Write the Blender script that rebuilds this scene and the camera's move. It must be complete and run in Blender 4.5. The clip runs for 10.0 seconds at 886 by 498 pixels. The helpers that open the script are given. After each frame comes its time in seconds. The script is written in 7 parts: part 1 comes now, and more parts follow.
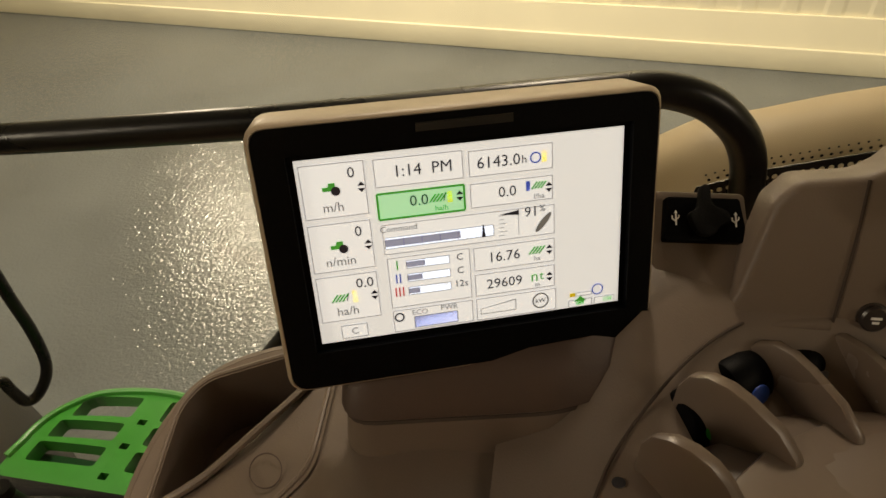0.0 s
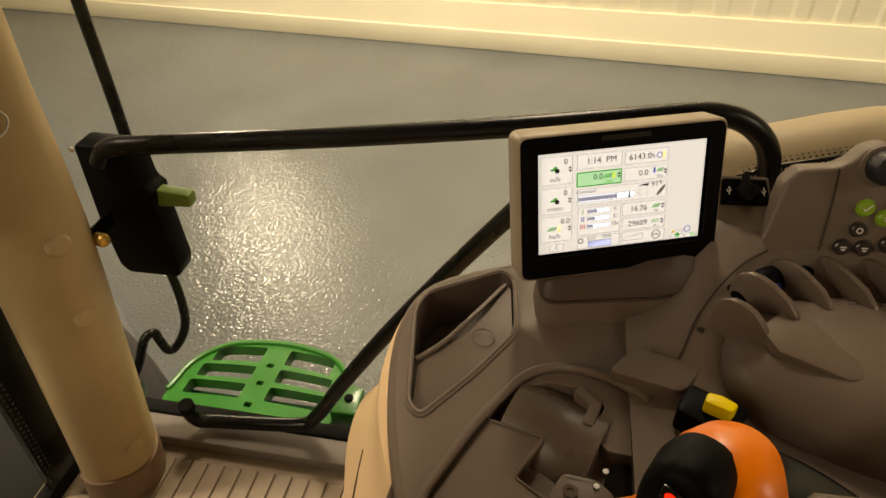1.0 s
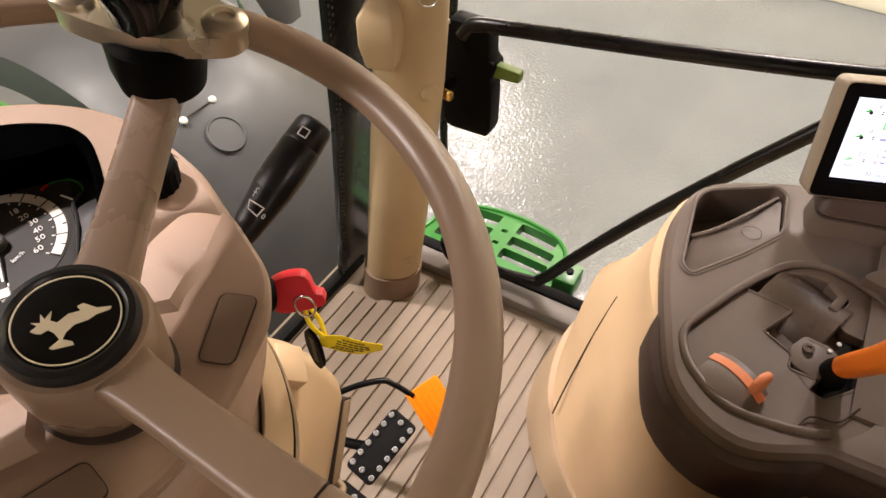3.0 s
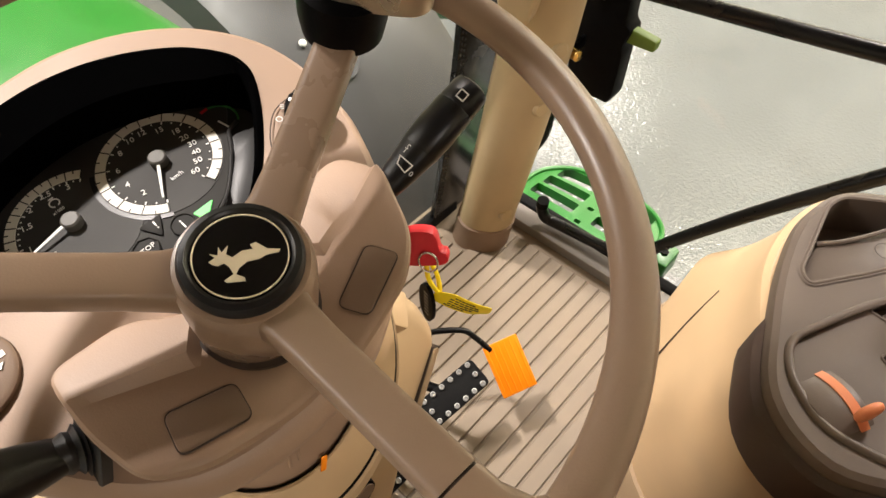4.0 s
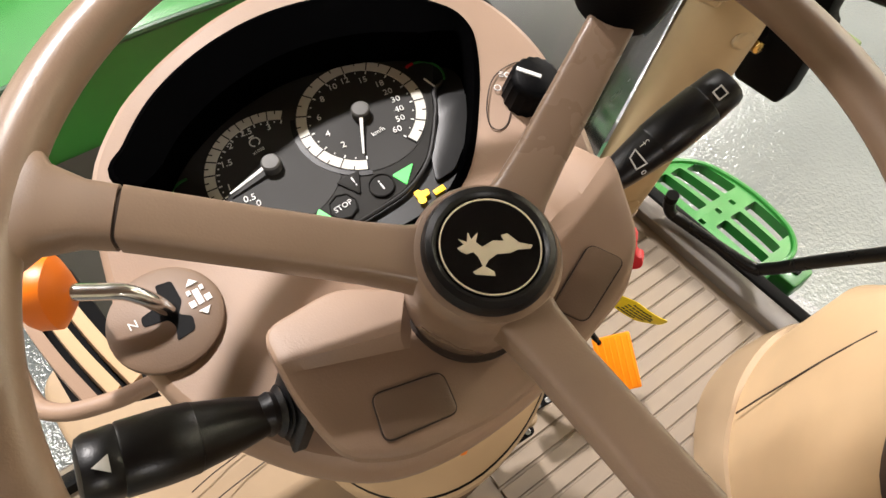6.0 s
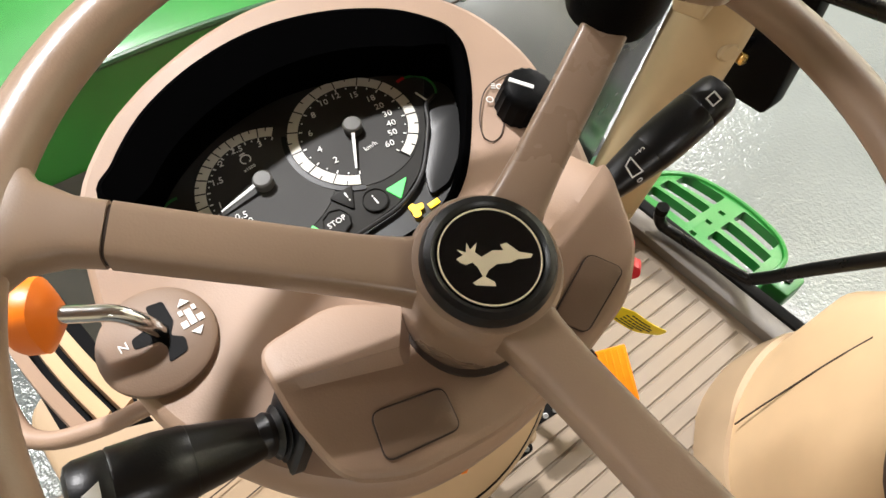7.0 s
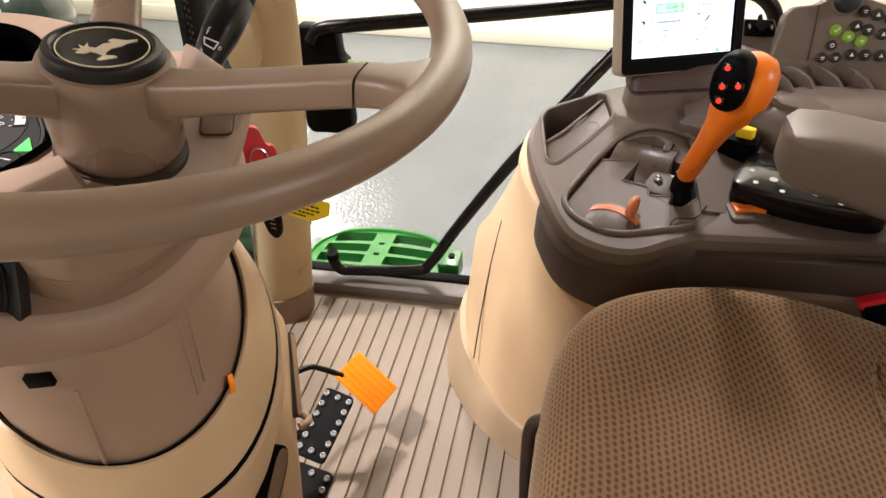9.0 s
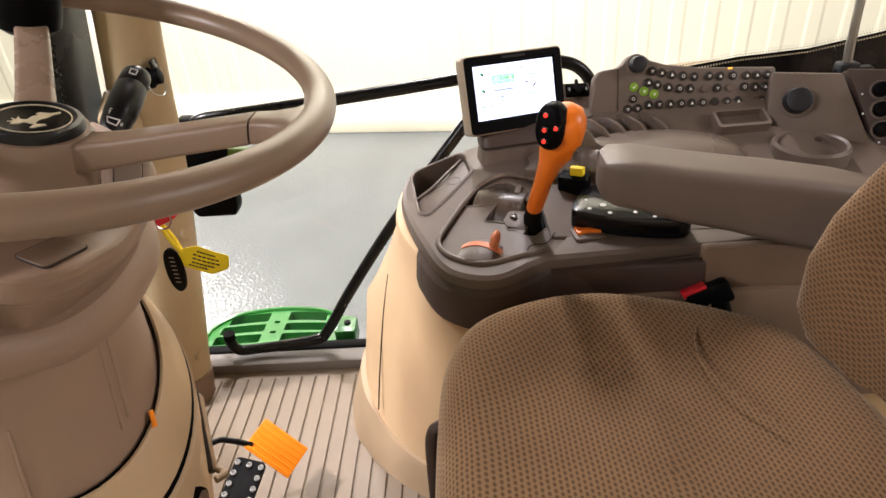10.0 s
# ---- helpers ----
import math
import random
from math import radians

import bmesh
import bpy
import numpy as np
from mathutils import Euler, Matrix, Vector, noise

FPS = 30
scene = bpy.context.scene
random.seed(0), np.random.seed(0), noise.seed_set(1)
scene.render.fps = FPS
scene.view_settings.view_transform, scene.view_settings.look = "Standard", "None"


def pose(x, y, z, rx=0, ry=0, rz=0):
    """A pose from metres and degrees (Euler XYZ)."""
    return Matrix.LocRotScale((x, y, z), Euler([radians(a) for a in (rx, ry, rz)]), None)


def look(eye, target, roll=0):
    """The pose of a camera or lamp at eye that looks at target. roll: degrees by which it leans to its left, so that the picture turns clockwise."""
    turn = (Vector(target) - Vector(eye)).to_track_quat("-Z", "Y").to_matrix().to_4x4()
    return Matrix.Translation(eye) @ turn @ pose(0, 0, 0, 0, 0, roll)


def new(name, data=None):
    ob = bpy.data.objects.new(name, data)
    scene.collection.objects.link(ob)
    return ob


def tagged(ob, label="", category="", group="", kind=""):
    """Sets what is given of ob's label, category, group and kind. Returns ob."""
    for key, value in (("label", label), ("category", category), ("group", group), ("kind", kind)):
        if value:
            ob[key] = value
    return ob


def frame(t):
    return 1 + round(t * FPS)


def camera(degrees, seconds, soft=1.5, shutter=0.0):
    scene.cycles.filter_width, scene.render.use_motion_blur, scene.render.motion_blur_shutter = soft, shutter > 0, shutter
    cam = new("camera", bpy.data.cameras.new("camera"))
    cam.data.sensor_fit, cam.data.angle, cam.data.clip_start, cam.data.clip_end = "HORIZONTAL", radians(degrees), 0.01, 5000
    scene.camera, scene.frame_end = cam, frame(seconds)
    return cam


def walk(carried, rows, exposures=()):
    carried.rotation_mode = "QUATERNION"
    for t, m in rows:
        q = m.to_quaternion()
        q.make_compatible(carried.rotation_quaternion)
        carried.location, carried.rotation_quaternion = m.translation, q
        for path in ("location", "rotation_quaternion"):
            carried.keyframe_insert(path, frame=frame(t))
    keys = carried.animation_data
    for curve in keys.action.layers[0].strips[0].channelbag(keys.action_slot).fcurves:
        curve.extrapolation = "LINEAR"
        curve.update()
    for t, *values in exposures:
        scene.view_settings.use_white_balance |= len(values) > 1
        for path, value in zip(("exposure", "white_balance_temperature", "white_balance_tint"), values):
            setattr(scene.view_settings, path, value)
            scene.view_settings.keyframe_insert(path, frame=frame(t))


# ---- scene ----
cam = camera(70.82, 10.0)
PATH = [
    (0, (0.4510, 0.0381, 0.8928), (1.2031, 0.2106, 0.2566), -3.79),
    (0.5, (0.3553, 0.0639, 0.9880), (1.1016, 0.2324, 0.3440), -3.55),
    (1, (0.2000, 0.1311, 1.0363), (0.9482, 0.3120, 0.3980), -3.55),
    (1.5, (0.0835, 0.1872, 1.0853), (0.8145, 0.3946, 0.4352), -3.90),
    (2, (0.0098, 0.2332, 1.1251), (0.7027, 0.5082, 0.4586), -3.96),
    (2.5, (-0.0283, 0.2228, 1.1295), (0.6035, 0.5729, 0.4380), -3.33),
    (3, (-0.0572, 0.2233, 1.1487), (0.5111, 0.6054, 0.4201), -3.19),
    (3.2, (-0.0592, 0.2326, 1.1535), (0.4799, 0.6286, 0.4102), -2.98),
    (4.3, (-0.0780, 0.2789, 1.1646), (0.3402, 0.7229, 0.3721), -1.97),
    (4.5, (-0.0808, 0.2897, 1.1608), (0.3229, 0.7389, 0.3638), -2.02),
    (5, (-0.0855, 0.3151, 1.1618), (0.2886, 0.7722, 0.3550), -1.58),
    (5.5, (-0.0999, 0.3346, 1.1541), (0.2377, 0.8028, 0.3375), -1.40),
    (5.7, (-0.1075, 0.3425, 1.1539), (0.2184, 0.8123, 0.3334), -1.39),
    (6.8, (-0.1203, 0.3707, 1.1382), (0.2106, 0.8562, 0.3290), -1.55),
    (7, (-0.1181, 0.3565, 1.1439), (0.2344, 0.8392, 0.3422), -1.44),
    (7.5, (-0.1602, 0.3286, 1.0951), (0.3090, 0.7856, 0.3394), -1.95),
    (8, (-0.1987, 0.2419, 1.0930), (0.3718, 0.6291, 0.3686), -3.29),
    (8.2, (-0.2140, 0.2210, 1.0891), (0.3979, 0.5660, 0.3775), -3.56),
    (8.5, (-0.2295, 0.2097, 1.0655), (0.4360, 0.4983, 0.3771), -3.96),
    (9, (-0.2990, 0.2099, 1.0328), (0.4594, 0.4129, 0.4133), -4.36),
    (9.5, (-0.3837, 0.1902, 1.0521), (0.4297, 0.3143, 0.4837), -4.49),
    (10, (-0.4178, 0.1836, 1.0431), (0.4373, 0.2200, 0.5261), -4.40),
]
EXPOSURES = [(0.0, -1.52, 8900, 13), (0.5, -1.5, 10500, 13), (1.0, -1.36, 9400, 15), (1.5, -1.05, 8300, 26), (2.0, -0.8, 7500, 30), (3.0, -0.5, 6900, 24), (4.5, -0.27, 6800, 14), (5.5, -0.37, 6600, 16), (7.5, -0.2, 6200, 12), (8.5, -0.27, 6500, 20), (9.5, -0.28, 6200, 20), (10.0, -0.28, 6250, 20)]
walk(cam, [(t, look(eye, target, roll)) for t, eye, target, roll in PATH], EXPOSURES)

# ---- world and lamps ----
GROUND = -1.15
world = bpy.data.worlds.new("world")
scene.world = world
world.use_nodes = True
world.node_tree.nodes["Background"].inputs["Color"].default_value = (0.9, 0.95, 1.0, 1)
world.node_tree.nodes["Background"].inputs["Strength"].default_value = 0.02


def lamp(name, place, target, power, sx, sy, color=(1.0, 0.97, 0.92)):
    data = bpy.data.lights.new(name, "AREA")
    data.shape, data.size, data.size_y, data.energy, data.color = "RECTANGLE", sx, sy, power, color
    ob = new(name, data)
    ob.matrix_world = look(place, target)
    return ob


# shed lamps: one under the roof ahead of the cab gives the crisp shadows on the mat, one by the wall
# shows as a sheen on the floor; side, rear and left are added fill that washes the hall
lamp("shed_lamp_front", (-0.10, 2.60, 4.6), (0.30, 0.5, 0.0), 430, 0.3, 0.3)
lamp("shed_lamp_side", (4.2, 0.6, 4.7), (5.7, 0.7, 2.2), 950, 0.4, 3.0)
lamp("shed_lamp_wall", (5.80, 3.75, 1.6), (2.9, 1.9, -1.15), 120, 0.3, 0.6)
lamp("shed_lamp_rear", (-1.5, -6.4, 4.0), (0.0, 0.4, 0.7), 200, 0.6, 2.0)
lamp("shed_lamp_left", (-3.0, 4.6, 3.6), (0.0, 0.1, 0.6), 260, 0.5, 2.0)

# ---- materials ----
def rgb(r, g, b):
    """Linear colour from 0..255 screen values."""
    return tuple((c / 255 / 12.92) if c / 255 <= 0.04045 else ((c / 255 + 0.055) / 1.055) ** 2.4 for c in (r, g, b))


def mat(name, color, rough=0.5, metal=0.0, grain=900.0, bump=0.02, vary=0.06, blotch=9.0, wear=0.0, coat=0.0, emit=0.0, spec=0.5):
    m = bpy.data.materials.new(name)
    m.use_nodes = True
    nt = m.node_tree
    b = nt.nodes["Principled BSDF"]
    b.inputs["Metallic"].default_value = metal
    b.inputs["Coat Weight"].default_value = coat
    b.inputs["Coat Roughness"].default_value = 0.15
    b.inputs["Specular IOR Level"].default_value = spec
    co = nt.nodes.new("ShaderNodeTexCoord")
    big = nt.nodes.new("ShaderNodeTexNoise")
    big.inputs["Scale"].default_value, big.inputs["Detail"].default_value = blotch, 5
    nt.links.new(co.outputs["Object"], big.inputs["Vector"])
    ramp = nt.nodes.new("ShaderNodeMapRange")
    ramp.inputs["From Min"].default_value, ramp.inputs["From Max"].default_value = 0.3, 0.7
    ramp.inputs["To Min"].default_value, ramp.inputs["To Max"].default_value = 1 - vary, 1 + vary
    nt.links.new(big.outputs["Fac"], ramp.inputs["Value"])
    mul = nt.nodes.new("ShaderNodeVectorMath")
    mul.operation = "SCALE"
    mul.inputs[0].default_value = color[:3]
    nt.links.new(ramp.outputs["Result"], mul.inputs["Scale"])
    nt.links.new(mul.outputs["Vector"], b.inputs["Base Color"])
    rr = nt.nodes.new("ShaderNodeMapRange")
    rr.inputs["From Min"].default_value, rr.inputs["From Max"].default_value = 0.3, 0.7
    rr.inputs["To Min"].default_value, rr.inputs["To Max"].default_value = max(rough - 0.07 - wear, 0.02), min(rough + 0.07, 1)
    nt.links.new(big.outputs["Fac"], rr.inputs["Value"])
    nt.links.new(rr.outputs["Result"], b.inputs["Roughness"])
    if bump > 0:
        fine = nt.nodes.new("ShaderNodeTexNoise")
        fine.inputs["Scale"].default_value, fine.inputs["Detail"].default_value = grain, 2
        nt.links.new(co.outputs["Object"], fine.inputs["Vector"])
        bp = nt.nodes.new("ShaderNodeBump")
        bp.inputs["Strength"].default_value, bp.inputs["Distance"].default_value = min(1.0, bump * 10), 0.0004
        nt.links.new(fine.outputs["Fac"], bp.inputs["Height"])
        nt.links.new(bp.outputs["Normal"], b.inputs["Normal"])
    if emit > 0:
        b.inputs["Emission Color"].default_value = (*color[:3], 1)
        b.inputs["Emission Strength"].default_value = emit
    return m


TAUPE = mat("taupe_plastic", rgb(103, 90, 80), 0.5, bump=0.03)
# own colour of dark parts; on the console skirt and side panel painted shade
TAUPE_DARK = mat("dark_and_shaded_taupe", rgb(68, 53, 46), 0.55, bump=0.03)
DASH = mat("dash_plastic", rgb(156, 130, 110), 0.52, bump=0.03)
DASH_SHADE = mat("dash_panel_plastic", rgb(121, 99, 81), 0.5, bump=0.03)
WHEEL = mat("wheel_rubber", rgb(143, 120, 101), 0.38, bump=0.02, wear=0.06)
BEIGE = mat("beige_plastic", rgb(198, 169, 132), 0.5, bump=0.02)
BEIGE_LOW = mat("beige_lower_plastic", rgb(162, 139, 111), 0.6, bump=0.02)
PILLAR = mat("pillar_beige_plastic", rgb(172, 152, 118), 0.55, bump=0.02)
BLACK = mat("black_plastic", (0.0018, 0.0018, 0.0021), 0.5, bump=0.03, spec=0.07)
STALK = mat("satin_black_plastic", (0.005, 0.005, 0.0055), 0.36, bump=0.02, spec=0.4)
BLACK_GLOSS = mat("gloss_black_plastic", (0.004, 0.004, 0.0045), 0.16, bump=0.0, spec=0.35)
BLACK_PAINT = mat("black_paint_tube", (0.003, 0.003, 0.0033), 0.28, bump=0.01, spec=0.28)
RUBBER = mat("black_rubber", (0.006, 0.006, 0.006), 0.85, bump=0.05, spec=0.15)
ORANGE = mat("orange_plastic", rgb(242, 124, 24), 0.35, bump=0.01)
ORANGE_PALE = mat("pale_orange_plastic", rgb(238, 146, 100), 0.5, bump=0.02)
ORANGE_PAD = mat("orange_pad_plastic", rgb(250, 140, 10), 0.45, bump=0.02)
GREEN = mat("green_paint", rgb(30, 120, 40), 0.4, bump=0.01, coat=0.3)
GREEN_DARK = mat("dark_green_paint", rgb(24, 70, 40), 0.4, bump=0.01)
OLIVE = mat("olive_plastic", rgb(96, 122, 48), 0.5)
CHROME = mat("chrome_steel", (0.75, 0.75, 0.75), 0.18, metal=1.0, bump=0.0)
BRASS = mat("brass", (0.55, 0.36, 0.12), 0.3, metal=1.0)
STEEL = mat("worn_steel", (0.45, 0.44, 0.42), 0.4, metal=1.0)
YELLOW = mat("yellow_card", rgb(250, 220, 20), 0.5, bump=0.01)
RED = mat("red_rubber", rgb(205, 30, 40), 0.45)
WHITE = mat("white_print", (0.75, 0.75, 0.73), 0.5, bump=0.0)
CREAM = mat("cream_print", rgb(225, 212, 185), 0.45, bump=0.0)
INK = mat("dark_print", (0.02, 0.02, 0.025), 0.5, bump=0.0)
FENDER = mat("grey_fender_plastic", rgb(70, 70, 73), 0.45, bump=0.02)
HOOD = mat("matt_black_hood_plastic", (0.0012, 0.0012, 0.0013), 0.8, bump=0.0, spec=0.0)
FRIT = mat("black_glass_border", (0.008, 0.008, 0.008), 0.25, bump=0.0)


# ---- mesh tools ----
def finish(bm, angle=40):
    bmesh.ops.recalc_face_normals(bm, faces=bm.faces)
    for f in bm.faces:
        f.smooth = True
    lim = radians(angle)
    for e in bm.edges:
        e.smooth = len(e.link_faces) == 2 and e.calc_face_angle(3.0) < lim
    return bm


def part(name, bm, material, parent=None, label="", m=None, angle=40):
    """One mesh object from a bmesh, under a thing or a part; m places it in the world."""
    if m is not None:
        bm.transform(m)
    finish(bm, angle)
    me = bpy.data.meshes.new(name)
    bm.to_mesh(me)
    bm.free()
    me.materials.append(material)
    ob = new(name, me)
    if parent is not None:
        ob.parent = parent
        if parent.type == "EMPTY":
            ob.matrix_parent_inverse = Matrix.Translation(parent.location).inverted()
    if label:
        tagged(ob, label)
    return ob


def thing(name, place, label, category, group="", kind=""):
    ob = new(name)
    ob.empty_display_size = 0.05
    ob.location = place
    return tagged(ob, label, category, group, kind)


def solo(name, bm, material, label, category, m=None, group="", kind="", angle=40):
    return tagged(part(name, bm, material, None, "", m, angle), label, category, group, kind)


def frame_of(origin, ex, ey):
    """A placing matrix from an origin and two directions (ez = ex x ey)."""
    ex, ey = Vector(ex).normalized(), Vector(ey)
    ez = ex.cross(ey).normalized()
    ey = ez.cross(ex)
    return Matrix.Translation(origin) @ Matrix((ex, ey, ez)).transposed().to_4x4()


def bevel_sharp(bm, width, segs=2, angle=35):
    if width <= 0:
        return bm
    bmesh.ops.recalc_face_normals(bm, faces=bm.faces)
    es = [e for e in bm.edges if len(e.link_faces) == 2 and e.calc_face_angle(0) > radians(angle)]
    bmesh.ops.bevel(bm, geom=es, offset=width, segments=segs, profile=0.5, affect="EDGES", clamp_overlap=True)
    return bm


def box(sx, sy, sz, bevel=0.0, at=(0, 0, 0), segs=2):
    bm = bmesh.new()
    bmesh.ops.create_cube(bm, size=1, matrix=Matrix.Translation(at) @ Matrix.Diagonal((sx, sy, sz, 1)))
    return bevel_sharp(bm, bevel, segs)


def prism(poly, z0, z1, bevel=0.0, segs=2):
    bm = bmesh.new()
    lo = [bm.verts.new((x, y, z0)) for x, y in poly]
    hi = [bm.verts.new((x, y, z1)) for x, y in poly]
    bm.faces.new(lo[::-1]), bm.faces.new(hi)
    n = len(poly)
    for i in range(n):
        bm.faces.new((lo[i], lo[(i + 1) % n], hi[(i + 1) % n], hi[i]))
    return bevel_sharp(bm, bevel, segs, 25 if bevel else 35)


def loft(rings, cap=True, closed=True):
    """A skin through rings of equally many points."""
    bm = bmesh.new()
    vs = [[bm.verts.new(p) for p in r] for r in rings]
    n = len(rings[0])
    for a, b in zip(vs, vs[1:]):
        for i in range(n if closed else n - 1):
            j = (i + 1) % n
            bm.faces.new((a[i], a[j], b[j], b[i]))
    if cap and closed:
        bm.faces.new(vs[0][::-1]), bm.faces.new(vs[-1])
    return bm


def oval(m, rx, ry, n=24, power=2.0):
    """Points of an oval in the xy plane of m; a power above 2 squares it up."""
    out = []
    for i in range(n):
        a = 2 * math.pi * i / n
        c, s = math.cos(a), math.sin(a)
        out.append(m @ Vector((rx * math.copysign(abs(c) ** (2 / power), c), ry * math.copysign(abs(s) ** (2 / power), s), 0)))
    return out


def axis_frame(p, d, up=(0, 0, 1)):
    d = Vector(d).normalized()
    u = Vector(up)
    if abs(d.dot(u)) > 0.98:
        u = Vector((0, 1, 0))
    x = u.cross(d).normalized()
    return Matrix.Translation(p) @ Matrix((x, d.cross(x), d)).transposed().to_4x4()


def lathe(profile, n=32, m=None):
    """A turned form about z from (radius, height) pairs."""
    hoop = profile[0][0] > 0 and profile[-1][0] > 0 and abs(profile[0][1] - profile[-1][1]) < 1e-9
    if hoop:
        profile = list(profile) + [profile[0]]
    bm = loft([[(r * math.cos(2 * math.pi * i / n), r * math.sin(2 * math.pi * i / n), z) for i in range(n)] for r, z in profile], cap=not hoop)
    bmesh.ops.remove_doubles(bm, verts=bm.verts, dist=1e-7)
    if m is not None:
        bm.transform(m)
    return bm


def spline(pts, n=8):
    """Catmull-Rom through the points."""
    P = [Vector(p) for p in pts]
    P = [2 * P[0] - P[1]] + P + [2 * P[-1] - P[-2]]
    out = []
    for i in range(1, len(P) - 2):
        for k in range(n):
            t = k / n
            a, b, c, d = P[i - 1:i + 3]
            out.append(0.5 * (2 * b + (c - a) * t + (2 * a - 5 * b + 4 * c - d) * t * t + (3 * b - a - 3 * c + d) * t ** 3))
    return out + [P[-2]]


def tube(pts, radius, n=14, smooth=6, closed=False):
    path = spline(pts, smooth) if smooth else [Vector(p) for p in pts]
    rad = radius if callable(radius) else (lambda s: radius)
    up = Vector((0, 0, 1))
    rings = []
    last = None
    for i, p in enumerate(path):
        d = (path[min(i + 1, len(path) - 1)] - path[max(i - 1, 0)]).normalized()
        if last is None:
            x = up.cross(d) if abs(d.z) < 0.95 else Vector((0, 1, 0)).cross(d)
        else:
            x = last - d * last.dot(d)
        x.normalize()
        last = x
        y = d.cross(x)
        r = rad(i / (len(path) - 1))
        rings.append([p + r * (math.cos(2 * math.pi * k / n) * x + math.sin(2 * math.pi * k / n) * y) for k in range(n)])
    return loft(rings)


def rounded(poly, r=0.01, n=5):
    """A polygon with its corners rounded off."""
    out = []
    k = len(poly)
    for i in range(k):
        p, a, b = Vector(poly[i]), Vector(poly[i - 1]), Vector(poly[(i + 1) % k])
        da, db = (a - p), (b - p)
        c = min(r, da.length * 0.45, db.length * 0.45)
        s, e = p + da.normalized() * c, p + db.normalized() * c
        for j in range(n + 1):
            t = j / n
            out.append(tuple((1 - t) ** 2 * s + 2 * t * (1 - t) * p + t * t * e))
    return out


def smooth_loop(pts, n=6):
    """A closed Catmull-Rom loop in 2D."""
    P = [Vector(p) for p in pts]
    k = len(P)
    out = []
    for i in range(k):
        a, b, c, d = P[i - 1], P[i], P[(i + 1) % k], P[(i + 2) % k]
        for j in range(n):
            t = j / n
            out.append(tuple(0.5 * (2 * b + (c - a) * t + (2 * a - 5 * b + 4 * c - d) * t * t + (3 * b - a - 3 * c + d) * t ** 3)))
    return out


def sheet(outer, holes, depth, top=None, floor=True):
    """A plate with sunk pockets: holes are (loop, depth); top(x, y) gives the height."""
    top = top or (lambda x, y: 0.0)
    bm = bmesh.new()
    edges, loops = [], []
    for loop in [outer] + [h[0] for h in holes]:
        vs = [bm.verts.new((x, y, top(x, y))) for x, y in loop]
        loops.append(vs)
        edges += [bm.edges.new((vs[i], vs[(i + 1) % len(vs)])) for i in range(len(vs))]
    bmesh.ops.triangle_fill(bm, use_beauty=True, use_dissolve=False, edges=edges, normal=(0, 0, 1))
    for vs, d in zip(loops, [depth] + [h[1] for h in holes]):
        lo = [bm.verts.new((v.co.x, v.co.y, v.co.z - d)) for v in vs]
        n = len(vs)
        for i in range(n):
            bm.faces.new((vs[i], vs[(i + 1) % n], lo[(i + 1) % n], lo[i]))
        if vs is not loops[0] and floor:
            bm.faces.new(lo)
    return bm


def lettering(body, size, m, material, parent, name="lettering", align="CENTER", depth=0.0002):
    cu = bpy.data.curves.new(name, "FONT")
    cu.body, cu.size, cu.align_x, cu.align_y, cu.extrude, cu.resolution_u = body, size, align, "CENTER", depth, 2
    ob = bpy.data.objects.new(name, cu)
    scene.collection.objects.link(ob)
    bpy.context.view_layer.update()
    me = bpy.data.meshes.new_from_object(ob.evaluated_get(bpy.context.evaluated_depsgraph_get()))
    bpy.data.objects.remove(ob)
    me.transform(m)
    me.materials.clear()
    me.materials.append(material)
    out = new(name, me)
    out.parent = parent
    if parent.type == "EMPTY":
        out.matrix_parent_inverse = Matrix.Translation(parent.location).inverted()
    return out


def grow(loop, d):
    """A loop pushed outwards by d."""
    k = len(loop)
    area = sum(loop[i - 1][0] * loop[i][1] - loop[i][0] * loop[i - 1][1] for i in range(k))
    s = 1 if area > 0 else -1
    out = []
    for i in range(k):
        t = (Vector(loop[(i + 1) % k]) - Vector(loop[i - 1]))
        t = t.normalized() if t.length > 0 else t
        out.append((loop[i][0] + s * d * t.y, loop[i][1] - s * d * t.x))
    return out


# ---- the shed ----
def floor_material():
    m = mat("sealed_concrete", rgb(102, 106, 109), 0.08, bump=0.0, vary=0.10, blotch=1.6, spec=0.85)
    nt = m.node_tree
    b = nt.nodes["Principled BSDF"]
    co = nt.nodes.new("ShaderNodeTexCoord")
    ns = nt.nodes.new("ShaderNodeTexNoise")
    ns.inputs["Scale"].default_value, ns.inputs["Detail"].default_value, ns.inputs["Roughness"].default_value = 56, 1.5, 0.6
    nt.links.new(co.outputs["Object"], ns.inputs["Vector"])
    bp = nt.nodes.new("ShaderNodeBump")
    bp.inputs["Strength"].default_value, bp.inputs["Distance"].default_value = 0.75, 0.0065
    nt.links.new(ns.outputs["Fac"], bp.inputs["Height"])
    nt.links.new(bp.outputs["Normal"], b.inputs["Normal"])
    return m


CONCRETE = floor_material()
SHEET = mat("cream_sheet_metal", rgb(244, 237, 216), 0.45, bump=0.0, vary=0.03, blotch=0.8)
PLINTH = mat("cream_painted_plinth", rgb(246, 238, 214), 0.6, bump=0.03, grain=120, vary=0.04, blotch=2.0)
ROOF = mat("pale_roof_lining", rgb(205, 200, 188), 0.7, bump=0.0)

solo("ground", box(40, 40, 0.2, at=(0, 0, GROUND - 0.1)), CONCRETE, "grey sealed concrete shed floor, shiny and speckled", "floor", kind="structure")

# the wall that the cab looks at runs at an angle to the tractor
WALL = Matrix.Translation((5.66, 1.2, GROUND)) @ Matrix.Rotation(radians(-7.5), 4, "Z")


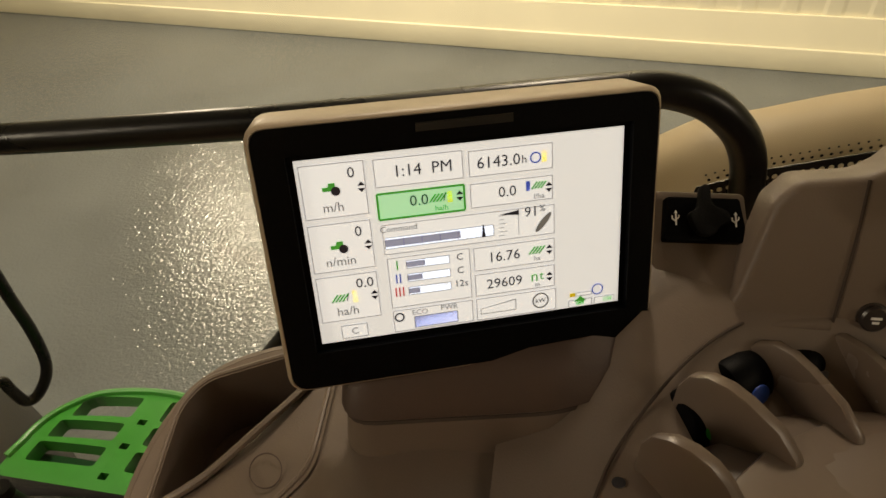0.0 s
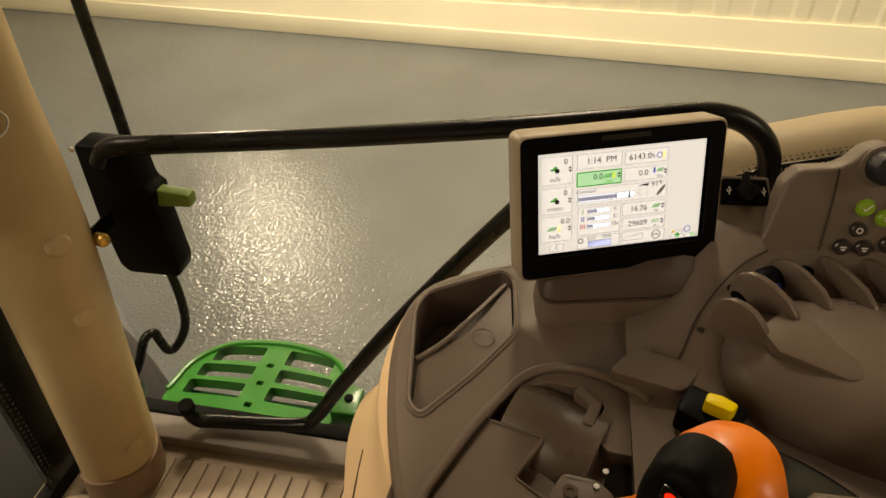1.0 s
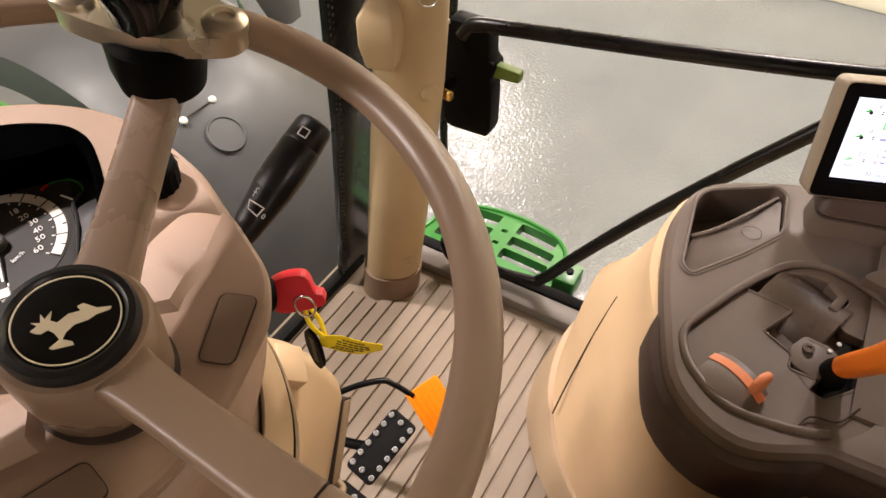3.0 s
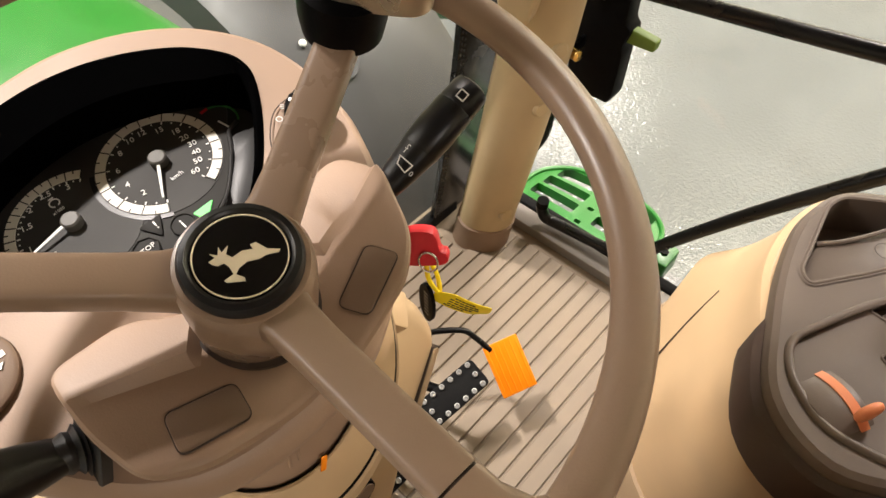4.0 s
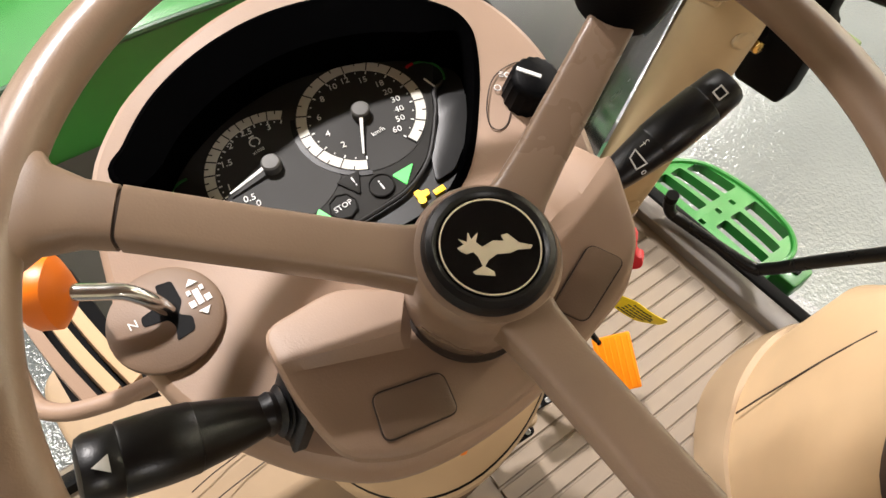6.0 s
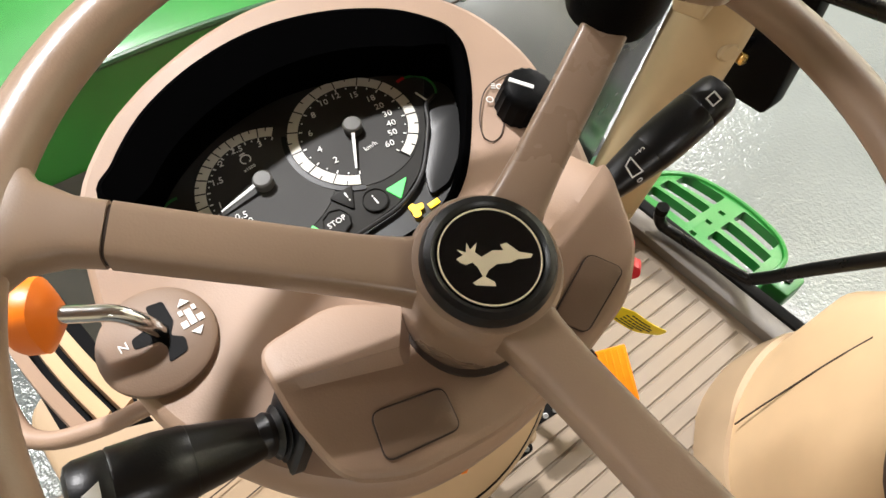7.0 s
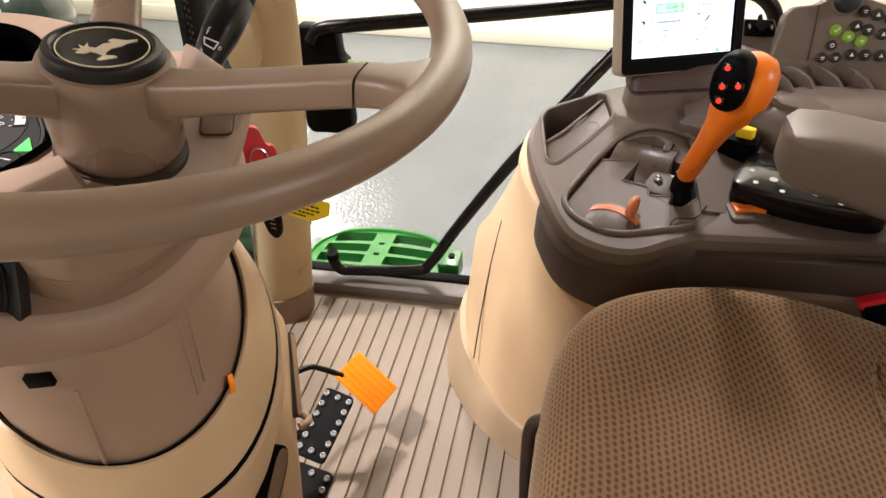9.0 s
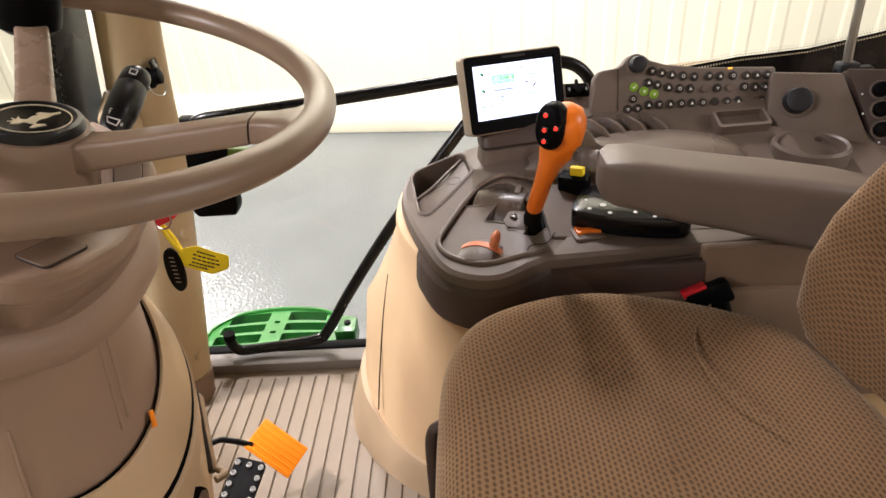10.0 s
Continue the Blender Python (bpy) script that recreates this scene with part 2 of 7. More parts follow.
def wall_sheet(length, z0, z1, pitch=0.28, deep=0.008):
    """Trapezoid ribs that stand upright, along local y, facing local -x."""
    prof = []
    y = -length / 2
    while y < length / 2:
        prof += [(0, y), (0, y + pitch * 0.5), (-deep, y + pitch * 0.6), (-deep, y + pitch * 0.9)]
        y += pitch
    bm = bmesh.new()
    lo = [bm.verts.new((x, yy, z0)) for x, yy in prof]
    hi = [bm.verts.new((x, yy, z1)) for x, yy in prof]
    for i in range(len(prof) - 1):
        bm.faces.new((lo[i], lo[i + 1], hi[i + 1], hi[i]))
    back = [bm.verts.new((0.12, yy, zz)) for yy, zz in ((prof[0][1], z0), (prof[-1][1], z0), (prof[-1][1], z1), (prof[0][1], z1))]
    bm.faces.new(back)
    bm.faces.new((lo[0], hi[0], back[3], back[0]))
    bm.faces.new((lo[-1], hi[-1], back[2], back[1]))
    return bm


wall = solo("wall_east", wall_sheet(26, 0.38, 6.3), SHEET, "cream ribbed sheet-metal shed wall", "wall", WALL, kind="structure", angle=15)
plinth = thing("plinth", tuple(WALL.translation), "cream painted concrete plinth under the ribbed wall", "plinth", kind="structure")
part("kerb", box(0.25, 26, 0.17, 0.012, at=(0.02, 0, 0.085)), PLINTH, plinth, m=WALL)
part("sloped_cap", loft([[(-0.085, yy, 0.166), (-0.03, yy, 0.384), (0.12, yy, 0.384), (0.12, yy, 0.166)] for yy in (-13, 13)]), PLINTH, plinth, m=WALL)
for nm, sz, at in (("wall_west", (0.2, 30, 6.3), (-7.5, 0, 2.0)), ("wall_north", (26, 0.2, 6.3), (0, 9.5, 2.0)), ("wall_south", (26, 0.2, 6.3), (0, -8.5, 2.0))):
    solo(nm, box(*sz, at=at), SHEET, "plain cream shed wall", "wall", kind="structure")
solo("ceiling", box(30, 30, 0.2, at=(0, 0, 5.25)), ROOF, "pale shed roof lining", "ceiling", kind="structure")


# ---- the cab: floor, sill, pillars, glass, roof ----
MAT = mat("ribbed_floor_mat", rgb(126, 112, 95), 0.6, bump=0.05, grain=500, vary=0.08, blotch=6, wear=0.05)
SEAM = mat("seam_shadow_plastic", rgb(60, 48, 40), 0.8, bump=0.0)
SILL = mat("grey_sill_plastic", rgb(110, 104, 98), 0.5)


def glass_material():
    m = bpy.data.materials.new("clear_glass")
    m.use_nodes = True
    nt = m.node_tree
    nt.nodes.remove(nt.nodes["Principled BSDF"])
    tr, gl, mx, lw, mr = (nt.nodes.new("ShaderNode" + k) for k in ("BsdfTransparent", "BsdfGlossy", "MixShader", "LayerWeight", "MapRange"))
    gl.inputs["Roughness"].default_value = 0.02
    lw.inputs["Blend"].default_value = 0.5
    mr.inputs["From Min"].default_value, mr.inputs["From Max"].default_value = 0.55, 1.0
    mr.inputs["To Min"].default_value, mr.inputs["To Max"].default_value = 0.008, 0.18
    nt.links.new(lw.outputs["Facing"], mr.inputs["Value"])
    tr.inputs["Color"].default_value = (0.93, 0.95, 0.93, 1)
    nt.links.new(mr.outputs["Result"], mx.inputs["Fac"])
    nt.links.new(tr.outputs["BSDF"], mx.inputs[1])
    nt.links.new(gl.outputs["BSDF"], mx.inputs[2])
    nt.links.new(mx.outputs["Shader"], nt.nodes["Material Output"].inputs["Surface"])
    return m


GLASS = glass_material()

floor = solo("floor_mat", box(1.56, 1.75, 0.03, 0.006, at=(0, 0.155, -0.017)), MAT, "tan ribbed rubber floor mat, slightly dirty", "floor mat", kind="structure")
tagged(part("under_floor", box(1.6, 1.9, 0.05, at=(0, 0.1, -0.06)), TAUPE_DARK), "dark cab floor under the mat", "floor", kind="structure")
# raised ribs between the grooves, across the cab
y = 0.30
k = 0
while y < 0.98:
    w = 0.0335
    x0, x1 = 0.12, 0.735 - (0.0 if y < 0.86 else 0.12)
    rib = box(x1 - x0, w - 0.0045, 0.006, 0.0015, at=((x0 + x1) / 2, y + w / 2, 0.0), segs=1)
    part("rib", rib, MAT, floor)
    y += w
    k += 1

# right-hand sill
sill = thing("door_sill", (0.79, 0.5, 0), "grey plastic sill strip along the right cab window", "sill", kind="structure")
part("strip", box(0.05, 0.9, 0.05, 0.006, at=(0.785, 0.52, 0.0)), SILL, sill)
part("seal", box(0.03, 0.92, 0.035, 0.008, at=(0.825, 0.52, 0.012)), RUBBER, sill, "black rubber window seal")

# right front pillar: a leaning padded post with clips
pillar = thing("pillar_front_right", (0.72, 0.88, 0), "beige plastic covered front pillar, leaning back", "pillar", kind="structure")
A0, A1 = Vector((0.690, 0.880, 0.0)), Vector((0.722, 0.675, 1.55))


def along(z):
    t = z / 1.55
    return A0.lerp(A1, t) + Vector((0, -0.02 * math.sin(math.pi * t), 0))


part("cover", loft([oval(Matrix.Translation(along(z)) @ Matrix.Rotation(radians(30), 4, "Z"), np.interp(z, (0, 0.6, 0.8, 1.6), (0.061, 0.061, 0.050, 0.056)), np.interp(z, (0, 0.6, 0.8, 1.6), (0.063, 0.063, 0.052, 0.058)), 28, 2.4) for z in np.linspace(0.08, 1.55, 16)]), PILLAR, pillar)
part("foot", loft([oval(Matrix.Translation(along(z)) @ Matrix.Rotation(radians(30), 4, "Z"), r, r * 1.05, 28, 2.4) for z, r in ((0.0, 0.066), (0.012, 0.0645), (0.05, 0.064), (0.075, 0.0635), (0.08, 0.058))]), DASH_SHADE, pillar, "brown rubber foot collar")
for z in (0.137, 0.449, 0.574):
    c = along(z)
    d = Vector((-0.38, -0.92, 0.08)).normalized()
    part("clip", lathe([(0.016, 0.0), (0.016, 0.006), (0.012, 0.010), (0.0, 0.011)], 20, axis_frame(c + d * 0.060, d)), PILLAR, pillar)
part("grip_pad", bevel_sharp(loft([[(0.606, 0.794, 0.640), (0.616, 0.750, 0.640), (0.680, 0.768, 0.640), (0.660, 0.822, 0.640)],
                       [(0.597, 0.797, 0.682), (0.622, 0.744, 0.680), (0.690, 0.758, 0.680), (0.660, 0.825, 0.682)],
                       [(0.600, 0.797, 0.722), (0.625, 0.749, 0.720), (0.688, 0.752, 0.720), (0.660, 0.822, 0.722)],
                       [(0.626, 0.779, 0.754), (0.636, 0.768, 0.754), (0.684, 0.758, 0.754), (0.664, 0.805, 0.754)]]), 0.005, 3, 25), PILLAR, pillar, "beige moulded hand pad")

# roof and the other posts close the cab above and behind
roof = solo("cab_roof", box(1.75, 1.98, 0.12, 0.05, at=(0, -0.06, 1.66)), DASH, "tan cab roof lining", "cab roof", kind="structure")
for nm, x, yy in (("pillar_rear_right", 0.80, -0.95), ("pillar_rear_left", -0.80, -0.95), ("pillar_front_left", -0.72, 0.86)):
    solo(nm, loft([oval(Matrix.Translation((x - 0.04 * math.copysign(1, x) * z, yy - 0.1 * z * math.copysign(1, yy), z)), 0.06, 0.06, 20, 2.4) for z in (-0.1, 0.6, 1.6)]), PILLAR, "beige plastic cab pillar", "pillar", kind="structure")

# side window: pane with a black dotted border, bars and latch
side = thing("window_right", (0.83, 0.3, 0.02), "right cab side window with clear glass and black border", "window", kind="structure")
G0, G1 = Vector((0.815, 0.84, 0)), Vector((0.945, -0.85, 0))
gdir = (G1 - G0).normalized()
GM = frame_of(G0, gdir, (0, 0, 1))
pane = part("pane", box(1.70, 1.5, 0.006, at=(0.85, 0.80, 0)), GLASS, side, m=GM)
pane.visible_shadow = False


# ---- right-hand console ----
console = thing("side_console", (0.55, 0.1, 0), "taupe and beige plastic control console beside the driver's seat", "console")
BASE = [(0.80, 0.432), (0.72, 0.446), (0.65, 0.452), (0.57, 0.440), (0.51, 0.412), (0.43, 0.344), (0.372, 0.250), (0.345, 0.10), (0.345, -0.15), (0.345, -0.60), (0.80, -0.60)]
MID = [(0.83, 0.330), (0.76, 0.395), (0.69, 0.405), (0.60, 0.385), (0.52, 0.350), (0.44, 0.300), (0.368, 0.230), (0.350, 0.12), (0.360, -0.15), (0.360, -0.60), (0.86, -0.60)]
TOP = [(0.80, 0.090), (0.768, 0.178), (0.715, 0.270), (0.64, 0.297), (0.55, 0.287), (0.45, 0.256), (0.362, 0.215), (0.327, 0.14), (0.362, 0.06), (0.40, -0.15), (0.88, -0.60)]
RIM = [(0.806, 0.098), (0.772, 0.186), (0.720, 0.279), (0.642, 0.305), (0.547, 0.297)] + TOP[5:]
TOP[9:11] = [(0.395, -0.60), (0.88, -0.60)]
RIM[9:11] = TOP[9:11]


def dense(loop, n=5):
    """The rounded front of an outline, its rear corners kept."""
    P = [Vector((*p, 0)) for p in loop[:-2]]
    return [tuple(p.xy) for p in spline(P, n)] + [loop[-2], loop[-1]]


def ring(loop, z):
    return [(x, y, z) for x, y in loop]


def blend(a, b, t):
    return [(p[0] * (1 - t) + q[0] * t, p[1] * (1 - t) + q[1] * t) for p, q in zip(a, b)]


DB, DM, DT, DR = dense(BASE), dense(MID), dense(TOP), dense(RIM)
skirt = blend(DB, DM, 0.4)


def wavy(loop, z):
    """The top edge of the lower cover dips and steps along the front."""
    out = []
    for i, (x, y) in enumerate(loop):
        s = i / len(loop)
        out.append((x, y, z + 0.012 * math.tanh((0.49 - s) * 40)))
    return out


part("lower_cover", loft([ring(grow(DB, 0.014), 0.0), ring(grow(DB, 0.010), 0.012), ring(grow(blend(DB, DM, 0.2), 0.006), 0.055), wavy(grow(skirt, 0.003), 0.084)]), BEIGE_LOW, console, "dull beige lower cover")
part("side_cover", loft([ring(grow(skirt, -0.004), 0.07), ring(DM, 0.26), ring(blend(DM, DR, 0.55), 0.39), ring(blend(DM, DR, 0.92), 0.475), ring(grow(DR, 0.004), 0.507), ring(grow(DR, 0.001), 0.518), ring(grow(DR, -0.007), 0.523), ring(grow(DT, -0.004), 0.521)], cap=False), BEIGE, console, "smooth light beige side cover")


def follow(loop_a, loop_b, za, zb, idx0, idx1, n=14, out=0.001):
    """A thin line laid on the side cover between two outline stations."""
    pts = []
    for k in range(n + 1):
        t = k / n
        z = za + (zb - za) * t
        lp = blend(loop_a, loop_b, t)
        i = idx0 + (idx1 - idx0) * t
        a, b = Vector(lp[int(i)]), Vector(lp[min(int(i) + 1, len(lp) - 1)])
        p = a.lerp(b, i - int(i))
        pts.append((p.x, p.y, z))
    return pts


part("seam", tube([(x, y, z) for x, y, z in follow(grow(skirt, 0.0005), grow(DM, 0.001), 0.115, 0.262, 20.9, 19.0) + follow(grow(DM, 0.001), grow(blend(DM, DR, 0.55), 0.0005), 0.262, 0.388, 19.0, 17.3)], 0.0016, 6, 0), SEAM, console, "thin dark seam")
TOPZ = 0.548


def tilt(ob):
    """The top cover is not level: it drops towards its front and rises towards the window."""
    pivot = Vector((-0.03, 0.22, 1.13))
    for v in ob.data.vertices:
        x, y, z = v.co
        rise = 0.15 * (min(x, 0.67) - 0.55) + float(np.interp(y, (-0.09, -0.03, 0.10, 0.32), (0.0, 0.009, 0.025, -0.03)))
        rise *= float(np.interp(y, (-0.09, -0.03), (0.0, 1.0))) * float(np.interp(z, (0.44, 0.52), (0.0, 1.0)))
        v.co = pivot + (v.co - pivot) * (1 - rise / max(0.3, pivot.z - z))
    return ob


inner = grow(DT, -0.010)
TRAY = rounded([(0.748, 0.189), (0.736, 0.172), (0.658, 0.161), (0.592, 0.200), (0.527, 0.246), (0.540, 0.262), (0.602, 0.271), (0.667, 0.281), (0.694, 0.273)], 0.016)
LEVER = rounded([(0.400, 0.030), (0.372, 0.090), (0.362, 0.165), (0.400, 0.214), (0.440, 0.231), (0.535, 0.190), (0.602, 0.148), (0.620, 0.113), (0.614, 0.070), (0.590, 0.032), (0.52, 0.010)], 0.028)
GATE = rounded([(0.542, 0.182), (0.566, 0.170), (0.588, 0.153), (0.602, 0.121), (0.599, 0.088), (0.580, 0.070), (0.549, 0.080), (0.531, 0.071), (0.528, 0.042), (0.510, 0.025), (0.455, 0.049), (0.426, 0.074), (0.430, 0.092), (0.448, 0.086), (0.449, 0.115), (0.470, 0.115), (0.488, 0.150), (0.534, 0.126)], 0.005, 3)
part("top_cover", sheet(inner, [(grow(TRAY, 0.0035), 0.066), (LEVER, 0.040)], 0.070, lambda x, y: TOPZ), TAUPE, console, "taupe moulded top cover")
part("top_edge", loft([ring(grow(DT, -0.001), 0.521), ring(grow(DT, 0.0005), 0.530), ring(grow(DT, -0.003), 0.5445), ring(grow(DT, -0.010), 0.5482)], cap=False), TAUPE, console)
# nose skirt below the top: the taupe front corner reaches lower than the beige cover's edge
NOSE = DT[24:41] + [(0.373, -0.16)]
# skirt and side panel carry the top's overhanging shade in a darker taupe
part("nose_skirt", loft([[(x, y, 0.450) for x, y in grow(NOSE, 0.010)], [(x, y, 0.475) for x, y in grow(NOSE, 0.013)], [(x, y, 0.524) for x, y in grow(NOSE, 0.009)], [(x, y, 0.532) for x, y in grow(NOSE, 0.001)]], cap=False, closed=False), TAUPE_DARK, console, "taupe front skirt, darkened for the shade under the top")
part("side_panel", box(0.016, 0.235, 0.068, 0.003, at=(0.3655, -0.052, 0.492)), TAUPE_DARK, console, "taupe inner side panel, darkened for the shade under the top")
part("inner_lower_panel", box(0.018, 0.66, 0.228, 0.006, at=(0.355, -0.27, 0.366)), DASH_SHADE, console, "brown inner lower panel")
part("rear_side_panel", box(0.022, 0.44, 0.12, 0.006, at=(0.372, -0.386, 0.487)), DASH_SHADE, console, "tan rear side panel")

# storage tray sunk into the top
bm = sheet(grow(TRAY, 0.0045), [(grow(TRAY, -0.003), 0.062)], 0.0, lambda x, y: TOPZ + 0.0015)
part("tray", bm, TAUPE, console, "oval storage tray with a folded divider")
part("tray_rim", tube([(x, y, TOPZ + 0.001) for x, y in TRAY + TRAY[:1]], 0.0022, 8, 0), TAUPE, console)
part("tray_pad", prism(rounded([(0.733, 0.181), (0.728, 0.176), (0.660, 0.166), (0.594, 0.205), (0.532, 0.247), (0.543, 0.258), (0.598, 0.264), (0.629, 0.238)], 0.010), 0.482, 0.539, 0.002), TAUPE, console)
part("tray_divider", tube([(0.732, 0.183, 0.541), (0.68, 0.210, 0.542), (0.629, 0.240, 0.542), (0.600, 0.266, 0.541)], 0.003, 8, 5), TAUPE, console)
part("tray_mark", lathe([(0.0130, 0.0), (0.0130, 0.0005), (0.0122, 0.0005), (0.0122, 0.0)], 28, Matrix.Translation((0.648, 0.198, 0.539))), TAUPE_DARK, console)

# lever gate: a sunk plate with a shaped opening, a smooth drum inside and the lever's slot
part("gate_plate", sheet(grow(LEVER, 0.001), [(GATE, 0.016)], 0.0, lambda x, y: TOPZ - 0.005 + 0.05 * max(0, 0.16 - abs(x - 0.40) * 0.9 - 0.10)), TAUPE, console)
part("gate_rim", tube([(x, y, TOPZ + 0.001) for x, y in LEVER[6:58]], 0.0048, 10, 0), TAUPE, console)
part("gate_edge", tube([(x, y, TOPZ - 0.0045) for x, y in GATE + GATE[:1]], 0.0016, 6, 0), TAUPE, console)
DRUM = mat("shiny_taupe_plastic", rgb(98, 86, 77), 0.26, bump=0.0)
gd = Vector((0.35, 0.94, 0)).normalized()
gm = frame_of((0.556, 0.122, 0.497), (gd.y, -gd.x, 0), gd)
part("gate_drum", loft([[(0.060 * math.sin(a), y, 0.053 * math.cos(a)) for a in np.linspace(-0.95, 0.85, 18)] + [(0.03, y, -0.005), (-0.03, y, -0.005)] for y in (-0.050, -0.047, 0.035, 0.038)]), DRUM, console, "smooth shiny drum", m=gm)
part("gate_bracket", prism(rounded([(0.477, 0.120), (0.503, 0.107), (0.500, 0.079), (0.485, 0.064), (0.446, 0.085), (0.455, 0.113)], 0.006), 0.530, 0.5455, 0.002), TAUPE, console)
part("gate_cheek", prism(rounded([(0.552, 0.083), (0.580, 0.074), (0.598, 0.092), (0.592, 0.100), (0.576, 0.086), (0.556, 0.092)], 0.003), 0.530, 0.549, 0.002), TAUPE, console)
part("bolt", lathe([(0.0065, 0.0), (0.0065, 0.002), (0.003, 0.002), (0.0028, 0.0008), (0.0, 0.0008)], 20, Matrix.Translation((0.485, 0.101, 0.5455))), DRUM, console, "small dull bolt")
part("lever_slot", prism(rounded([(0.512, 0.030), (0.456, 0.052), (0.430, 0.075), (0.445, 0.082), (0.484, 0.060), (0.500, 0.074), (0.524, 0.066), (0.524, 0.045)], 0.004, 3), 0.530, 0.5345, 0), BLACK_GLOSS, console, "black lever slot")
for x, y in ((0.493, 0.080), (0.510, 0.072)):
    part("rivet", lathe([(0.0026, 0), (0.0026, 0.001), (0.0, 0.0016)], 12, Matrix.Translation((x, y, 0.5455 if x < 0.5 else 0.543))), WHITE, console)
part("seam", tube([(0.368, 0.096, 0.5495), (0.395, 0.085, 0.5495), (0.402, 0.060, 0.5495), (0.43, 0.043, 0.5495)], 0.0011, 6, 4), SEAM, console)
part("lid", prism(rounded([(0.606, 0.070), (0.640, 0.045), (0.622, -0.014), (0.588, 0.006)], 0.008), 0.546, 0.566, 0.004), TAUPE, console, "small moulded lid")
part("deck_seam", tube([(0.618, 0.018, 0.5585), (0.634, 0.004, 0.566), (0.672, -0.012, 0.583), (0.705, -0.038, 0.6055), (0.722, -0.065, 0.6235), (0.732, -0.10, 0.632)], 0.0010, 6, 5), SEAM, console)

# hand throttle: a ribbed drum with a pale orange band and paddle
throttle = thing("hand_throttle", (0.395, 0.165, 0.54), "hand throttle drum with a pale orange band and paddle", "throttle")
TD = Vector((-0.042, -0.082, 0)).normalized()
TM = frame_of((0.398, 0.166, 0.499), TD, (-TD.y, TD.x, 0))


def arc_strip(r0, r1, y0, y1, a0, a1, n=18):
    rings = []
    for k in range(n + 1):
        a = radians(a0 + (a1 - a0) * k / n)
        d = Vector((math.sin(a), 0, math.cos(a)))
        rings.append([d * r0 + Vector((0, y0, 0)), d * r1 + Vector((0, y0, 0)), d * r1 + Vector((0, y1, 0)), d * r0 + Vector((0, y1, 0))])
    return loft(rings)


part("drum", bevel_sharp(arc_strip(0.030, 0.056, -0.028, 0.026, -50, 50), 0.003), TAUPE, throttle, m=TM)
part("band", arc_strip(0.054, 0.0575, 0.006, 0.017, -46, 46), ORANGE_PALE, throttle, "pale orange band", m=TM)
part("paddle", loft([oval(axis_frame((0.024, 0.012, z), (0.25, 0.0, 1)), rx, ry, 20, 2.2) for z, rx, ry in ((0.050, 0.005, 0.004), (0.057, 0.006, 0.005), (0.061, 0.015, 0.006), (0.068, 0.018, 0.006), (0.075, 0.013, 0.005), (0.078, 0.004, 0.002))]), ORANGE_PALE, throttle, "pale orange paddle", m=TM)

# joystick
joystick = thing("joystick", (0.45, 0.08, 0.55), "orange joystick with a black keypad and glowing red keys", "joystick")
GLOW_RED = mat("red_glow", (1.0, 0.03, 0.015), 0.4, bump=0.0, vary=0.0, emit=1.6)
part("boot", loft([oval(axis_frame(p, (-0.15, -0.12, 1)), r, r, 20) for p, r in (((0.470, 0.070, 0.532), 0.018), ((0.463, 0.072, 0.552), 0.0140), ((0.456, 0.073, 0.566), 0.0138), ((0.447, 0.071, 0.588), 0.0115))]), RUBBER, joystick, "black rubber boot")
part("grip", loft([oval(axis_frame(p, d), rx, ry, 28, 2.2) for p, d, rx, ry in (
    ((0.448, 0.0715, 0.584), (-0.35, -0.1, 1), 0.0115, 0.0115), ((0.441, 0.069, 0.598), (-0.45, -0.12, 1), 0.0125, 0.0125), ((0.418, 0.062, 0.645), (-0.45, -0.15, 1), 0.0125, 0.013),
    ((0.402, 0.056, 0.678), (-0.45, -0.15, 1), 0.0150, 0.0165), ((0.394, 0.049, 0.700), (-0.30, -0.15, 1), 0.0220, 0.0235), ((0.390, 0.043, 0.719), (-0.12, -0.1, 1), 0.0270, 0.0280), ((0.389, 0.040, 0.734), (0, 0, 1), 0.0288, 0.0290),
    ((0.390, 0.038, 0.748), (0, 0, 1), 0.0280, 0.0275), ((0.392, 0.036, 0.760), (0, 0, 1), 0.0220, 0.0210), ((0.393, 0.036, 0.767), (0, 0, 1), 0.010, 0.009))]), ORANGE, joystick, "bright orange grip")
PN = Vector((-0.86, 0.48, 0.16)).normalized()
PM = frame_of(Vector((0.3640, 0.0620, 0.746)), Vector((0, 0, 1)).cross(PN), PN.cross(Vector((0, 0, 1)).cross(PN)))
part("keypad", loft([oval(PM @ Matrix.Translation((-0.0025, 0.0, z)), 0.0195 * s, 0.0300 * s, 28, 2.3) for z, s in ((-0.030, 0.96), (-0.022, 1.06), (-0.006, 1.03), (0.0, 0.95), (0.002, 0.83))]), BLACK, joystick, "black keypad")
for p in ((0.364, 0.0690, 0.763), (0.361, 0.071, 0.744), (0.358, 0.055, 0.747), (0.361, 0.0705, 0.729)):
    q = PM.inverted() @ Vector(p)
    key = part("key", box(0.011, 0.009, 0.004, 0.0015, at=(q.x, q.y, 0.003)), BLACK_GLOSS, joystick, m=PM)
    light = part("key_light", lathe([(0.0030, 0), (0.0027, 0.0008), (0, 0.001)], 12, Matrix.Translation((q.x, q.y, 0.0048))), GLOW_RED, key, "glowing red key light", m=PM)
    light.data.transform(Matrix.Translation((-0.006, 0.003, 0.003)))

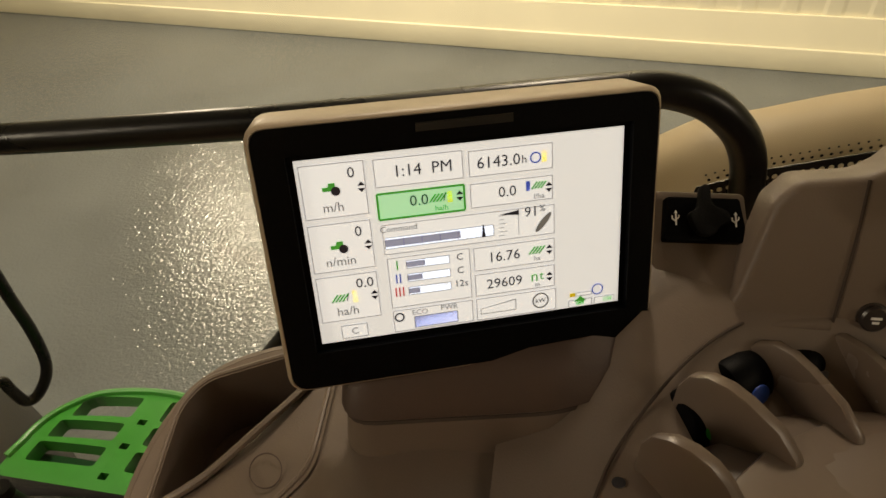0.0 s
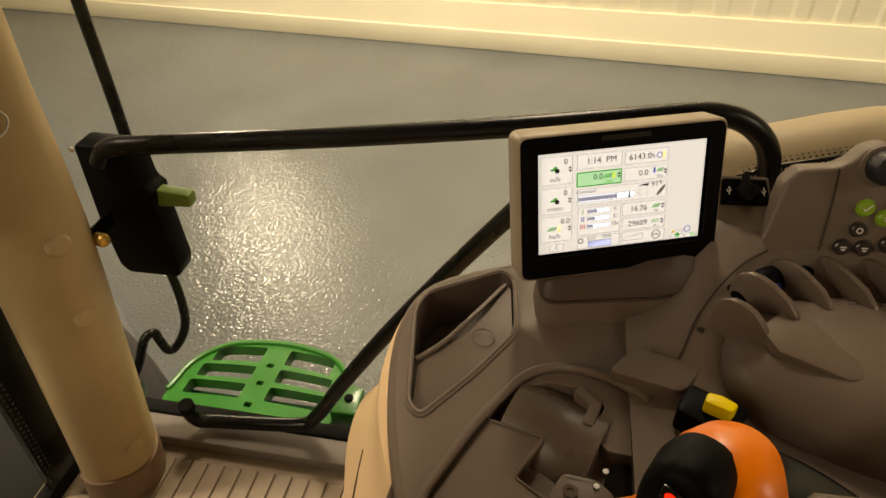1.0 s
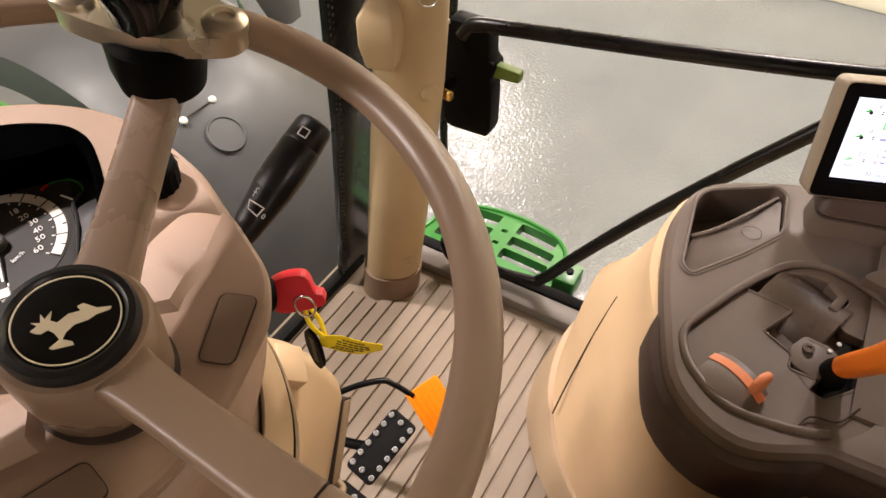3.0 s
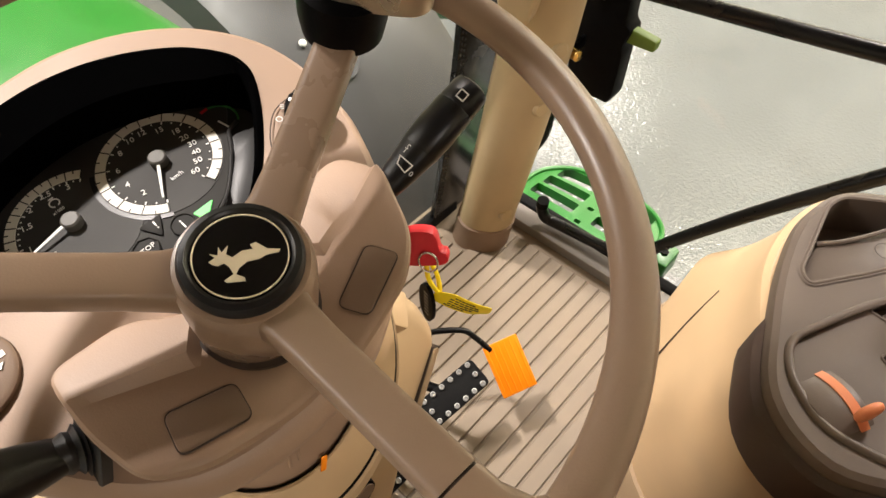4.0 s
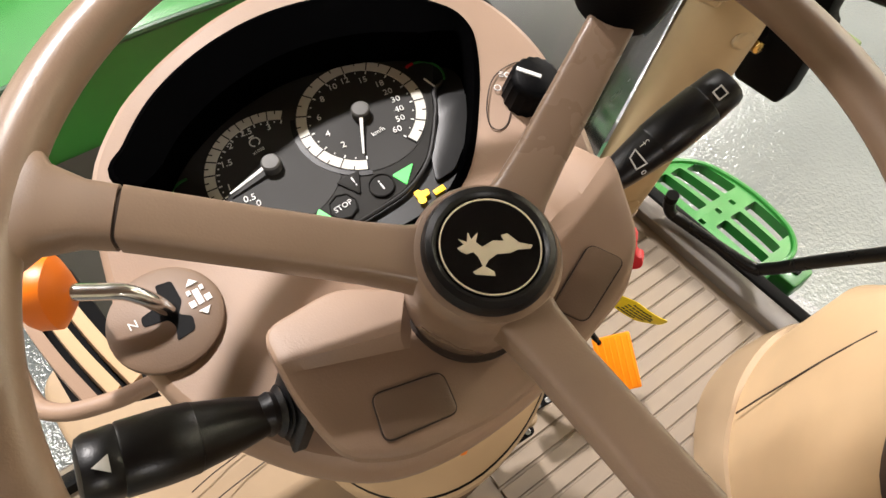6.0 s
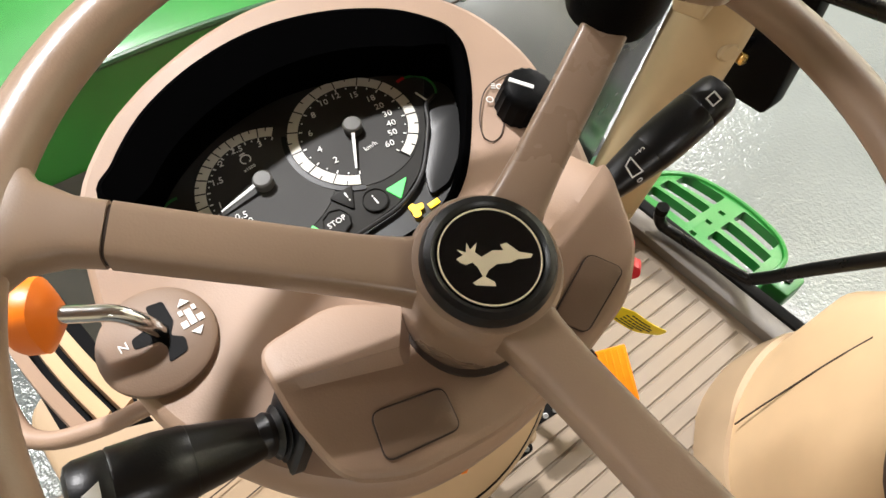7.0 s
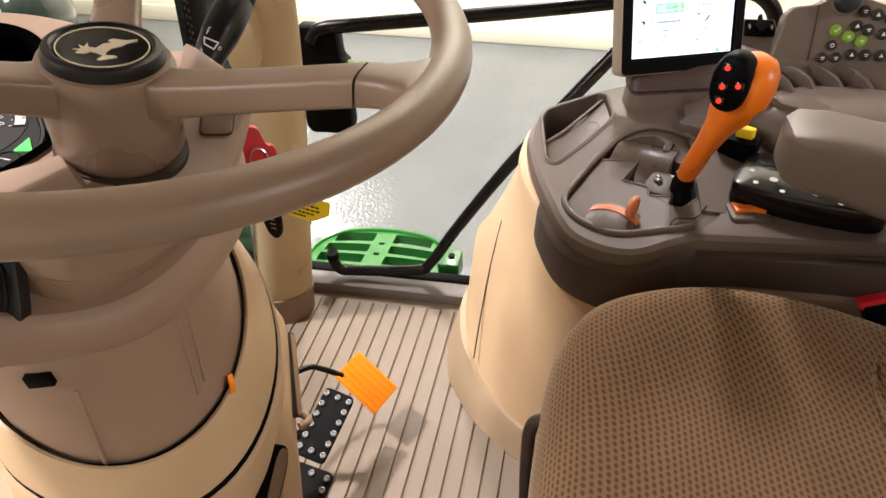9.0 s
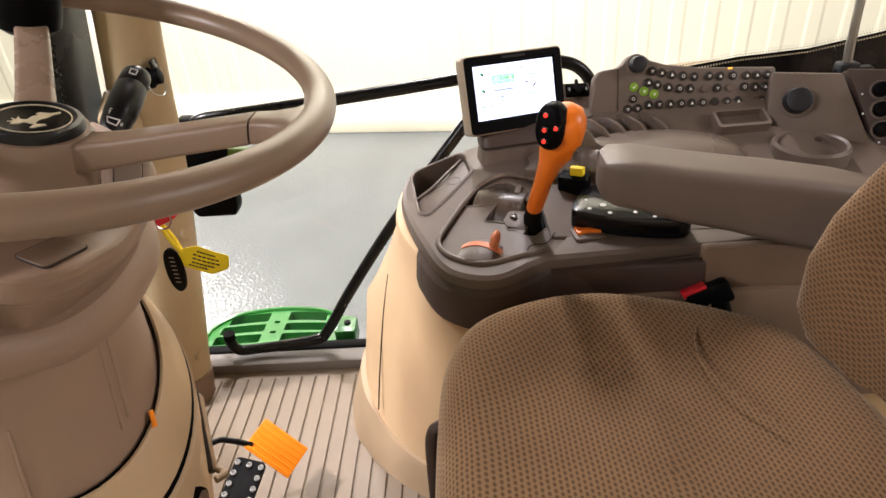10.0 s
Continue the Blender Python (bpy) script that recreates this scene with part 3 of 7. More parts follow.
# black key pod, orange rocker and yellow switch
pod = thing("key_pod", (0.45, -0.06, 0.55), "glossy black key pod with white symbols on the console", "switch pod")
part("body", prism(smooth_loop([(0.449, 0.014), (0.492, 0.000), (0.530, -0.032), (0.510, -0.090), (0.450, -0.150), (0.412, -0.160), (0.394, -0.136), (0.410, -0.058), (0.434, -0.006)], 4), 0.546, 0.580, 0.007), BLACK_GLOSS, pod)
for x, y, r in ((0.455, -0.035, 0.0052), (0.446, -0.012, 0.0034), (0.428, -0.040, 0.0034), (0.425, -0.078, 0.0040), (0.408, -0.102, 0.0036), (0.475, -0.012, 0.0034)):
    part("symbol", lathe([(r, 0), (r, 0.0006), (r * 0.5, 0.0006), (r * 0.5, 0.0002), (0, 0.0002)], 4 if r in (0.0036, 0.0040) else 16, Matrix.Translation((x, y, 0.5802))), WHITE, pod)
rocker = thing("rocker_switch", (0.411, -0.005, 0.549), "orange rocker switch in a taupe collar", "switch")
RM = Matrix.Translation((0.428, -0.008, 0.543)) @ Matrix.Rotation(radians(8), 4, "Z")
part("collar", prism(rounded([(-0.020, -0.025), (0.020, -0.025), (0.020, 0.025), (-0.020, 0.025)], 0.008), -0.004, 0.006, 0.003), TAUPE, rocker, m=RM)
part("key", prism([(0.013, 0.019), (0.006, 0.004), (0.006, -0.004), (0.013, -0.019), (-0.009, -0.019), (-0.005, -0.004), (-0.005, 0.004), (-0.009, 0.019)], 0.004, 0.011, 0.0015), ORANGE, rocker, "orange rocker key", m=RM)
yswitch = thing("toggle_switch", (0.575, -0.004, 0.556), "yellow toggle switch on a black base", "switch")
YM = Matrix.Translation((0.548, -0.006, 0.586)) @ Matrix.Rotation(radians(-25), 4, "Z")
part("base", prism(rounded([(-0.017, -0.026), (0.017, -0.026), (0.017, 0.024), (-0.017, 0.024)], 0.006), -0.035, 0.006, 0.003), BLACK, yswitch, m=YM)
part("toggle", prism(rounded([(-0.007, -0.016), (0.004, -0.018), (0.006, -0.004), (0.003, 0.007), (-0.008, 0.006)], 0.003), 0.006, 0.021, 0.003), YELLOW, yswitch, "yellow toggle", m=YM)

# rear deck that rises to the key panel, with the palm rest
deck = [[(0.41, y, 0.53), (0.42, y, 0.549), (0.53, y, 0.549 + 0.003 * k), (0.58, y, 0.549 + 0.013 * k), (0.62, y, 0.549 + 0.026 * k), (0.66, y, 0.549 + 0.040 * k), (0.70, y, 0.549 + 0.056 * k), (0.735, y, 0.549 + 0.084 * k), (0.80, y, 0.549 + 0.094 * k), (0.80, y, 0.53)] for y, k in ((0.05, 0.0), (0.02, 0.25), (0.0, 0.55), (-0.025, 0.85), (-0.07, 1.0), (-0.22, 1.08), (-0.60, 1.1))]
part("rear_deck", loft(deck), TAUPE, console, "taupe deck rising towards the window")
PALM = mat("worn_taupe_plastic", rgb(103, 90, 80), 0.36, bump=0.01, wear=0.08)
part("palm_rest", loft([oval(Matrix.Translation((0.606 + dx, -0.172 + dy, z)) @ Matrix.Rotation(radians(-12), 4, "Z"), rx, ry, 40, 2.3) for z, rx, ry, dx, dy in ((0.55, 0.088, 0.145, 0, 0), (0.580, 0.087, 0.144, 0, 0), (0.598, 0.079, 0.134, 0.002, -0.002), (0.612, 0.063, 0.110, 0.006, -0.006), (0.620, 0.040, 0.07, 0.010, -0.010), (0.623, 0.012, 0.02, 0.012, -0.012))]), PALM, console, "smooth rounded palm rest")
lever_mats = [mat("green_dot", rgb(20, 150, 40), 0.4), mat("blue_dot", rgb(30, 70, 160), 0.4), mat("grey_dot", rgb(90, 90, 95), 0.4), mat("brown_dot", rgb(110, 70, 40), 0.4)]
SMOOTH = mat("smooth_taupe_plastic", rgb(103, 90, 80), 0.28, bump=0.01)
FINS = [((0.662, -0.028), (0.616, -0.061)), ((0.692, -0.046), (0.636, -0.088)), ((0.712, -0.080), (0.652, -0.119)), ((0.722, -0.116), (0.655, -0.157)), ((0.724, -0.156), (0.652, -0.195))]


def fin_frame(far, near, z):
    d = Vector((near[0] - far[0], near[1] - far[1], 0))
    return frame_of((far[0], far[1], z), d, (0, 0, 1)), d.length


for i, (far, near) in enumerate(FINS):
    fm, fl = fin_frame(far, near, 0.617 if i else 0.611)
    part("fin", prism([(-0.008, -0.05), (-0.007, -0.006), (-0.002, 0.007), (0.008, 0.015), (0.020, 0.018), (0.032, 0.0175), (fl * 0.74, 0.013), (fl * 0.92, 0.004), (fl, -0.006), (fl + 0.004, -0.05)], -0.0034, 0.0034, 0.0026), SMOOTH, console, m=fm)
    if i < 4:
        f2, n2 = FINS[i + 1]
        mid = lambda a, b: ((a[0] + b[0]) / 2, (a[1] + b[1]) / 2)
        lm = fin_frame(mid(far, f2), mid(near, n2), 0.611)[0]
        lever = thing("spool_lever", tuple(lm.translation), "small black hydraulic lever between taupe fins", "lever", group="hydraulic levers")
        part("paddle", prism(rounded([(-0.006, -0.03), (-0.006, 0.004), (0.001, 0.012), (0.012, 0.014), (0.021, 0.008), (0.027, -0.008), (0.030, -0.03)], 0.005), -0.0120, 0.0120, 0.003), BLACK, lever, m=lm)
        part("dot", lathe([(0.0065, 0), (0.0065, 0.0010), (0.004, 0.0018), (0.0, 0.0020)], 16, lm @ axis_frame((0.0235, 0.001, 0), (0.95, 0.32, 0))), lever_mats[i], lever, "coloured dot")
tips = [Vector(f).lerp(Vector(n), 0.70) for f, n in FINS]
part("lever_deck", prism([tuple(p) for p in tips] + [(0.628, -0.225), (0.590, -0.190), (0.575, -0.110), (0.600, -0.062)], 0.55, 0.6165, 0.004), SMOOTH, console, "smooth deck in front of the levers")
plug = solo("screw_hole_cap", lathe([(0.0035, 0), (0.0035, 0.0008), (0, 0.001)], 12, Matrix.Translation((0.657, -0.014, 0.5795))), INK, "small dark plug in the console", "plug")

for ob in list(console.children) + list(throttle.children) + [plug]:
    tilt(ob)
for ob in joystick.children:
    ob.data.transform(Matrix.Translation((-0.006, 0.003, 0.003)))

# ---- key panel ----
KU, KV = Vector((0.05, -1, 0)).normalized(), Vector((0.33, 0.0165, 0.944))
KM = frame_of((0.738, -0.147, 0.675), KU, KV)
FACE_LINE = [(-0.100, -0.066), (-0.084, -0.030), (-0.073, 0.022), (-0.062, 0.034), (-0.030, 0.037), (-0.020, 0.043), (-0.008, 0.056), (0.006, 0.061), (0.020, 0.056), (0.032, 0.046), (0.06, 0.037), (0.12, 0.027), (0.268, 0.017)]
panel = part("key_panel", prism([(0.268, -0.070)] + FACE_LINE[::-1] + [(-0.104, -0.074), (0.0, -0.062)], -0.028, 0.0, 0.006, 3), TAUPE, console, "taupe panel with rows of dark round keys", m=KM)
part("panel_lip", tube([(-0.102, -0.054, -0.002), (-0.08, -0.050, -0.001), (-0.034, -0.046, -0.001)], 0.005, 10, 4), TAUPE, panel, m=KM)
part("panel_seam", tube([(-0.030, 0.036, 0.0002), (-0.030, 0.0, 0.0006), (-0.032, -0.046, 0.0006)], 0.0009, 6, 3), SEAM, panel, m=KM)
KEY = mat("dark_key", rgb(46, 40, 37), 0.35, bump=0.0)
KEY_GREEN = mat("green_key", rgb(120, 160, 40), 0.4, bump=0.0, emit=0.05)
KEY_BLANK = mat("blank_key", rgb(105, 90, 80), 0.5, bump=0.0)


def panel_key(px, py, material=KEY, r=0.0075, mark=True):
    u = (px - 1122) * 0.001045
    v = -(py - 153) * 0.00102 - (0.0 if px < 1150 else 0.00006 * (px - 1150) * 0.6)
    key = part("key", lathe([(r * 1.15, -0.001), (r * 1.15, 0.0006), (r, 0.0008), (r, 0.0030), (r * 0.85, 0.0040), (0, 0.0042)], 20, KM @ Matrix.Translation((u, v, 0))), material, panel)
    if mark:
        k = (px * 7 + py * 3) % 3
        if k == 0:
            bm = box(0.0055, 0.0014, 0.0004, at=(0, 0.001, 0))
            bmesh.ops.create_cube(bm, size=1, matrix=Matrix.Translation((0, -0.0015, 0)) @ Matrix.Diagonal((0.0035, 0.0014, 0.0004, 1)))
        elif k == 1:
            bm = lathe([(0.0030, 0), (0.0030, 0.0004), (0.0020, 0.0004), (0.0020, 0)], 14)
        else:
            bm = prism([(-0.003, -0.0025), (0.003, -0.0025), (0.0, 0.003)], 0, 0.0004)
        part("mark", bm, WHITE, panel, m=KM @ Matrix.Translation((u, v, 0.0044)))


for px, py in zip((1155, 1172, 1190, 1210, 1230, 1257, 1277, 1300, 1325, 1343, 1362), (127, 131, 135, 138, 140, 140, 141, 141, 142, 142, 142)):
    panel_key(px, py)
for px, py in zip((1148, 1164, 1184, 1204, 1223, 1250, 1272, 1295, 1321, 1340, 1358), (147, 152, 157, 160, 161, 162, 162, 162, 162, 163, 163)):
    panel_key(px, py, KEY_BLANK if px in (1250, 1295) else KEY, mark=px not in (1250, 1295))
for px in (1110, 1128, 1148, 1167, 1187, 1207, 1226, 1246, 1268, 1290, 1310, 1331, 1352):
    panel_key(px, 192 if px < 1140 else 187, KEY_BLANK if px == 1331 else KEY, mark=px not in (1268, 1331))
for px, py in ((1122, 153), (1140, 162), (1158, 168)):
    panel_key(px, py, KEY_GREEN, mark=px != 1122)
part("check_mark", prism([(-0.004, 0.000), (-0.0015, -0.003), (0.0045, 0.0035), (0.0035, 0.0042), (-0.0015, -0.0010), (-0.0032, 0.0008)], 0, 0.0004), WHITE, panel, m=KM @ Matrix.Translation((0, 0, 0.0044)))
panel_key(1120, 174, KEY, 0.0068)
part("status_light", box(0.008, 0.003, 0.001, at=(0.179, 0.0205, 0.0045)), mat("amber_glow", (1.0, 0.45, 0.05), 0.4, bump=0, vary=0, emit=1.5), panel, "amber status light", m=KM)


def round_knob(name, m, r, h, material, label, fl=14):
    k = thing(name, tuple(m.translation), label, "knob")
    prof = [[((r + (0.0008 if i % 2 else 0)) * s * math.cos(2 * math.pi * i / (2 * fl)), (r + (0.0008 if i % 2 else 0)) * s * math.sin(2 * math.pi * i / (2 * fl)), z) for i in range(2 * fl)] for z, s in ((0, 1.05), (h * 0.75, 1.0), (h * 0.95, 0.92), (h, 0.75))]
    part("body", loft(prof), material, k, m=m)
    part("collar", lathe([(r * 1.35, 0), (r * 1.3, 0.002), (r * 1.1, 0.003)], 28), TAUPE, k, "taupe collar", m=m)
    return k


BLUEBLACK = mat("blue_black_rubber", rgb(20, 22, 27), 0.55, bump=0.02)
round_knob("dial_knob", KM @ Matrix.Translation((0.005, 0.040, 0.0)), 0.0145, 0.022, BLUEBLACK, "dark ribbed dial knob on the key panel")

# corner panel behind the key panel, with a larger knob, and the dark rear panel with rotary knobs
CN = Vector((-0.86, 0.26, 0.43)).normalized()
CM = frame_of((0.691, -0.43, 0.645), Vector((0, 0, 1)).cross(CN), CN.cross(Vector((0, 0, 1)).cross(CN)))
corner = part("corner_panel", prism([(-0.045, 0.052), (0.070, 0.052), (0.150, -0.115), (-0.02, -0.115), (-0.045, -0.05)], -0.07, -0.002, 0.005), TAUPE, console, "taupe moulded corner panel", m=CM)
round_knob("temperature_knob", CM @ Matrix.Translation((0, 0, -0.001)), 0.022, 0.030, BLUEBLACK, "large dark rotary knob on the corner panel")
rear = part("rear_panel", prism([(0.076, 0.060), (0.26, 0.060), (0.26, -0.115), (0.156, -0.115)], -0.06, -0.004, 0.004), TAUPE_DARK, console, "dark taupe rear panel", m=CM)
for v in (0.024, -0.010, -0.045):
    u = 0.130 + (0.024 - v) * 0.15
    round_knob("rotary_knob", CM @ Matrix.Translation((u, v, -0.004)), 0.0125, 0.018, BLACK, "dark rotary knob with white marks on the rear panel")
    for du, dv in ((-0.026, -0.008), (0.026, 0.008), (0.0, -0.022)):
        part("mark", lathe([(0.002, 0), (0.002, 0.0005), (0, 0.0006)], 10), WHITE, rear, m=CM @ Matrix.Translation((u + du, v + dv, -0.004)))
part("rocker", box(0.03, 0.013, 0.004, 0.001), BLACK, rear, "black rocker with white symbols", m=CM @ Matrix.Translation((0.165, -0.088, -0.003)))

# small open box and cup holder in the deck
holder = thing("open_box", (0.69, -0.335, 0.60), "small open storage box with a raised lip", "box")
HM = frame_of((0.690, -0.335, 0.612), KU, Vector((0.93, 0.05, 0.36)))
part("lip", sheet(rounded([(-0.049, -0.023), (0.049, -0.023), (0.049, 0.023), (-0.049, 0.023)], 0.008), [(rounded([(-0.043, -0.016), (0.043, -0.016), (0.043, 0.019), (-0.043, 0.019)], 0.006), 0.034)], 0.03, lambda x, y: 0.012), TAUPE, holder, m=HM)
# darker sheet on the taupe floor, the recess's shade put into colour
part("inside", box(0.084, 0.034, 0.002, at=(0, 0.0015, -0.020)), TAUPE_DARK, holder, "box floor, darkened for the shade inside", m=HM)
cup = thing("cup_holder", (0.612, -0.43, 0.56), "round taupe cup holder sunk into the console", "cup holder")
part("rim", lathe([(0.062, -0.02), (0.063, 0.008), (0.059, 0.013), (0.054, 0.010), (0.052, -0.012), (0.0, -0.012)], 40, Matrix.Translation((0.612, -0.43, 0.585))), TAUPE, cup)
part("spring", lathe([(0.006, -0.008), (0.006, 0.004), (0.0, 0.005)], 12, Matrix.Translation((0.645, -0.46, 0.585))), TAUPE_DARK, cup)

# ---- USB socket plate ----
usb = thing("usb_socket", (0.785, -0.055, 0.66), "black socket plate with a rubber flap beside the monitor", "socket")
UN = Vector((-0.62, -0.15, 0.77)).normalized()
UX = Vector((0.15, -0.98, -0.07)).normalized()
UM = frame_of((0.757, -0.046, 0.671), UX, UN.cross(UX))
part("base", prism(rounded([(-0.030, -0.060), (0.030, -0.060), (0.026, 0.018), (-0.028, 0.018)], 0.004), -0.06, -0.004, 0.002), TAUPE, usb, "taupe socket base", m=UM)
part("plate", prism(rounded([(-0.024, -0.013), (0.024, -0.013), (0.020, 0.013), (-0.022, 0.013)], 0.002), -0.012, 0.002, 0.001), BLACK, usb, m=UM)
part("flap", prism(smooth_loop([(-0.011, 0.002), (-0.006, 0.006), (-0.004, 0.018), (0.001, 0.018), (0.002, 0.008), (0.010, 0.004), (0.012, -0.002), (0.006, -0.005), (0.002, -0.010), (-0.005, -0.010), (-0.009, -0.005)], 3), 0.002, 0.008, 0.002), RUBBER, usb, "black rubber flap", m=UM)
for x in (-0.017, 0.017):
    part("mark", prism([(-0.0004, -0.004), (0.0004, -0.004), (0.0004, -0.001), (0.0020, 0.0005), (0.0020, 0.002), (0.0014, 0.002), (0.0014, 0.0008), (0.0004, 0.0), (0.0004, 0.003), (0.0010, 0.003), (0.0, 0.0048), (-0.0010, 0.003), (-0.0004, 0.003), (-0.0004, -0.001), (-0.0018, 0.0), (-0.0018, 0.0015), (-0.0024, 0.0015), (-0.0024, -0.0005), (-0.0004, -0.002)], 0.002, 0.0024), WHITE, usb, "white socket symbol", m=UM @ Matrix.Translation((x, 0, 0)))


# ---- monitor ----
E0, EX, EY = Vector((0.6868, 0.0782, 0.7018)), Vector((0.0565, -0.1465, -0.0055)), Vector((0.0275, 0.0065, 0.0895))
MON = frame_of(E0, EX, EY)
LW, LH = 0.157, 0.094
monitor = thing("monitor", (0.70, 0.08, 0.55), "touch screen monitor in a taupe shell, screen lit, on the console", "monitor")
SHELL = mat("monitor_shell", rgb(160, 144, 124), 0.42)
part("shell", loft([[(x, y, z) for x, y in grow(rounded([(-0.098, -0.072), (0.0965, -0.072), (0.0965, 0.0655), (-0.098, 0.0655)], 0.010), g)] for g, z in ((-0.018, -0.040), (-0.005, -0.036), (0.0, -0.028), (0.0, 0.0), (-0.0012, 0.0022), (-0.0022, 0.0028), (-0.0026, 0.0026), (-0.0028, -0.0040))]), SHELL, monitor, m=MON)
part("bezel", sheet(rounded([(-0.0955, -0.0695), (0.0940, -0.0695), (0.0940, 0.0630), (-0.0955, 0.0630)], 0.009), [([(-LW / 2 - 0.003, -LH / 2 - 0.003), (LW / 2 + 0.003, -LH / 2 - 0.003), (LW / 2 + 0.003, LH / 2 + 0.003), (-LW / 2 - 0.003, LH / 2 + 0.003)], 0.0045)], 0.006, lambda x, y: 0.0035), BLACK, monitor, "black bezel", m=MON)
part("badge", box(0.045, 0.004, 0.0006, at=(0.0, 0.0575, 0.0038)), mat("faint_badge", (0.008, 0.008, 0.0085), 0.3, bump=0), monitor, "faint dark badge", m=MON)


def glow(name, c, e=1.0):
    return mat(name, c, 0.4, bump=0.0, vary=0.0, emit=e)


SCREEN = glow("lit_screen", (0.69, 0.78, 0.90), 1.85)
S_LINE = glow("screen_line", (0.30, 0.30, 0.33), 0.6)
S_INK = glow("screen_ink", (0.03, 0.03, 0.05), 0.3)
S_GREY = glow("screen_grey", (0.25, 0.27, 0.30), 0.5)
S_BLUE = glow("screen_blue", (0.42, 0.50, 0.82), 0.8)
S_CYAN = glow("screen_mint", (0.45, 1.0, 0.70), 1.3)
S_GREEN = glow("screen_green", (0.05, 0.50, 0.08), 0.7)
S_YELLOW = glow("screen_yellow", (0.90, 0.72, 0.05), 0.8)
S_RED = glow("screen_red", (0.75, 0.06, 0.06), 0.7)
S_DEEP = glow("screen_deep_blue", (0.05, 0.12, 0.65), 0.7)
S_CARD = glow("screen_card", (0.74, 0.84, 0.98), 1.9)
screen = part("screen", box(LW, LH, 0.001, at=(0, 0, -0.0012)), SCREEN, monitor, "white lit screen with small readouts", m=MON)
part("screen_surround", box(LW + 0.006, LH + 0.006, 0.0006, at=(0, 0, -0.0022)), BLACK_GLOSS, monitor, m=MON)


def uv(u, v):
    """Screen place from 0..1 across and 0..1 down."""
    u = u * 0.962 if u < 0.815 else u
    return (u - 0.5) * LW, (0.5 - v) * LH


def s_box(u0, v0, u1, v1, material, lift=0.0, name="readout_fill"):
    a, b = uv(u0, v0), uv(u1, v1)
    part(name, box(abs(b[0] - a[0]), abs(a[1] - b[1]), 0.0001, at=((a[0] + b[0]) / 2, (a[1] + b[1]) / 2, -0.0006 + lift)), material, screen, m=MON)


def s_frame(u0, v0, u1, v1, fill=None, line=None, w=0.00032):
    (x0, y0), (x1, y1) = uv(u0, v0), uv(u1, v1)
    s_box(u0, v0, u1, v1, fill or S_CARD, 0.0, "readout")
    bm = bmesh.new()
    for cx, cy, sx, sy in (((x0 + x1) / 2, y0, x1 - x0, w), ((x0 + x1) / 2, y1, x1 - x0, w), (x0, (y0 + y1) / 2, w, y0 - y1), (x1, (y0 + y1) / 2, w, y0 - y1)):
        bmesh.ops.create_cube(bm, size=1, matrix=Matrix.Translation((cx, cy, -0.0004)) @ Matrix.Diagonal((sx, sy, 0.0001, 1)))
    part("readout_border", bm, line or S_LINE, screen, m=MON)


def s_text(body, u, v, size, material=None, align="CENTER"):
    x, y = uv(u, v)
    lettering(body, size * 0.86, MON @ Matrix.Translation((x, y, -0.0003)), material or S_INK, screen, "readout_text", align, 0.00005)


def s_hatch(u, v, s=1.0, material=None):
    bm = bmesh.new()
    x, y = uv(u, v)
    for k in range(4):
        bmesh.ops.create_cube(bm, size=1, matrix=Matrix.Translation((x + (k - 1.5) * 0.0017 * s, y, -0.0003)) @ Matrix.Rotation(radians(-40), 4, "Z") @ Matrix.Diagonal((0.0008 * s, 0.005 * s, 0.0001, 1)))
    part("readout_symbol", bm, material or S_GREEN, screen, m=MON)


def s_arrows(u, v):
    x, y = uv(u, v)
    bm = prism([(-0.0018, 0.0006), (0.0018, 0.0006), (0.0, 0.0026)], -0.00035, -0.00025)
    b2 = prism([(-0.0018, -0.0006), (0.0, -0.0026), (0.0018, -0.0006)], -0.00035, -0.00025)
    me = bpy.data.meshes.new("arrow")
    b2.to_mesh(me)
    b2.free()
    bm.from_mesh(me)
    bpy.data.meshes.remove(me)
    part("readout_arrows", bm, S_INK, screen, m=MON @ Matrix.Translation((x, y, 0)))


def s_tractor(u, v):
    x, y = uv(u, v)
    part("readout_symbol", prism([(-0.004, -0.001), (0.002, -0.001), (0.002, 0.0028), (-0.001, 0.0028), (-0.0015, 0.001), (-0.004, 0.001)], -0.00035, -0.00025), S_GREEN, screen, m=MON @ Matrix.Translation((x, y, 0)))
    part("readout_symbol", lathe([(0.0022, 0), (0.0022, 0.0001), (0.0011, 0.0001)], 16, MON @ Matrix.Translation((x + 0.002, y - 0.0012, -0.0003))), S_INK, screen)


# left column
for k, (val, unit, v0, v1) in enumerate((("0", "m/h", 0.03, 0.30), ("0", "n/min", 0.335, 0.59), ("0.0", "ha/h", 0.62, 0.875))):
    s_frame(0.012, v0, 0.205, v1)
    s_text(val, 0.165, v0 + 0.055, 0.0085)
    s_text(unit, 0.10, v1 - 0.05, 0.0075, S_GREY)
    s_arrows(0.192, v0 + 0.13)
    if k < 2:
        s_tractor(0.10, v0 + 0.125)
    else:
        s_hatch(0.08, v0 + 0.125)
        s_text("/", 0.105, v0 + 0.125, 0.007)
        s_box(0.12, v0 + 0.09, 0.137, v0 + 0.16, S_YELLOW)
s_frame(0.07, 0.91, 0.155, 0.985, None, S_GREY)
s_text("C", 0.113, 0.948, 0.006, S_GREY)
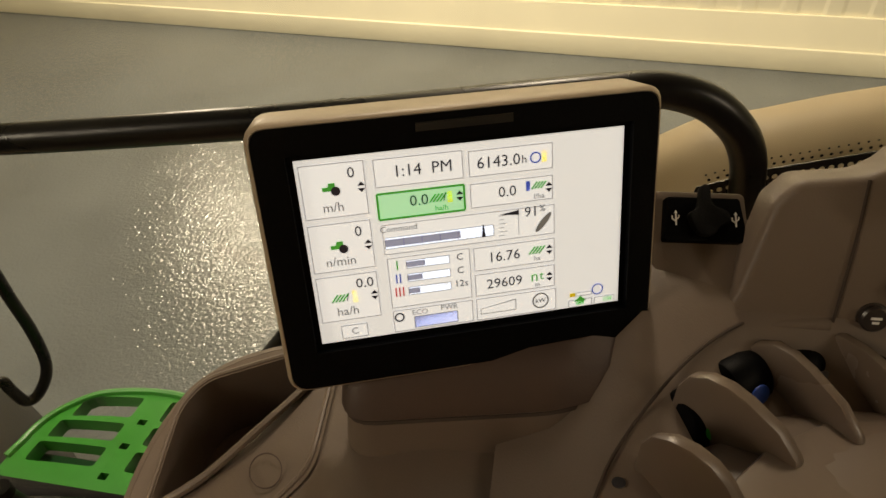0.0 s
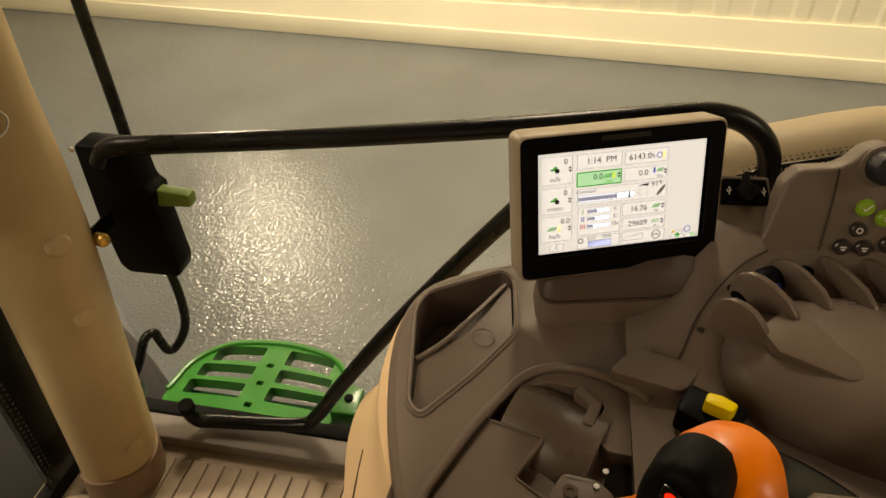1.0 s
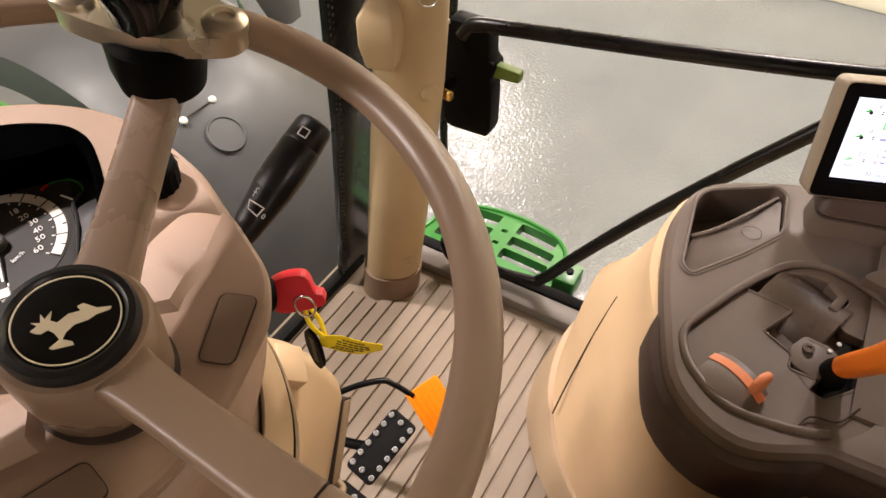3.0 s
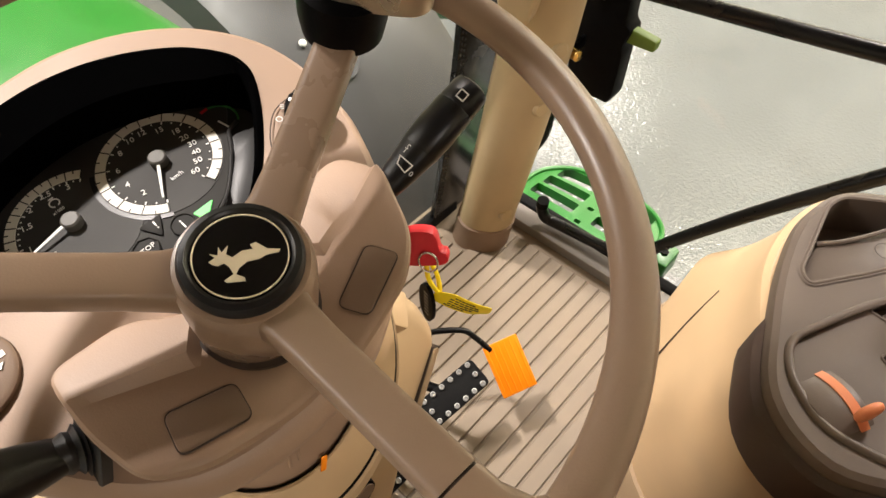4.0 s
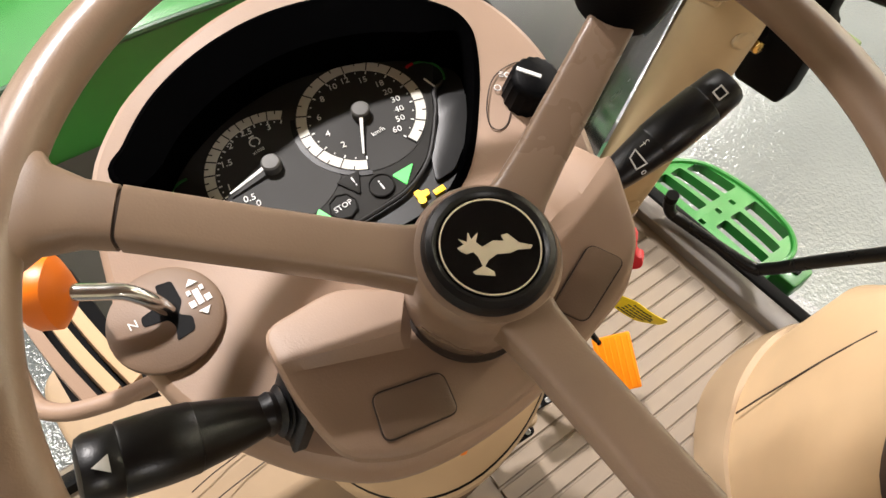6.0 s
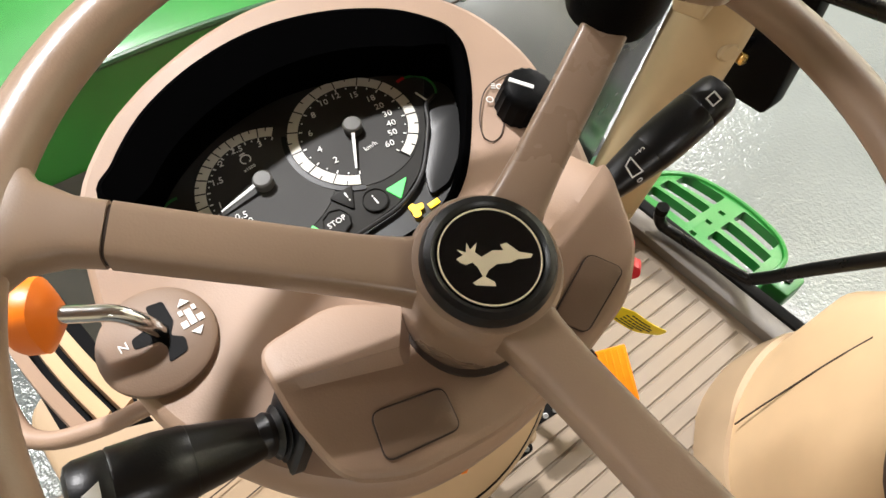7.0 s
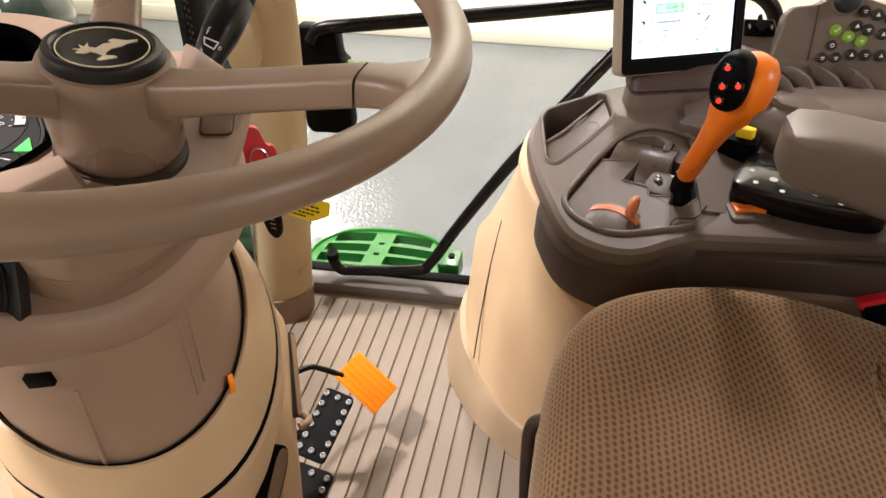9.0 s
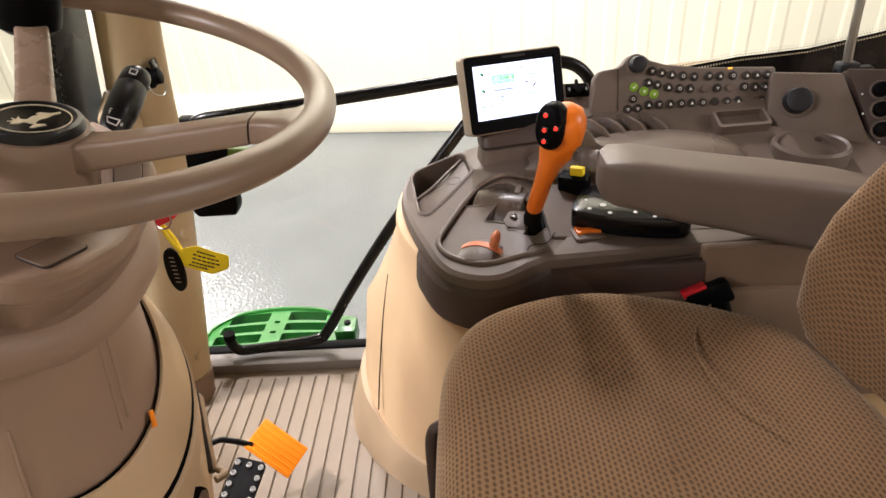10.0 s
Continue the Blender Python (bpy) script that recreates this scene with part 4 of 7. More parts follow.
# middle columns
s_frame(0.235, 0.035, 0.510, 0.175)
s_text("1:14  PM", 0.385, 0.105, 0.0092)
s_frame(0.235, 0.21, 0.510, 0.345, S_CYAN, S_GREEN, 0.0011)
s_text("0.0", 0.365, 0.265, 0.0088)
s_hatch(0.425, 0.262)
s_text("/", 0.447, 0.262, 0.007)
s_box(0.455, 0.235, 0.472, 0.295, S_YELLOW)
s_text("ha/h", 0.435, 0.318, 0.0045, S_GREEN)
s_arrows(0.495, 0.265)
s_frame(0.530, 0.045, 0.800, 0.175)
s_text("6143.0", 0.625, 0.112, 0.0092)
s_text("h", 0.708, 0.115, 0.0065)
s_box(0.765, 0.08, 0.782, 0.14, S_YELLOW)
part("readout_symbol", lathe([(0.0028, 0), (0.0028, 0.0001), (0.0021, 0.0001), (0.0021, 0)], 18, MON @ Matrix.Translation((*uv(0.745, 0.112), -0.0003))), S_DEEP, screen)
s_frame(0.530, 0.215, 0.800, 0.34)
s_text("0.0", 0.65, 0.275, 0.0088)
s_text("l/ha", 0.755, 0.318, 0.0045, S_GREY)
s_box(0.712, 0.232, 0.726, 0.285, S_DEEP)
s_hatch(0.755, 0.258, 0.9)
s_arrows(0.788, 0.275)
s_frame(0.240, 0.375, 0.805, 0.535)
s_text("Command", 0.292, 0.40, 0.0050, S_GREY)
s_frame(0.245, 0.445, 0.600, 0.505, SCREEN, S_GREY, 0.0003)
s_box(0.245, 0.455, 0.490, 0.495, S_BLUE, 0.0001)
for k in range(1, 6):
    s_box(0.245 + k * 0.059, 0.445, 0.2462 + k * 0.059, 0.505, S_GREY, 0.0002)
part("readout_symbol", prism([(-0.001, -0.003), (0.001, -0.003), (0.0003, 0.0035), (-0.0003, 0.0035)], -0.0003, -0.0002), S_INK, screen, m=MON @ Matrix.Translation((*uv(0.566, 0.475), 0)))
part("readout_symbol", prism([(-0.005, 0.0), (0.005, 0.0014), (0.005, -0.0012)], -0.0003, -0.0002), S_INK, screen, m=MON @ Matrix.Translation((*uv(0.653, 0.395), 0)))
for k in range(6):
    s_box(0.618, 0.40 + k * 0.022, 0.636 if k % 2 else 0.645, 0.403 + k * 0.022, S_GREY, 0.0002)
s_box(0.6835, 0.375, 0.6850, 0.52, S_GREY, 0.0002)
s_text("91", 0.728, 0.40, 0.0085)
s_text("%", 0.765, 0.388, 0.0055)
x, y = uv(0.768, 0.465)
part("readout_symbol", loft([oval(MON @ Matrix.Translation((x, y, z)) @ Matrix.Rotation(radians(50), 4, "Z"), 0.0062, 0.0016, 20) for z in (-0.0003, -0.0002)]), S_GREY, screen)
s_frame(0.245, 0.56, 0.515, 0.845)
for k, (roman, tail, material) in enumerate((("I", "C", S_GREEN), ("II", "C", S_DEEP), ("III", "12s", S_RED))):
    v = 0.605 + k * 0.077
    s_text(roman, 0.275, v, 0.0085, material)
    s_frame(0.305, v - 0.022, 0.447, v + 0.022, SCREEN, S_GREY, 0.0003)
    s_box(0.305, v - 0.015, 0.367 - 0.012 * k, v + 0.015, S_BLUE, 0.0001)
    s_text(tail, 0.482, v - 0.004, 0.0060)
s_frame(0.245, 0.865, 0.515, 0.99)
s_text("ECO", 0.335, 0.89, 0.0048, S_GREY)
s_text("PWR", 0.435, 0.885, 0.0048, S_GREY)
s_frame(0.315, 0.915, 0.462, 0.98, S_BLUE, S_GREY, 0.0004)
part("readout_symbol", lathe([(0.0026, 0), (0.0026, 0.0001), (0.0018, 0.0001), (0.0018, 0)], 12, MON @ Matrix.Translation((*uv(0.265, 0.905), -0.0003))), S_INK, screen)
s_frame(0.530, 0.565, 0.805, 0.695)
s_text("16.76", 0.632, 0.63, 0.0088)
s_hatch(0.745, 0.620)
s_text("ha", 0.745, 0.668, 0.0042, S_GREY)
s_arrows(0.788, 0.625)
s_frame(0.530, 0.72, 0.805, 0.845)
s_text("29609", 0.630, 0.785, 0.0088)
s_text("m", 0.745, 0.825, 0.0042, S_GREY)
s_text("n", 0.735, 0.775, 0.010, S_GREEN)
s_text("t", 0.760, 0.775, 0.008, S_GREEN)
s_arrows(0.788, 0.785)
s_frame(0.530, 0.865, 0.810, 0.992)
part("readout_border", prism([(-0.0095, -0.0028), (0.0095, -0.0028), (0.0095, 0.0036), (-0.0095, 0.0004)], -0.00036, -0.0003), S_GREY, screen, m=MON @ Matrix.Translation((*uv(0.605, 0.93), 0)))
part("readout_fill", prism([(-0.0091, -0.0024), (0.0091, -0.0024), (0.0091, 0.0030), (-0.0091, 0.0002)], -0.00032, -0.00025), S_CARD, screen, m=MON @ Matrix.Translation((*uv(0.605, 0.93), 0)))
part("readout_symbol", lathe([(0.0045, 0), (0.0045, 0.0001), (0.0037, 0.0001), (0.0037, 0)], 20, MON @ Matrix.Translation((*uv(0.755, 0.925), -0.0003))), S_GREY, screen)
s_text("kW", 0.755, 0.927, 0.0042)
# bottom right icons
s_frame(0.825, 0.955, 0.905, 0.998, None, S_GREY, 0.0003)
s_frame(0.915, 0.955, 0.985, 0.998, None, S_GREY, 0.0003)
part("readout_symbol", prism([(-0.0035, 0), (0.0035, 0), (0, 0.003)], -0.0003, -0.0002), S_GREEN, screen, m=MON @ Matrix.Translation((*uv(0.865, 0.965), 0)))
s_box(0.850, 0.965, 0.880, 0.99, S_GREEN)
s_box(0.945, 0.960, 0.978, 0.99, S_GREEN)
s_box(0.828, 0.912, 0.848, 0.935, S_YELLOW)
s_frame(0.850, 0.912, 0.905, 0.932, None, S_GREY, 0.0003)
part("readout_symbol", lathe([(0.0032, 0), (0.0032, 0.0001), (0.0026, 0.0001), (0.0026, 0)], 20, MON @ Matrix.Translation((*uv(0.925, 0.905), -0.0003))), S_DEEP, screen)

STAND = rounded([(0.634, 0.142), (0.690, 0.152), (0.768, -0.005), (0.698, -0.030), (0.660, 0.022)], 0.018)
part("stand", loft([[(x, y, z) for x, y in grow(STAND, g)] for g, z in ((0.005, 0.548), (0.004, 0.575), (0.0, 0.606))]), TAUPE, monitor, "brown plastic pedestal")
part("stand_neck", loft([[(x + dx, y, z) for x, y in grow(STAND, g)] for g, z, dx in ((-0.001, 0.6085, 0.0), (0.002, 0.613, 0.0), (0.001, 0.628, 0.006), (-0.006, 0.640, 0.014))]), TAUPE_DARK, monitor, "darker swivel neck")
part("stand_joint", tube([(x, y, 0.6075) for x, y in grow(STAND, -0.001) + grow(STAND, -0.001)[:1]], 0.0018, 6, 0), SEAM, monitor, "dark joint line")


# ---- seat ----
def fabric_material():
    m = mat("brown_dimpled_fabric", rgb(150, 122, 88), 0.95, bump=0.0, spec=0.15)
    nt = m.node_tree
    b = nt.nodes["Principled BSDF"]
    b.inputs["Sheen Weight"].default_value, b.inputs["Sheen Roughness"].default_value = 0.45, 0.4
    b.inputs["Sheen Tint"].default_value = (0.80, 0.66, 0.50, 1)

    def op(kind, a, c=None, d=None):
        n = nt.nodes.new("ShaderNodeMath")
        n.operation = kind
        for i, v in enumerate((a, c, d)):
            if v is None:
                continue
            if isinstance(v, (int, float)):
                n.inputs[i].default_value = v
            else:
                nt.links.new(v, n.inputs[i])
        return n.outputs[0]

    co = nt.nodes.new("ShaderNodeTexCoord")
    sp = nt.nodes.new("ShaderNodeSeparateXYZ")
    wob = nt.nodes.new("ShaderNodeTexNoise")
    wob.inputs["Scale"].default_value = 30
    nt.links.new(co.outputs["Object"], wob.inputs["Vector"])
    nt.links.new(co.outputs["Object"], sp.inputs[0])
    drift = op("MULTIPLY", op("SUBTRACT", wob.outputs["Fac"], 0.5), 0.0025)
    u = op("DIVIDE", op("ADD", sp.outputs["X"], drift), 0.0074)
    v = op("DIVIDE", op("ADD", op("SUBTRACT", sp.outputs["Y"], sp.outputs["Z"]), drift), 0.0058)
    row = op("FLOOR", v)
    u2 = op("ADD", u, op("MULTIPLY", op("MODULO", op("ABSOLUTE", row), 2.0), 0.5))
    fu = op("MULTIPLY", op("SUBTRACT", op("FRACT", u2), 0.5), 0.95)
    fv = op("MULTIPLY", op("SUBTRACT", op("FRACT", v), 0.5), 1.25)
    r2 = op("ADD", op("MULTIPLY", fu, fu), op("MULTIPLY", fv, fv))
    dot = nt.nodes.new("ShaderNodeMapRange")
    dot.inputs["From Min"].default_value, dot.inputs["From Max"].default_value = 0.05, 0.19
    nt.links.new(r2, dot.inputs["Value"])
    mix = nt.nodes.new("ShaderNodeMix")
    mix.data_type = "RGBA"
    mix.inputs["A"].default_value = (*rgb(90, 69, 49), 1)
    mix.inputs["B"].default_value = (*rgb(129, 101, 73), 1)
    nt.links.new(dot.outputs["Result"], mix.inputs["Factor"])
    big = nt.nodes.new("ShaderNodeTexNoise")
    big.inputs["Scale"].default_value, big.inputs["Detail"].default_value = 7, 4
    nt.links.new(co.outputs["Object"], big.inputs["Vector"])
    tone = op("ADD", op("MULTIPLY", big.outputs["Fac"], 0.5), 0.72)
    sc = nt.nodes.new("ShaderNodeVectorMath")
    sc.operation = "SCALE"
    nt.links.new(mix.outputs["Result"], sc.inputs[0])
    nt.links.new(tone, sc.inputs["Scale"])
    nt.links.new(sc.outputs["Vector"], b.inputs["Base Color"])
    bp = nt.nodes.new("ShaderNodeBump")
    bp.inputs["Strength"].default_value, bp.inputs["Distance"].default_value = 0.6, 0.001
    nt.links.new(dot.outputs["Result"], bp.inputs["Height"])
    nt.links.new(bp.outputs["Normal"], b.inputs["Normal"])
    return m


FABRIC = fabric_material()
seat = thing("driver_seat", (0, 0, 0), "driver's seat in brown dimpled fabric, worn", "seat")
PLAN = smooth_loop([(0.315, 0.02), (0.30, 0.12), (0.255, 0.195), (0.17, 0.226), (0, 0.232), (-0.17, 0.226), (-0.255, 0.195), (-0.30, 0.12), (-0.315, 0.02), (-0.29, -0.12), (-0.23, -0.235), (-0.11, -0.275), (0, -0.28), (0.11, -0.275), (0.23, -0.235), (0.29, -0.12)], 6)


def pillow_ring(s, z, bulge=0.0):
    return [(x * s, -0.02 + (y + 0.02) * s, z + bulge * (abs(x) / 0.315) ** 2 - 0.010 * max(0, -y) / 0.28) for x, y in PLAN]


rings = [pillow_ring(s, z, b) for s, z, b in ((0.93, 0.365, 0), (0.985, 0.385, 0), (1.0, 0.42, 0), (1.0, 0.455, 0.0), (0.985, 0.487, 0.008), (0.95, 0.506, 0.016), (0.90, 0.515, 0.020), (0.82, 0.517, 0.020), (0.70, 0.510, 0.012), (0.5, 0.503, 0), (0.25, 0.500, 0), (0.06, 0.499, 0))]
part("cushion", loft(rings), FABRIC, seat, angle=80)
BACK = smooth_loop([(0.262, -0.02), (0.262, 0.035), (0.235, 0.062), (0.19, 0.050), (0.14, 0.015), (0.0, 0.005), (-0.14, 0.015), (-0.19, 0.050), (-0.235, 0.062), (-0.262, 0.035), (-0.262, -0.02), (-0.24, -0.07), (0.0, -0.08), (0.24, -0.07)], 6)
part("backrest", loft([[(x * s, -0.285 + y * d - 0.25 * (z - 0.5), z) for x, y in BACK] for z, s, d in ((0.500, 0.70, 0.5), (0.512, 0.84, 0.8), (0.54, 0.95, 1.0), (0.60, 1.0, 1.15), (0.66, 0.99, 1.15), (0.72, 0.93, 1.05), (0.78, 0.85, 0.95), (0.88, 0.76, 0.8), (0.98, 0.68, 0.6), (1.02, 0.55, 0.4), (1.03, 0.3, 0.2))]), FABRIC, seat, angle=80)
part("base_frame", box(0.46, 0.44, 0.30, 0.03, at=(0, -0.05, 0.20)), BLACK, seat, "black seat base")
part("pan", loft([[(x * 0.95, y * 0.95 - 0.005, z) for x, y in PLAN[::2]] for z in (0.345, 0.372)]), BLACK, seat, "black seat pan")
part("front_lever", tube([(0.115, 0.222, 0.475), (0.114, 0.236, 0.462), (0.112, 0.240, 0.42), (0.108, 0.240, 0.30), (0.105, 0.236, 0.18)], 0.0075, 12), TAUPE_DARK, seat, "brown plastic seat lever")
part("piping", tube([(0.06, -0.15, 0.507), (0.14, -0.10, 0.512), (0.20, -0.10, 0.520), (0.26, -0.14, 0.523)], 0.0016, 6), FABRIC, seat)

# belt buckle between seat and console
buckle = thing("belt_buckle", (0.335, -0.16, 0.42), "black seat belt buckle with a red button", "seat belt buckle")
BM = Matrix.Translation((0.338, -0.172, 0.480)) @ Matrix.Rotation(radians(-25), 4, "X") @ Matrix.Rotation(radians(20), 4, "Y")
part("housing", box(0.030, 0.065, 0.034, 0.006), BLACK, buckle, m=BM)
part("button", box(0.024, 0.036, 0.010, 0.002, at=(0, 0.016, 0.016)), RED, buckle, "red release button", m=BM)
part("stalk", tube([(0.335, -0.185, 0.485), (0.33, -0.20, 0.44), (0.32, -0.20, 0.36)], 0.011, 10), BLACK, buckle)

# armrest on a post that comes down behind the cushion
armrest = thing("armrest", (0.37, -0.3, 0.45), "padded taupe armrest beside the seat", "armrest")
ARM = [(-0.006, 0.668, 0.006, 0.017), (-0.01, 0.668, 0.03, 0.0276), (-0.024, 0.668, 0.042, 0.0329), (-0.058, 0.663, 0.045, 0.036), (-0.108, 0.648, 0.046, 0.0403), (-0.188, 0.63, 0.046, 0.0445), (-0.268, 0.61, 0.046, 0.0509), (-0.348, 0.59, 0.045, 0.0551), (-0.428, 0.569, 0.043, 0.053), (-0.458, 0.56, 0.03, 0.0318)]
part("pad", loft([[(0.378 + p.x, y, z + p.y) for p in oval(Matrix.Identity(4), rx, rz, 40, 6.5)] for y, z, rx, rz in ARM]), TAUPE, armrest)
part("post", box(0.05, 0.07, 0.36, 0.012, at=(0.375, -0.41, 0.40)), TAUPE_DARK, armrest)


# ---- steering wheel ----
WN = Vector((-0.0218, -0.247, 0.9688))
WC = Vector((-0.0042, 0.4686, 0.9508))
WM = frame_of(WC, Vector((0, 1, 0)).cross(WN), WN.cross(Vector((1, 0, 0))))
wheel = thing("steering_wheel", tuple(WC), "taupe three-spoke steering wheel with a round black hub cap", "steering wheel")
R = 0.193
rim_rings = [[Vector((math.cos(a), math.sin(a), 0)) * (R + 0.0117 * math.cos(b)) + Vector((0, 0, 0.0104 * math.sin(b))) for b in np.linspace(0, 2 * math.pi, 18, endpoint=False)] for a in np.linspace(0, 2 * math.pi, 120, endpoint=False)]
part("rim", loft(rim_rings + rim_rings[:1], cap=False), WHEEL, wheel, m=WM)
for a in (147, 27, 267):
    sm = WM @ Matrix.Rotation(radians(a), 4, "Z")
    sp = [oval(frame_of((r, 0, z), (0, 1, 0), (-0.10, 0, 1)), w, h, 28, 5.5) for r, z, w, h in ((0.020, -0.058, 0.0185, 0.0125), (0.040, -0.053, 0.0145, 0.0115), (0.06, -0.046, 0.0132, 0.0105), (0.10, -0.031, 0.0126, 0.0095), (0.152, -0.0115, 0.0122, 0.0090))]
    part("spoke", loft(sp), WHEEL, wheel, m=sm)
    part("spoke_joint", loft([oval(frame_of((r, 0, z), (0, 1, 0), (-0.10, 0, 1)), w, h, 28, 3.2) for r, z, w, h in ((0.1520, -0.0115, 0.0114, 0.0084), (0.1535, -0.011, 0.0114, 0.0084))]), SEAM, wheel, "dark joint line", m=sm)
    part("spoke_end", loft([oval(frame_of((r, 0, z), (0, 1, 0), (-0.10, 0, 1)), w, h, 28, 4.2) for r, z, w, h in ((0.1535, -0.011, 0.0124, 0.0092), (0.165, -0.008, 0.0130, 0.0090), (0.178, -0.0045, 0.018, 0.0090), (0.186, -0.002, 0.030, 0.009), (0.193, 0.0, 0.040, 0.006))]), WHEEL, wheel, m=sm)
HUBM = WM @ Matrix.Translation((0, 0, -0.0042)) @ Matrix.Diagonal((0.96, 0.96, 0.96, 1))
part("hub", lathe([(0.0345, -0.104), (0.0385, -0.098), (0.0395, -0.07), (0.0392, -0.052), (0.0388, -0.044), (0.0365, -0.0395), (0.0335, -0.039)], 48), WHEEL, wheel, m=HUBM)
cap = part("hub_cap", lathe([(0.0335, -0.042), (0.0335, -0.0355), (0.0318, -0.0320), (0.0285, -0.0312), (0.0270, -0.0322), (0.0262, -0.0335), (0.0, -0.0335)], 48), STALK, wheel, "grained black hub cap", m=HUBM)
part("badge_disc", lathe([(0.0262, -0.0336), (0.0258, -0.0330), (0.0, -0.0330)], 40), BLACK_GLOSS, cap, "gloss black badge", m=HUBM)
part("badge_ring", lathe([(0.0252, -0.0330), (0.0252, -0.0324), (0.0244, -0.0324), (0.0244, -0.0330)], 48), CREAM, cap, "cream ring", m=HUBM)
# plain leaping shape of the maker's badge
LEAP = [(-0.0189, 0.0018), (-0.015, 0.0017), (-0.0157, 0.0054), (-0.0131, 0.0019), (-0.0098, 0.0058), (-0.0105, 0.002), (-0.0056, 0.0032), (-0.0095, -0.0004), (-0.0083, -0.004), (-0.002, -0.0042), (0.0026, -0.0072), (0.0032, -0.004), (0.0063, -0.0049), (0.0084, -0.012), (0.0132, -0.0166), (0.0114, -0.0175), (0.0057, -0.0145), (0.0014, -0.0139), (-0.0042, -0.0109), (-0.0094, -0.0111), (-0.013, -0.0129), (-0.0109, -0.0174), (-0.0117, -0.0193), (-0.0192, -0.0137), (-0.0196, -0.012), (-0.0138, -0.0121), (-0.0129, -0.0071), (-0.0135, -0.0038), (-0.0169, -0.003), (-0.0183, -0.0007)]
LEAP = [(x + 0.0043, y + 0.0058) for x, y in LEAP]
part("badge_shape", prism(LEAP, -0.0330, -0.0324), CREAM, cap, "plain cream leaping shape", m=HUBM)

# spinner knob clamped to the rim over one spoke
spinner = thing("spinner_knob", tuple(WM @ Vector((0.14, 0.09, 0.02))), "black spinner knob with a plated clamp on the wheel rim", "knob")
SM = WM @ Matrix.Rotation(radians(28), 4, "Z") @ Matrix.Translation((0.153, 0, 0))
PLATED = mat("plated_clamp", rgb(206, 196, 178), 0.32, metal=0.85, bump=0.02)
part("cup", lathe([(0.018, -0.022), (0.0245, -0.017), (0.0265, -0.004), (0.0262, 0.014), (0.022, 0.017)], 32), BLACK, spinner, m=SM)
part("clamp", loft([[(x, y, z) for x, y in smooth_loop([(0.03, 0), (0.024, 0.030), (0.010, 0.050), (-0.006, 0.046), (-0.014, 0.024), (-0.018, 0), (-0.014, -0.024), (-0.006, -0.046), (0.010, -0.050), (0.024, -0.030)], 5)] for z in (0.013, 0.020, 0.026)]), PLATED, spinner, "plated steel clamp", m=SM)
for y in (0.040, -0.040):
    part("screw", lathe([(0.0125, 0), (0.0125, 0.005), (0.009, 0.008), (0.006, 0.0085), (0.0055, 0.006), (0, 0.006)], 20), PLATED, spinner, m=SM @ Matrix.Translation((0.004, y, 0.024)))
part("ball", lathe([(0.018, 0.024), (0.019, 0.034), (0.024, 0.046), (0.0265, 0.060), (0.024, 0.074), (0.015, 0.084), (0.0, 0.087)], 32), BLACK_GLOSS, spinner, "gloss black ball", m=SM)


# ---- dashboard ----
dash = thing("dashboard", (0, 0.58, 0.8), "tan plastic dashboard on the steering column with round gauges", "dashboard")
DOUT = [(0.128, 0.525), (0.141, 0.553), (0.152, 0.585), (0.155, 0.628), (0.142, 0.672), (0.110, 0.710), (0.068, 0.734), (0.020, 0.746), (-0.022, 0.745), (-0.057, 0.738), (-0.089, 0.727), (-0.118, 0.711), (-0.147, 0.682), (-0.163, 0.637), (-0.171, 0.588), (-0.163, 0.540), (-0.144, 0.503), (-0.119, 0.475), (-0.088, 0.455), (-0.048, 0.445), (0.0, 0.443), (0.035, 0.447), (0.060, 0.456), (0.082, 0.468), (0.101, 0.484), (0.115, 0.503)]
CLU = smooth_loop([(-0.131, 0.669), (-0.117, 0.687), (-0.086, 0.708), (-0.045, 0.721), (0.0, 0.724), (0.045, 0.715), (0.085, 0.696), (0.108, 0.675), (0.115, 0.660), (0.111, 0.642), (0.088, 0.608), (0.046, 0.566), (0.0, 0.556), (-0.055, 0.570), (-0.095, 0.605)], 6)


def zf(x, y):
    return 0.852 + 0.065 * x + 0.16 * (y - 0.59) + 0.19 * max(0, y - 0.60) - 0.65 * max(0, 0.50 - y)


DO = smooth_loop(DOUT, 4)
part("face", sheet(grow(DO, -0.006), [(CLU, 0.052)], 0.0, zf, floor=False), DASH, dash)


def drop(y):
    """The rim is shallow towards the driver and deepens at the back."""
    return 0.60 + 0.40 * max(0.0, min(1.0, (y - 0.47) / 0.09))


lowered = [[(x, y, zf(x, y) + dz * drop(y)) for x, y in grow(DO, g)] for g, dz in ((-0.006, 0.0), (-0.0025, -0.0018), (0.0, -0.007), (0.0016, -0.018), (0.0010, -0.032), (-0.003, -0.046))]
lowered += [[(x, y, zf(x, y) - dz * drop(y) - c * max(0, y - 0.57)) for x, y in grow(DO, g)] for g, dz, c in ((-0.010, 0.050, 0.0), (-0.035, 0.046, 0.35))]
part("underside", loft(lowered, cap=False), DASH, dash)
# raised lip round the instrument opening
# the inward overhang at the back is added so its shadow crosses the dials
lip_i = [(x, y - 0.020 * max(0.0, min(1.0, (y - 0.655) / 0.035))) for x, y in grow(CLU, -0.004)]
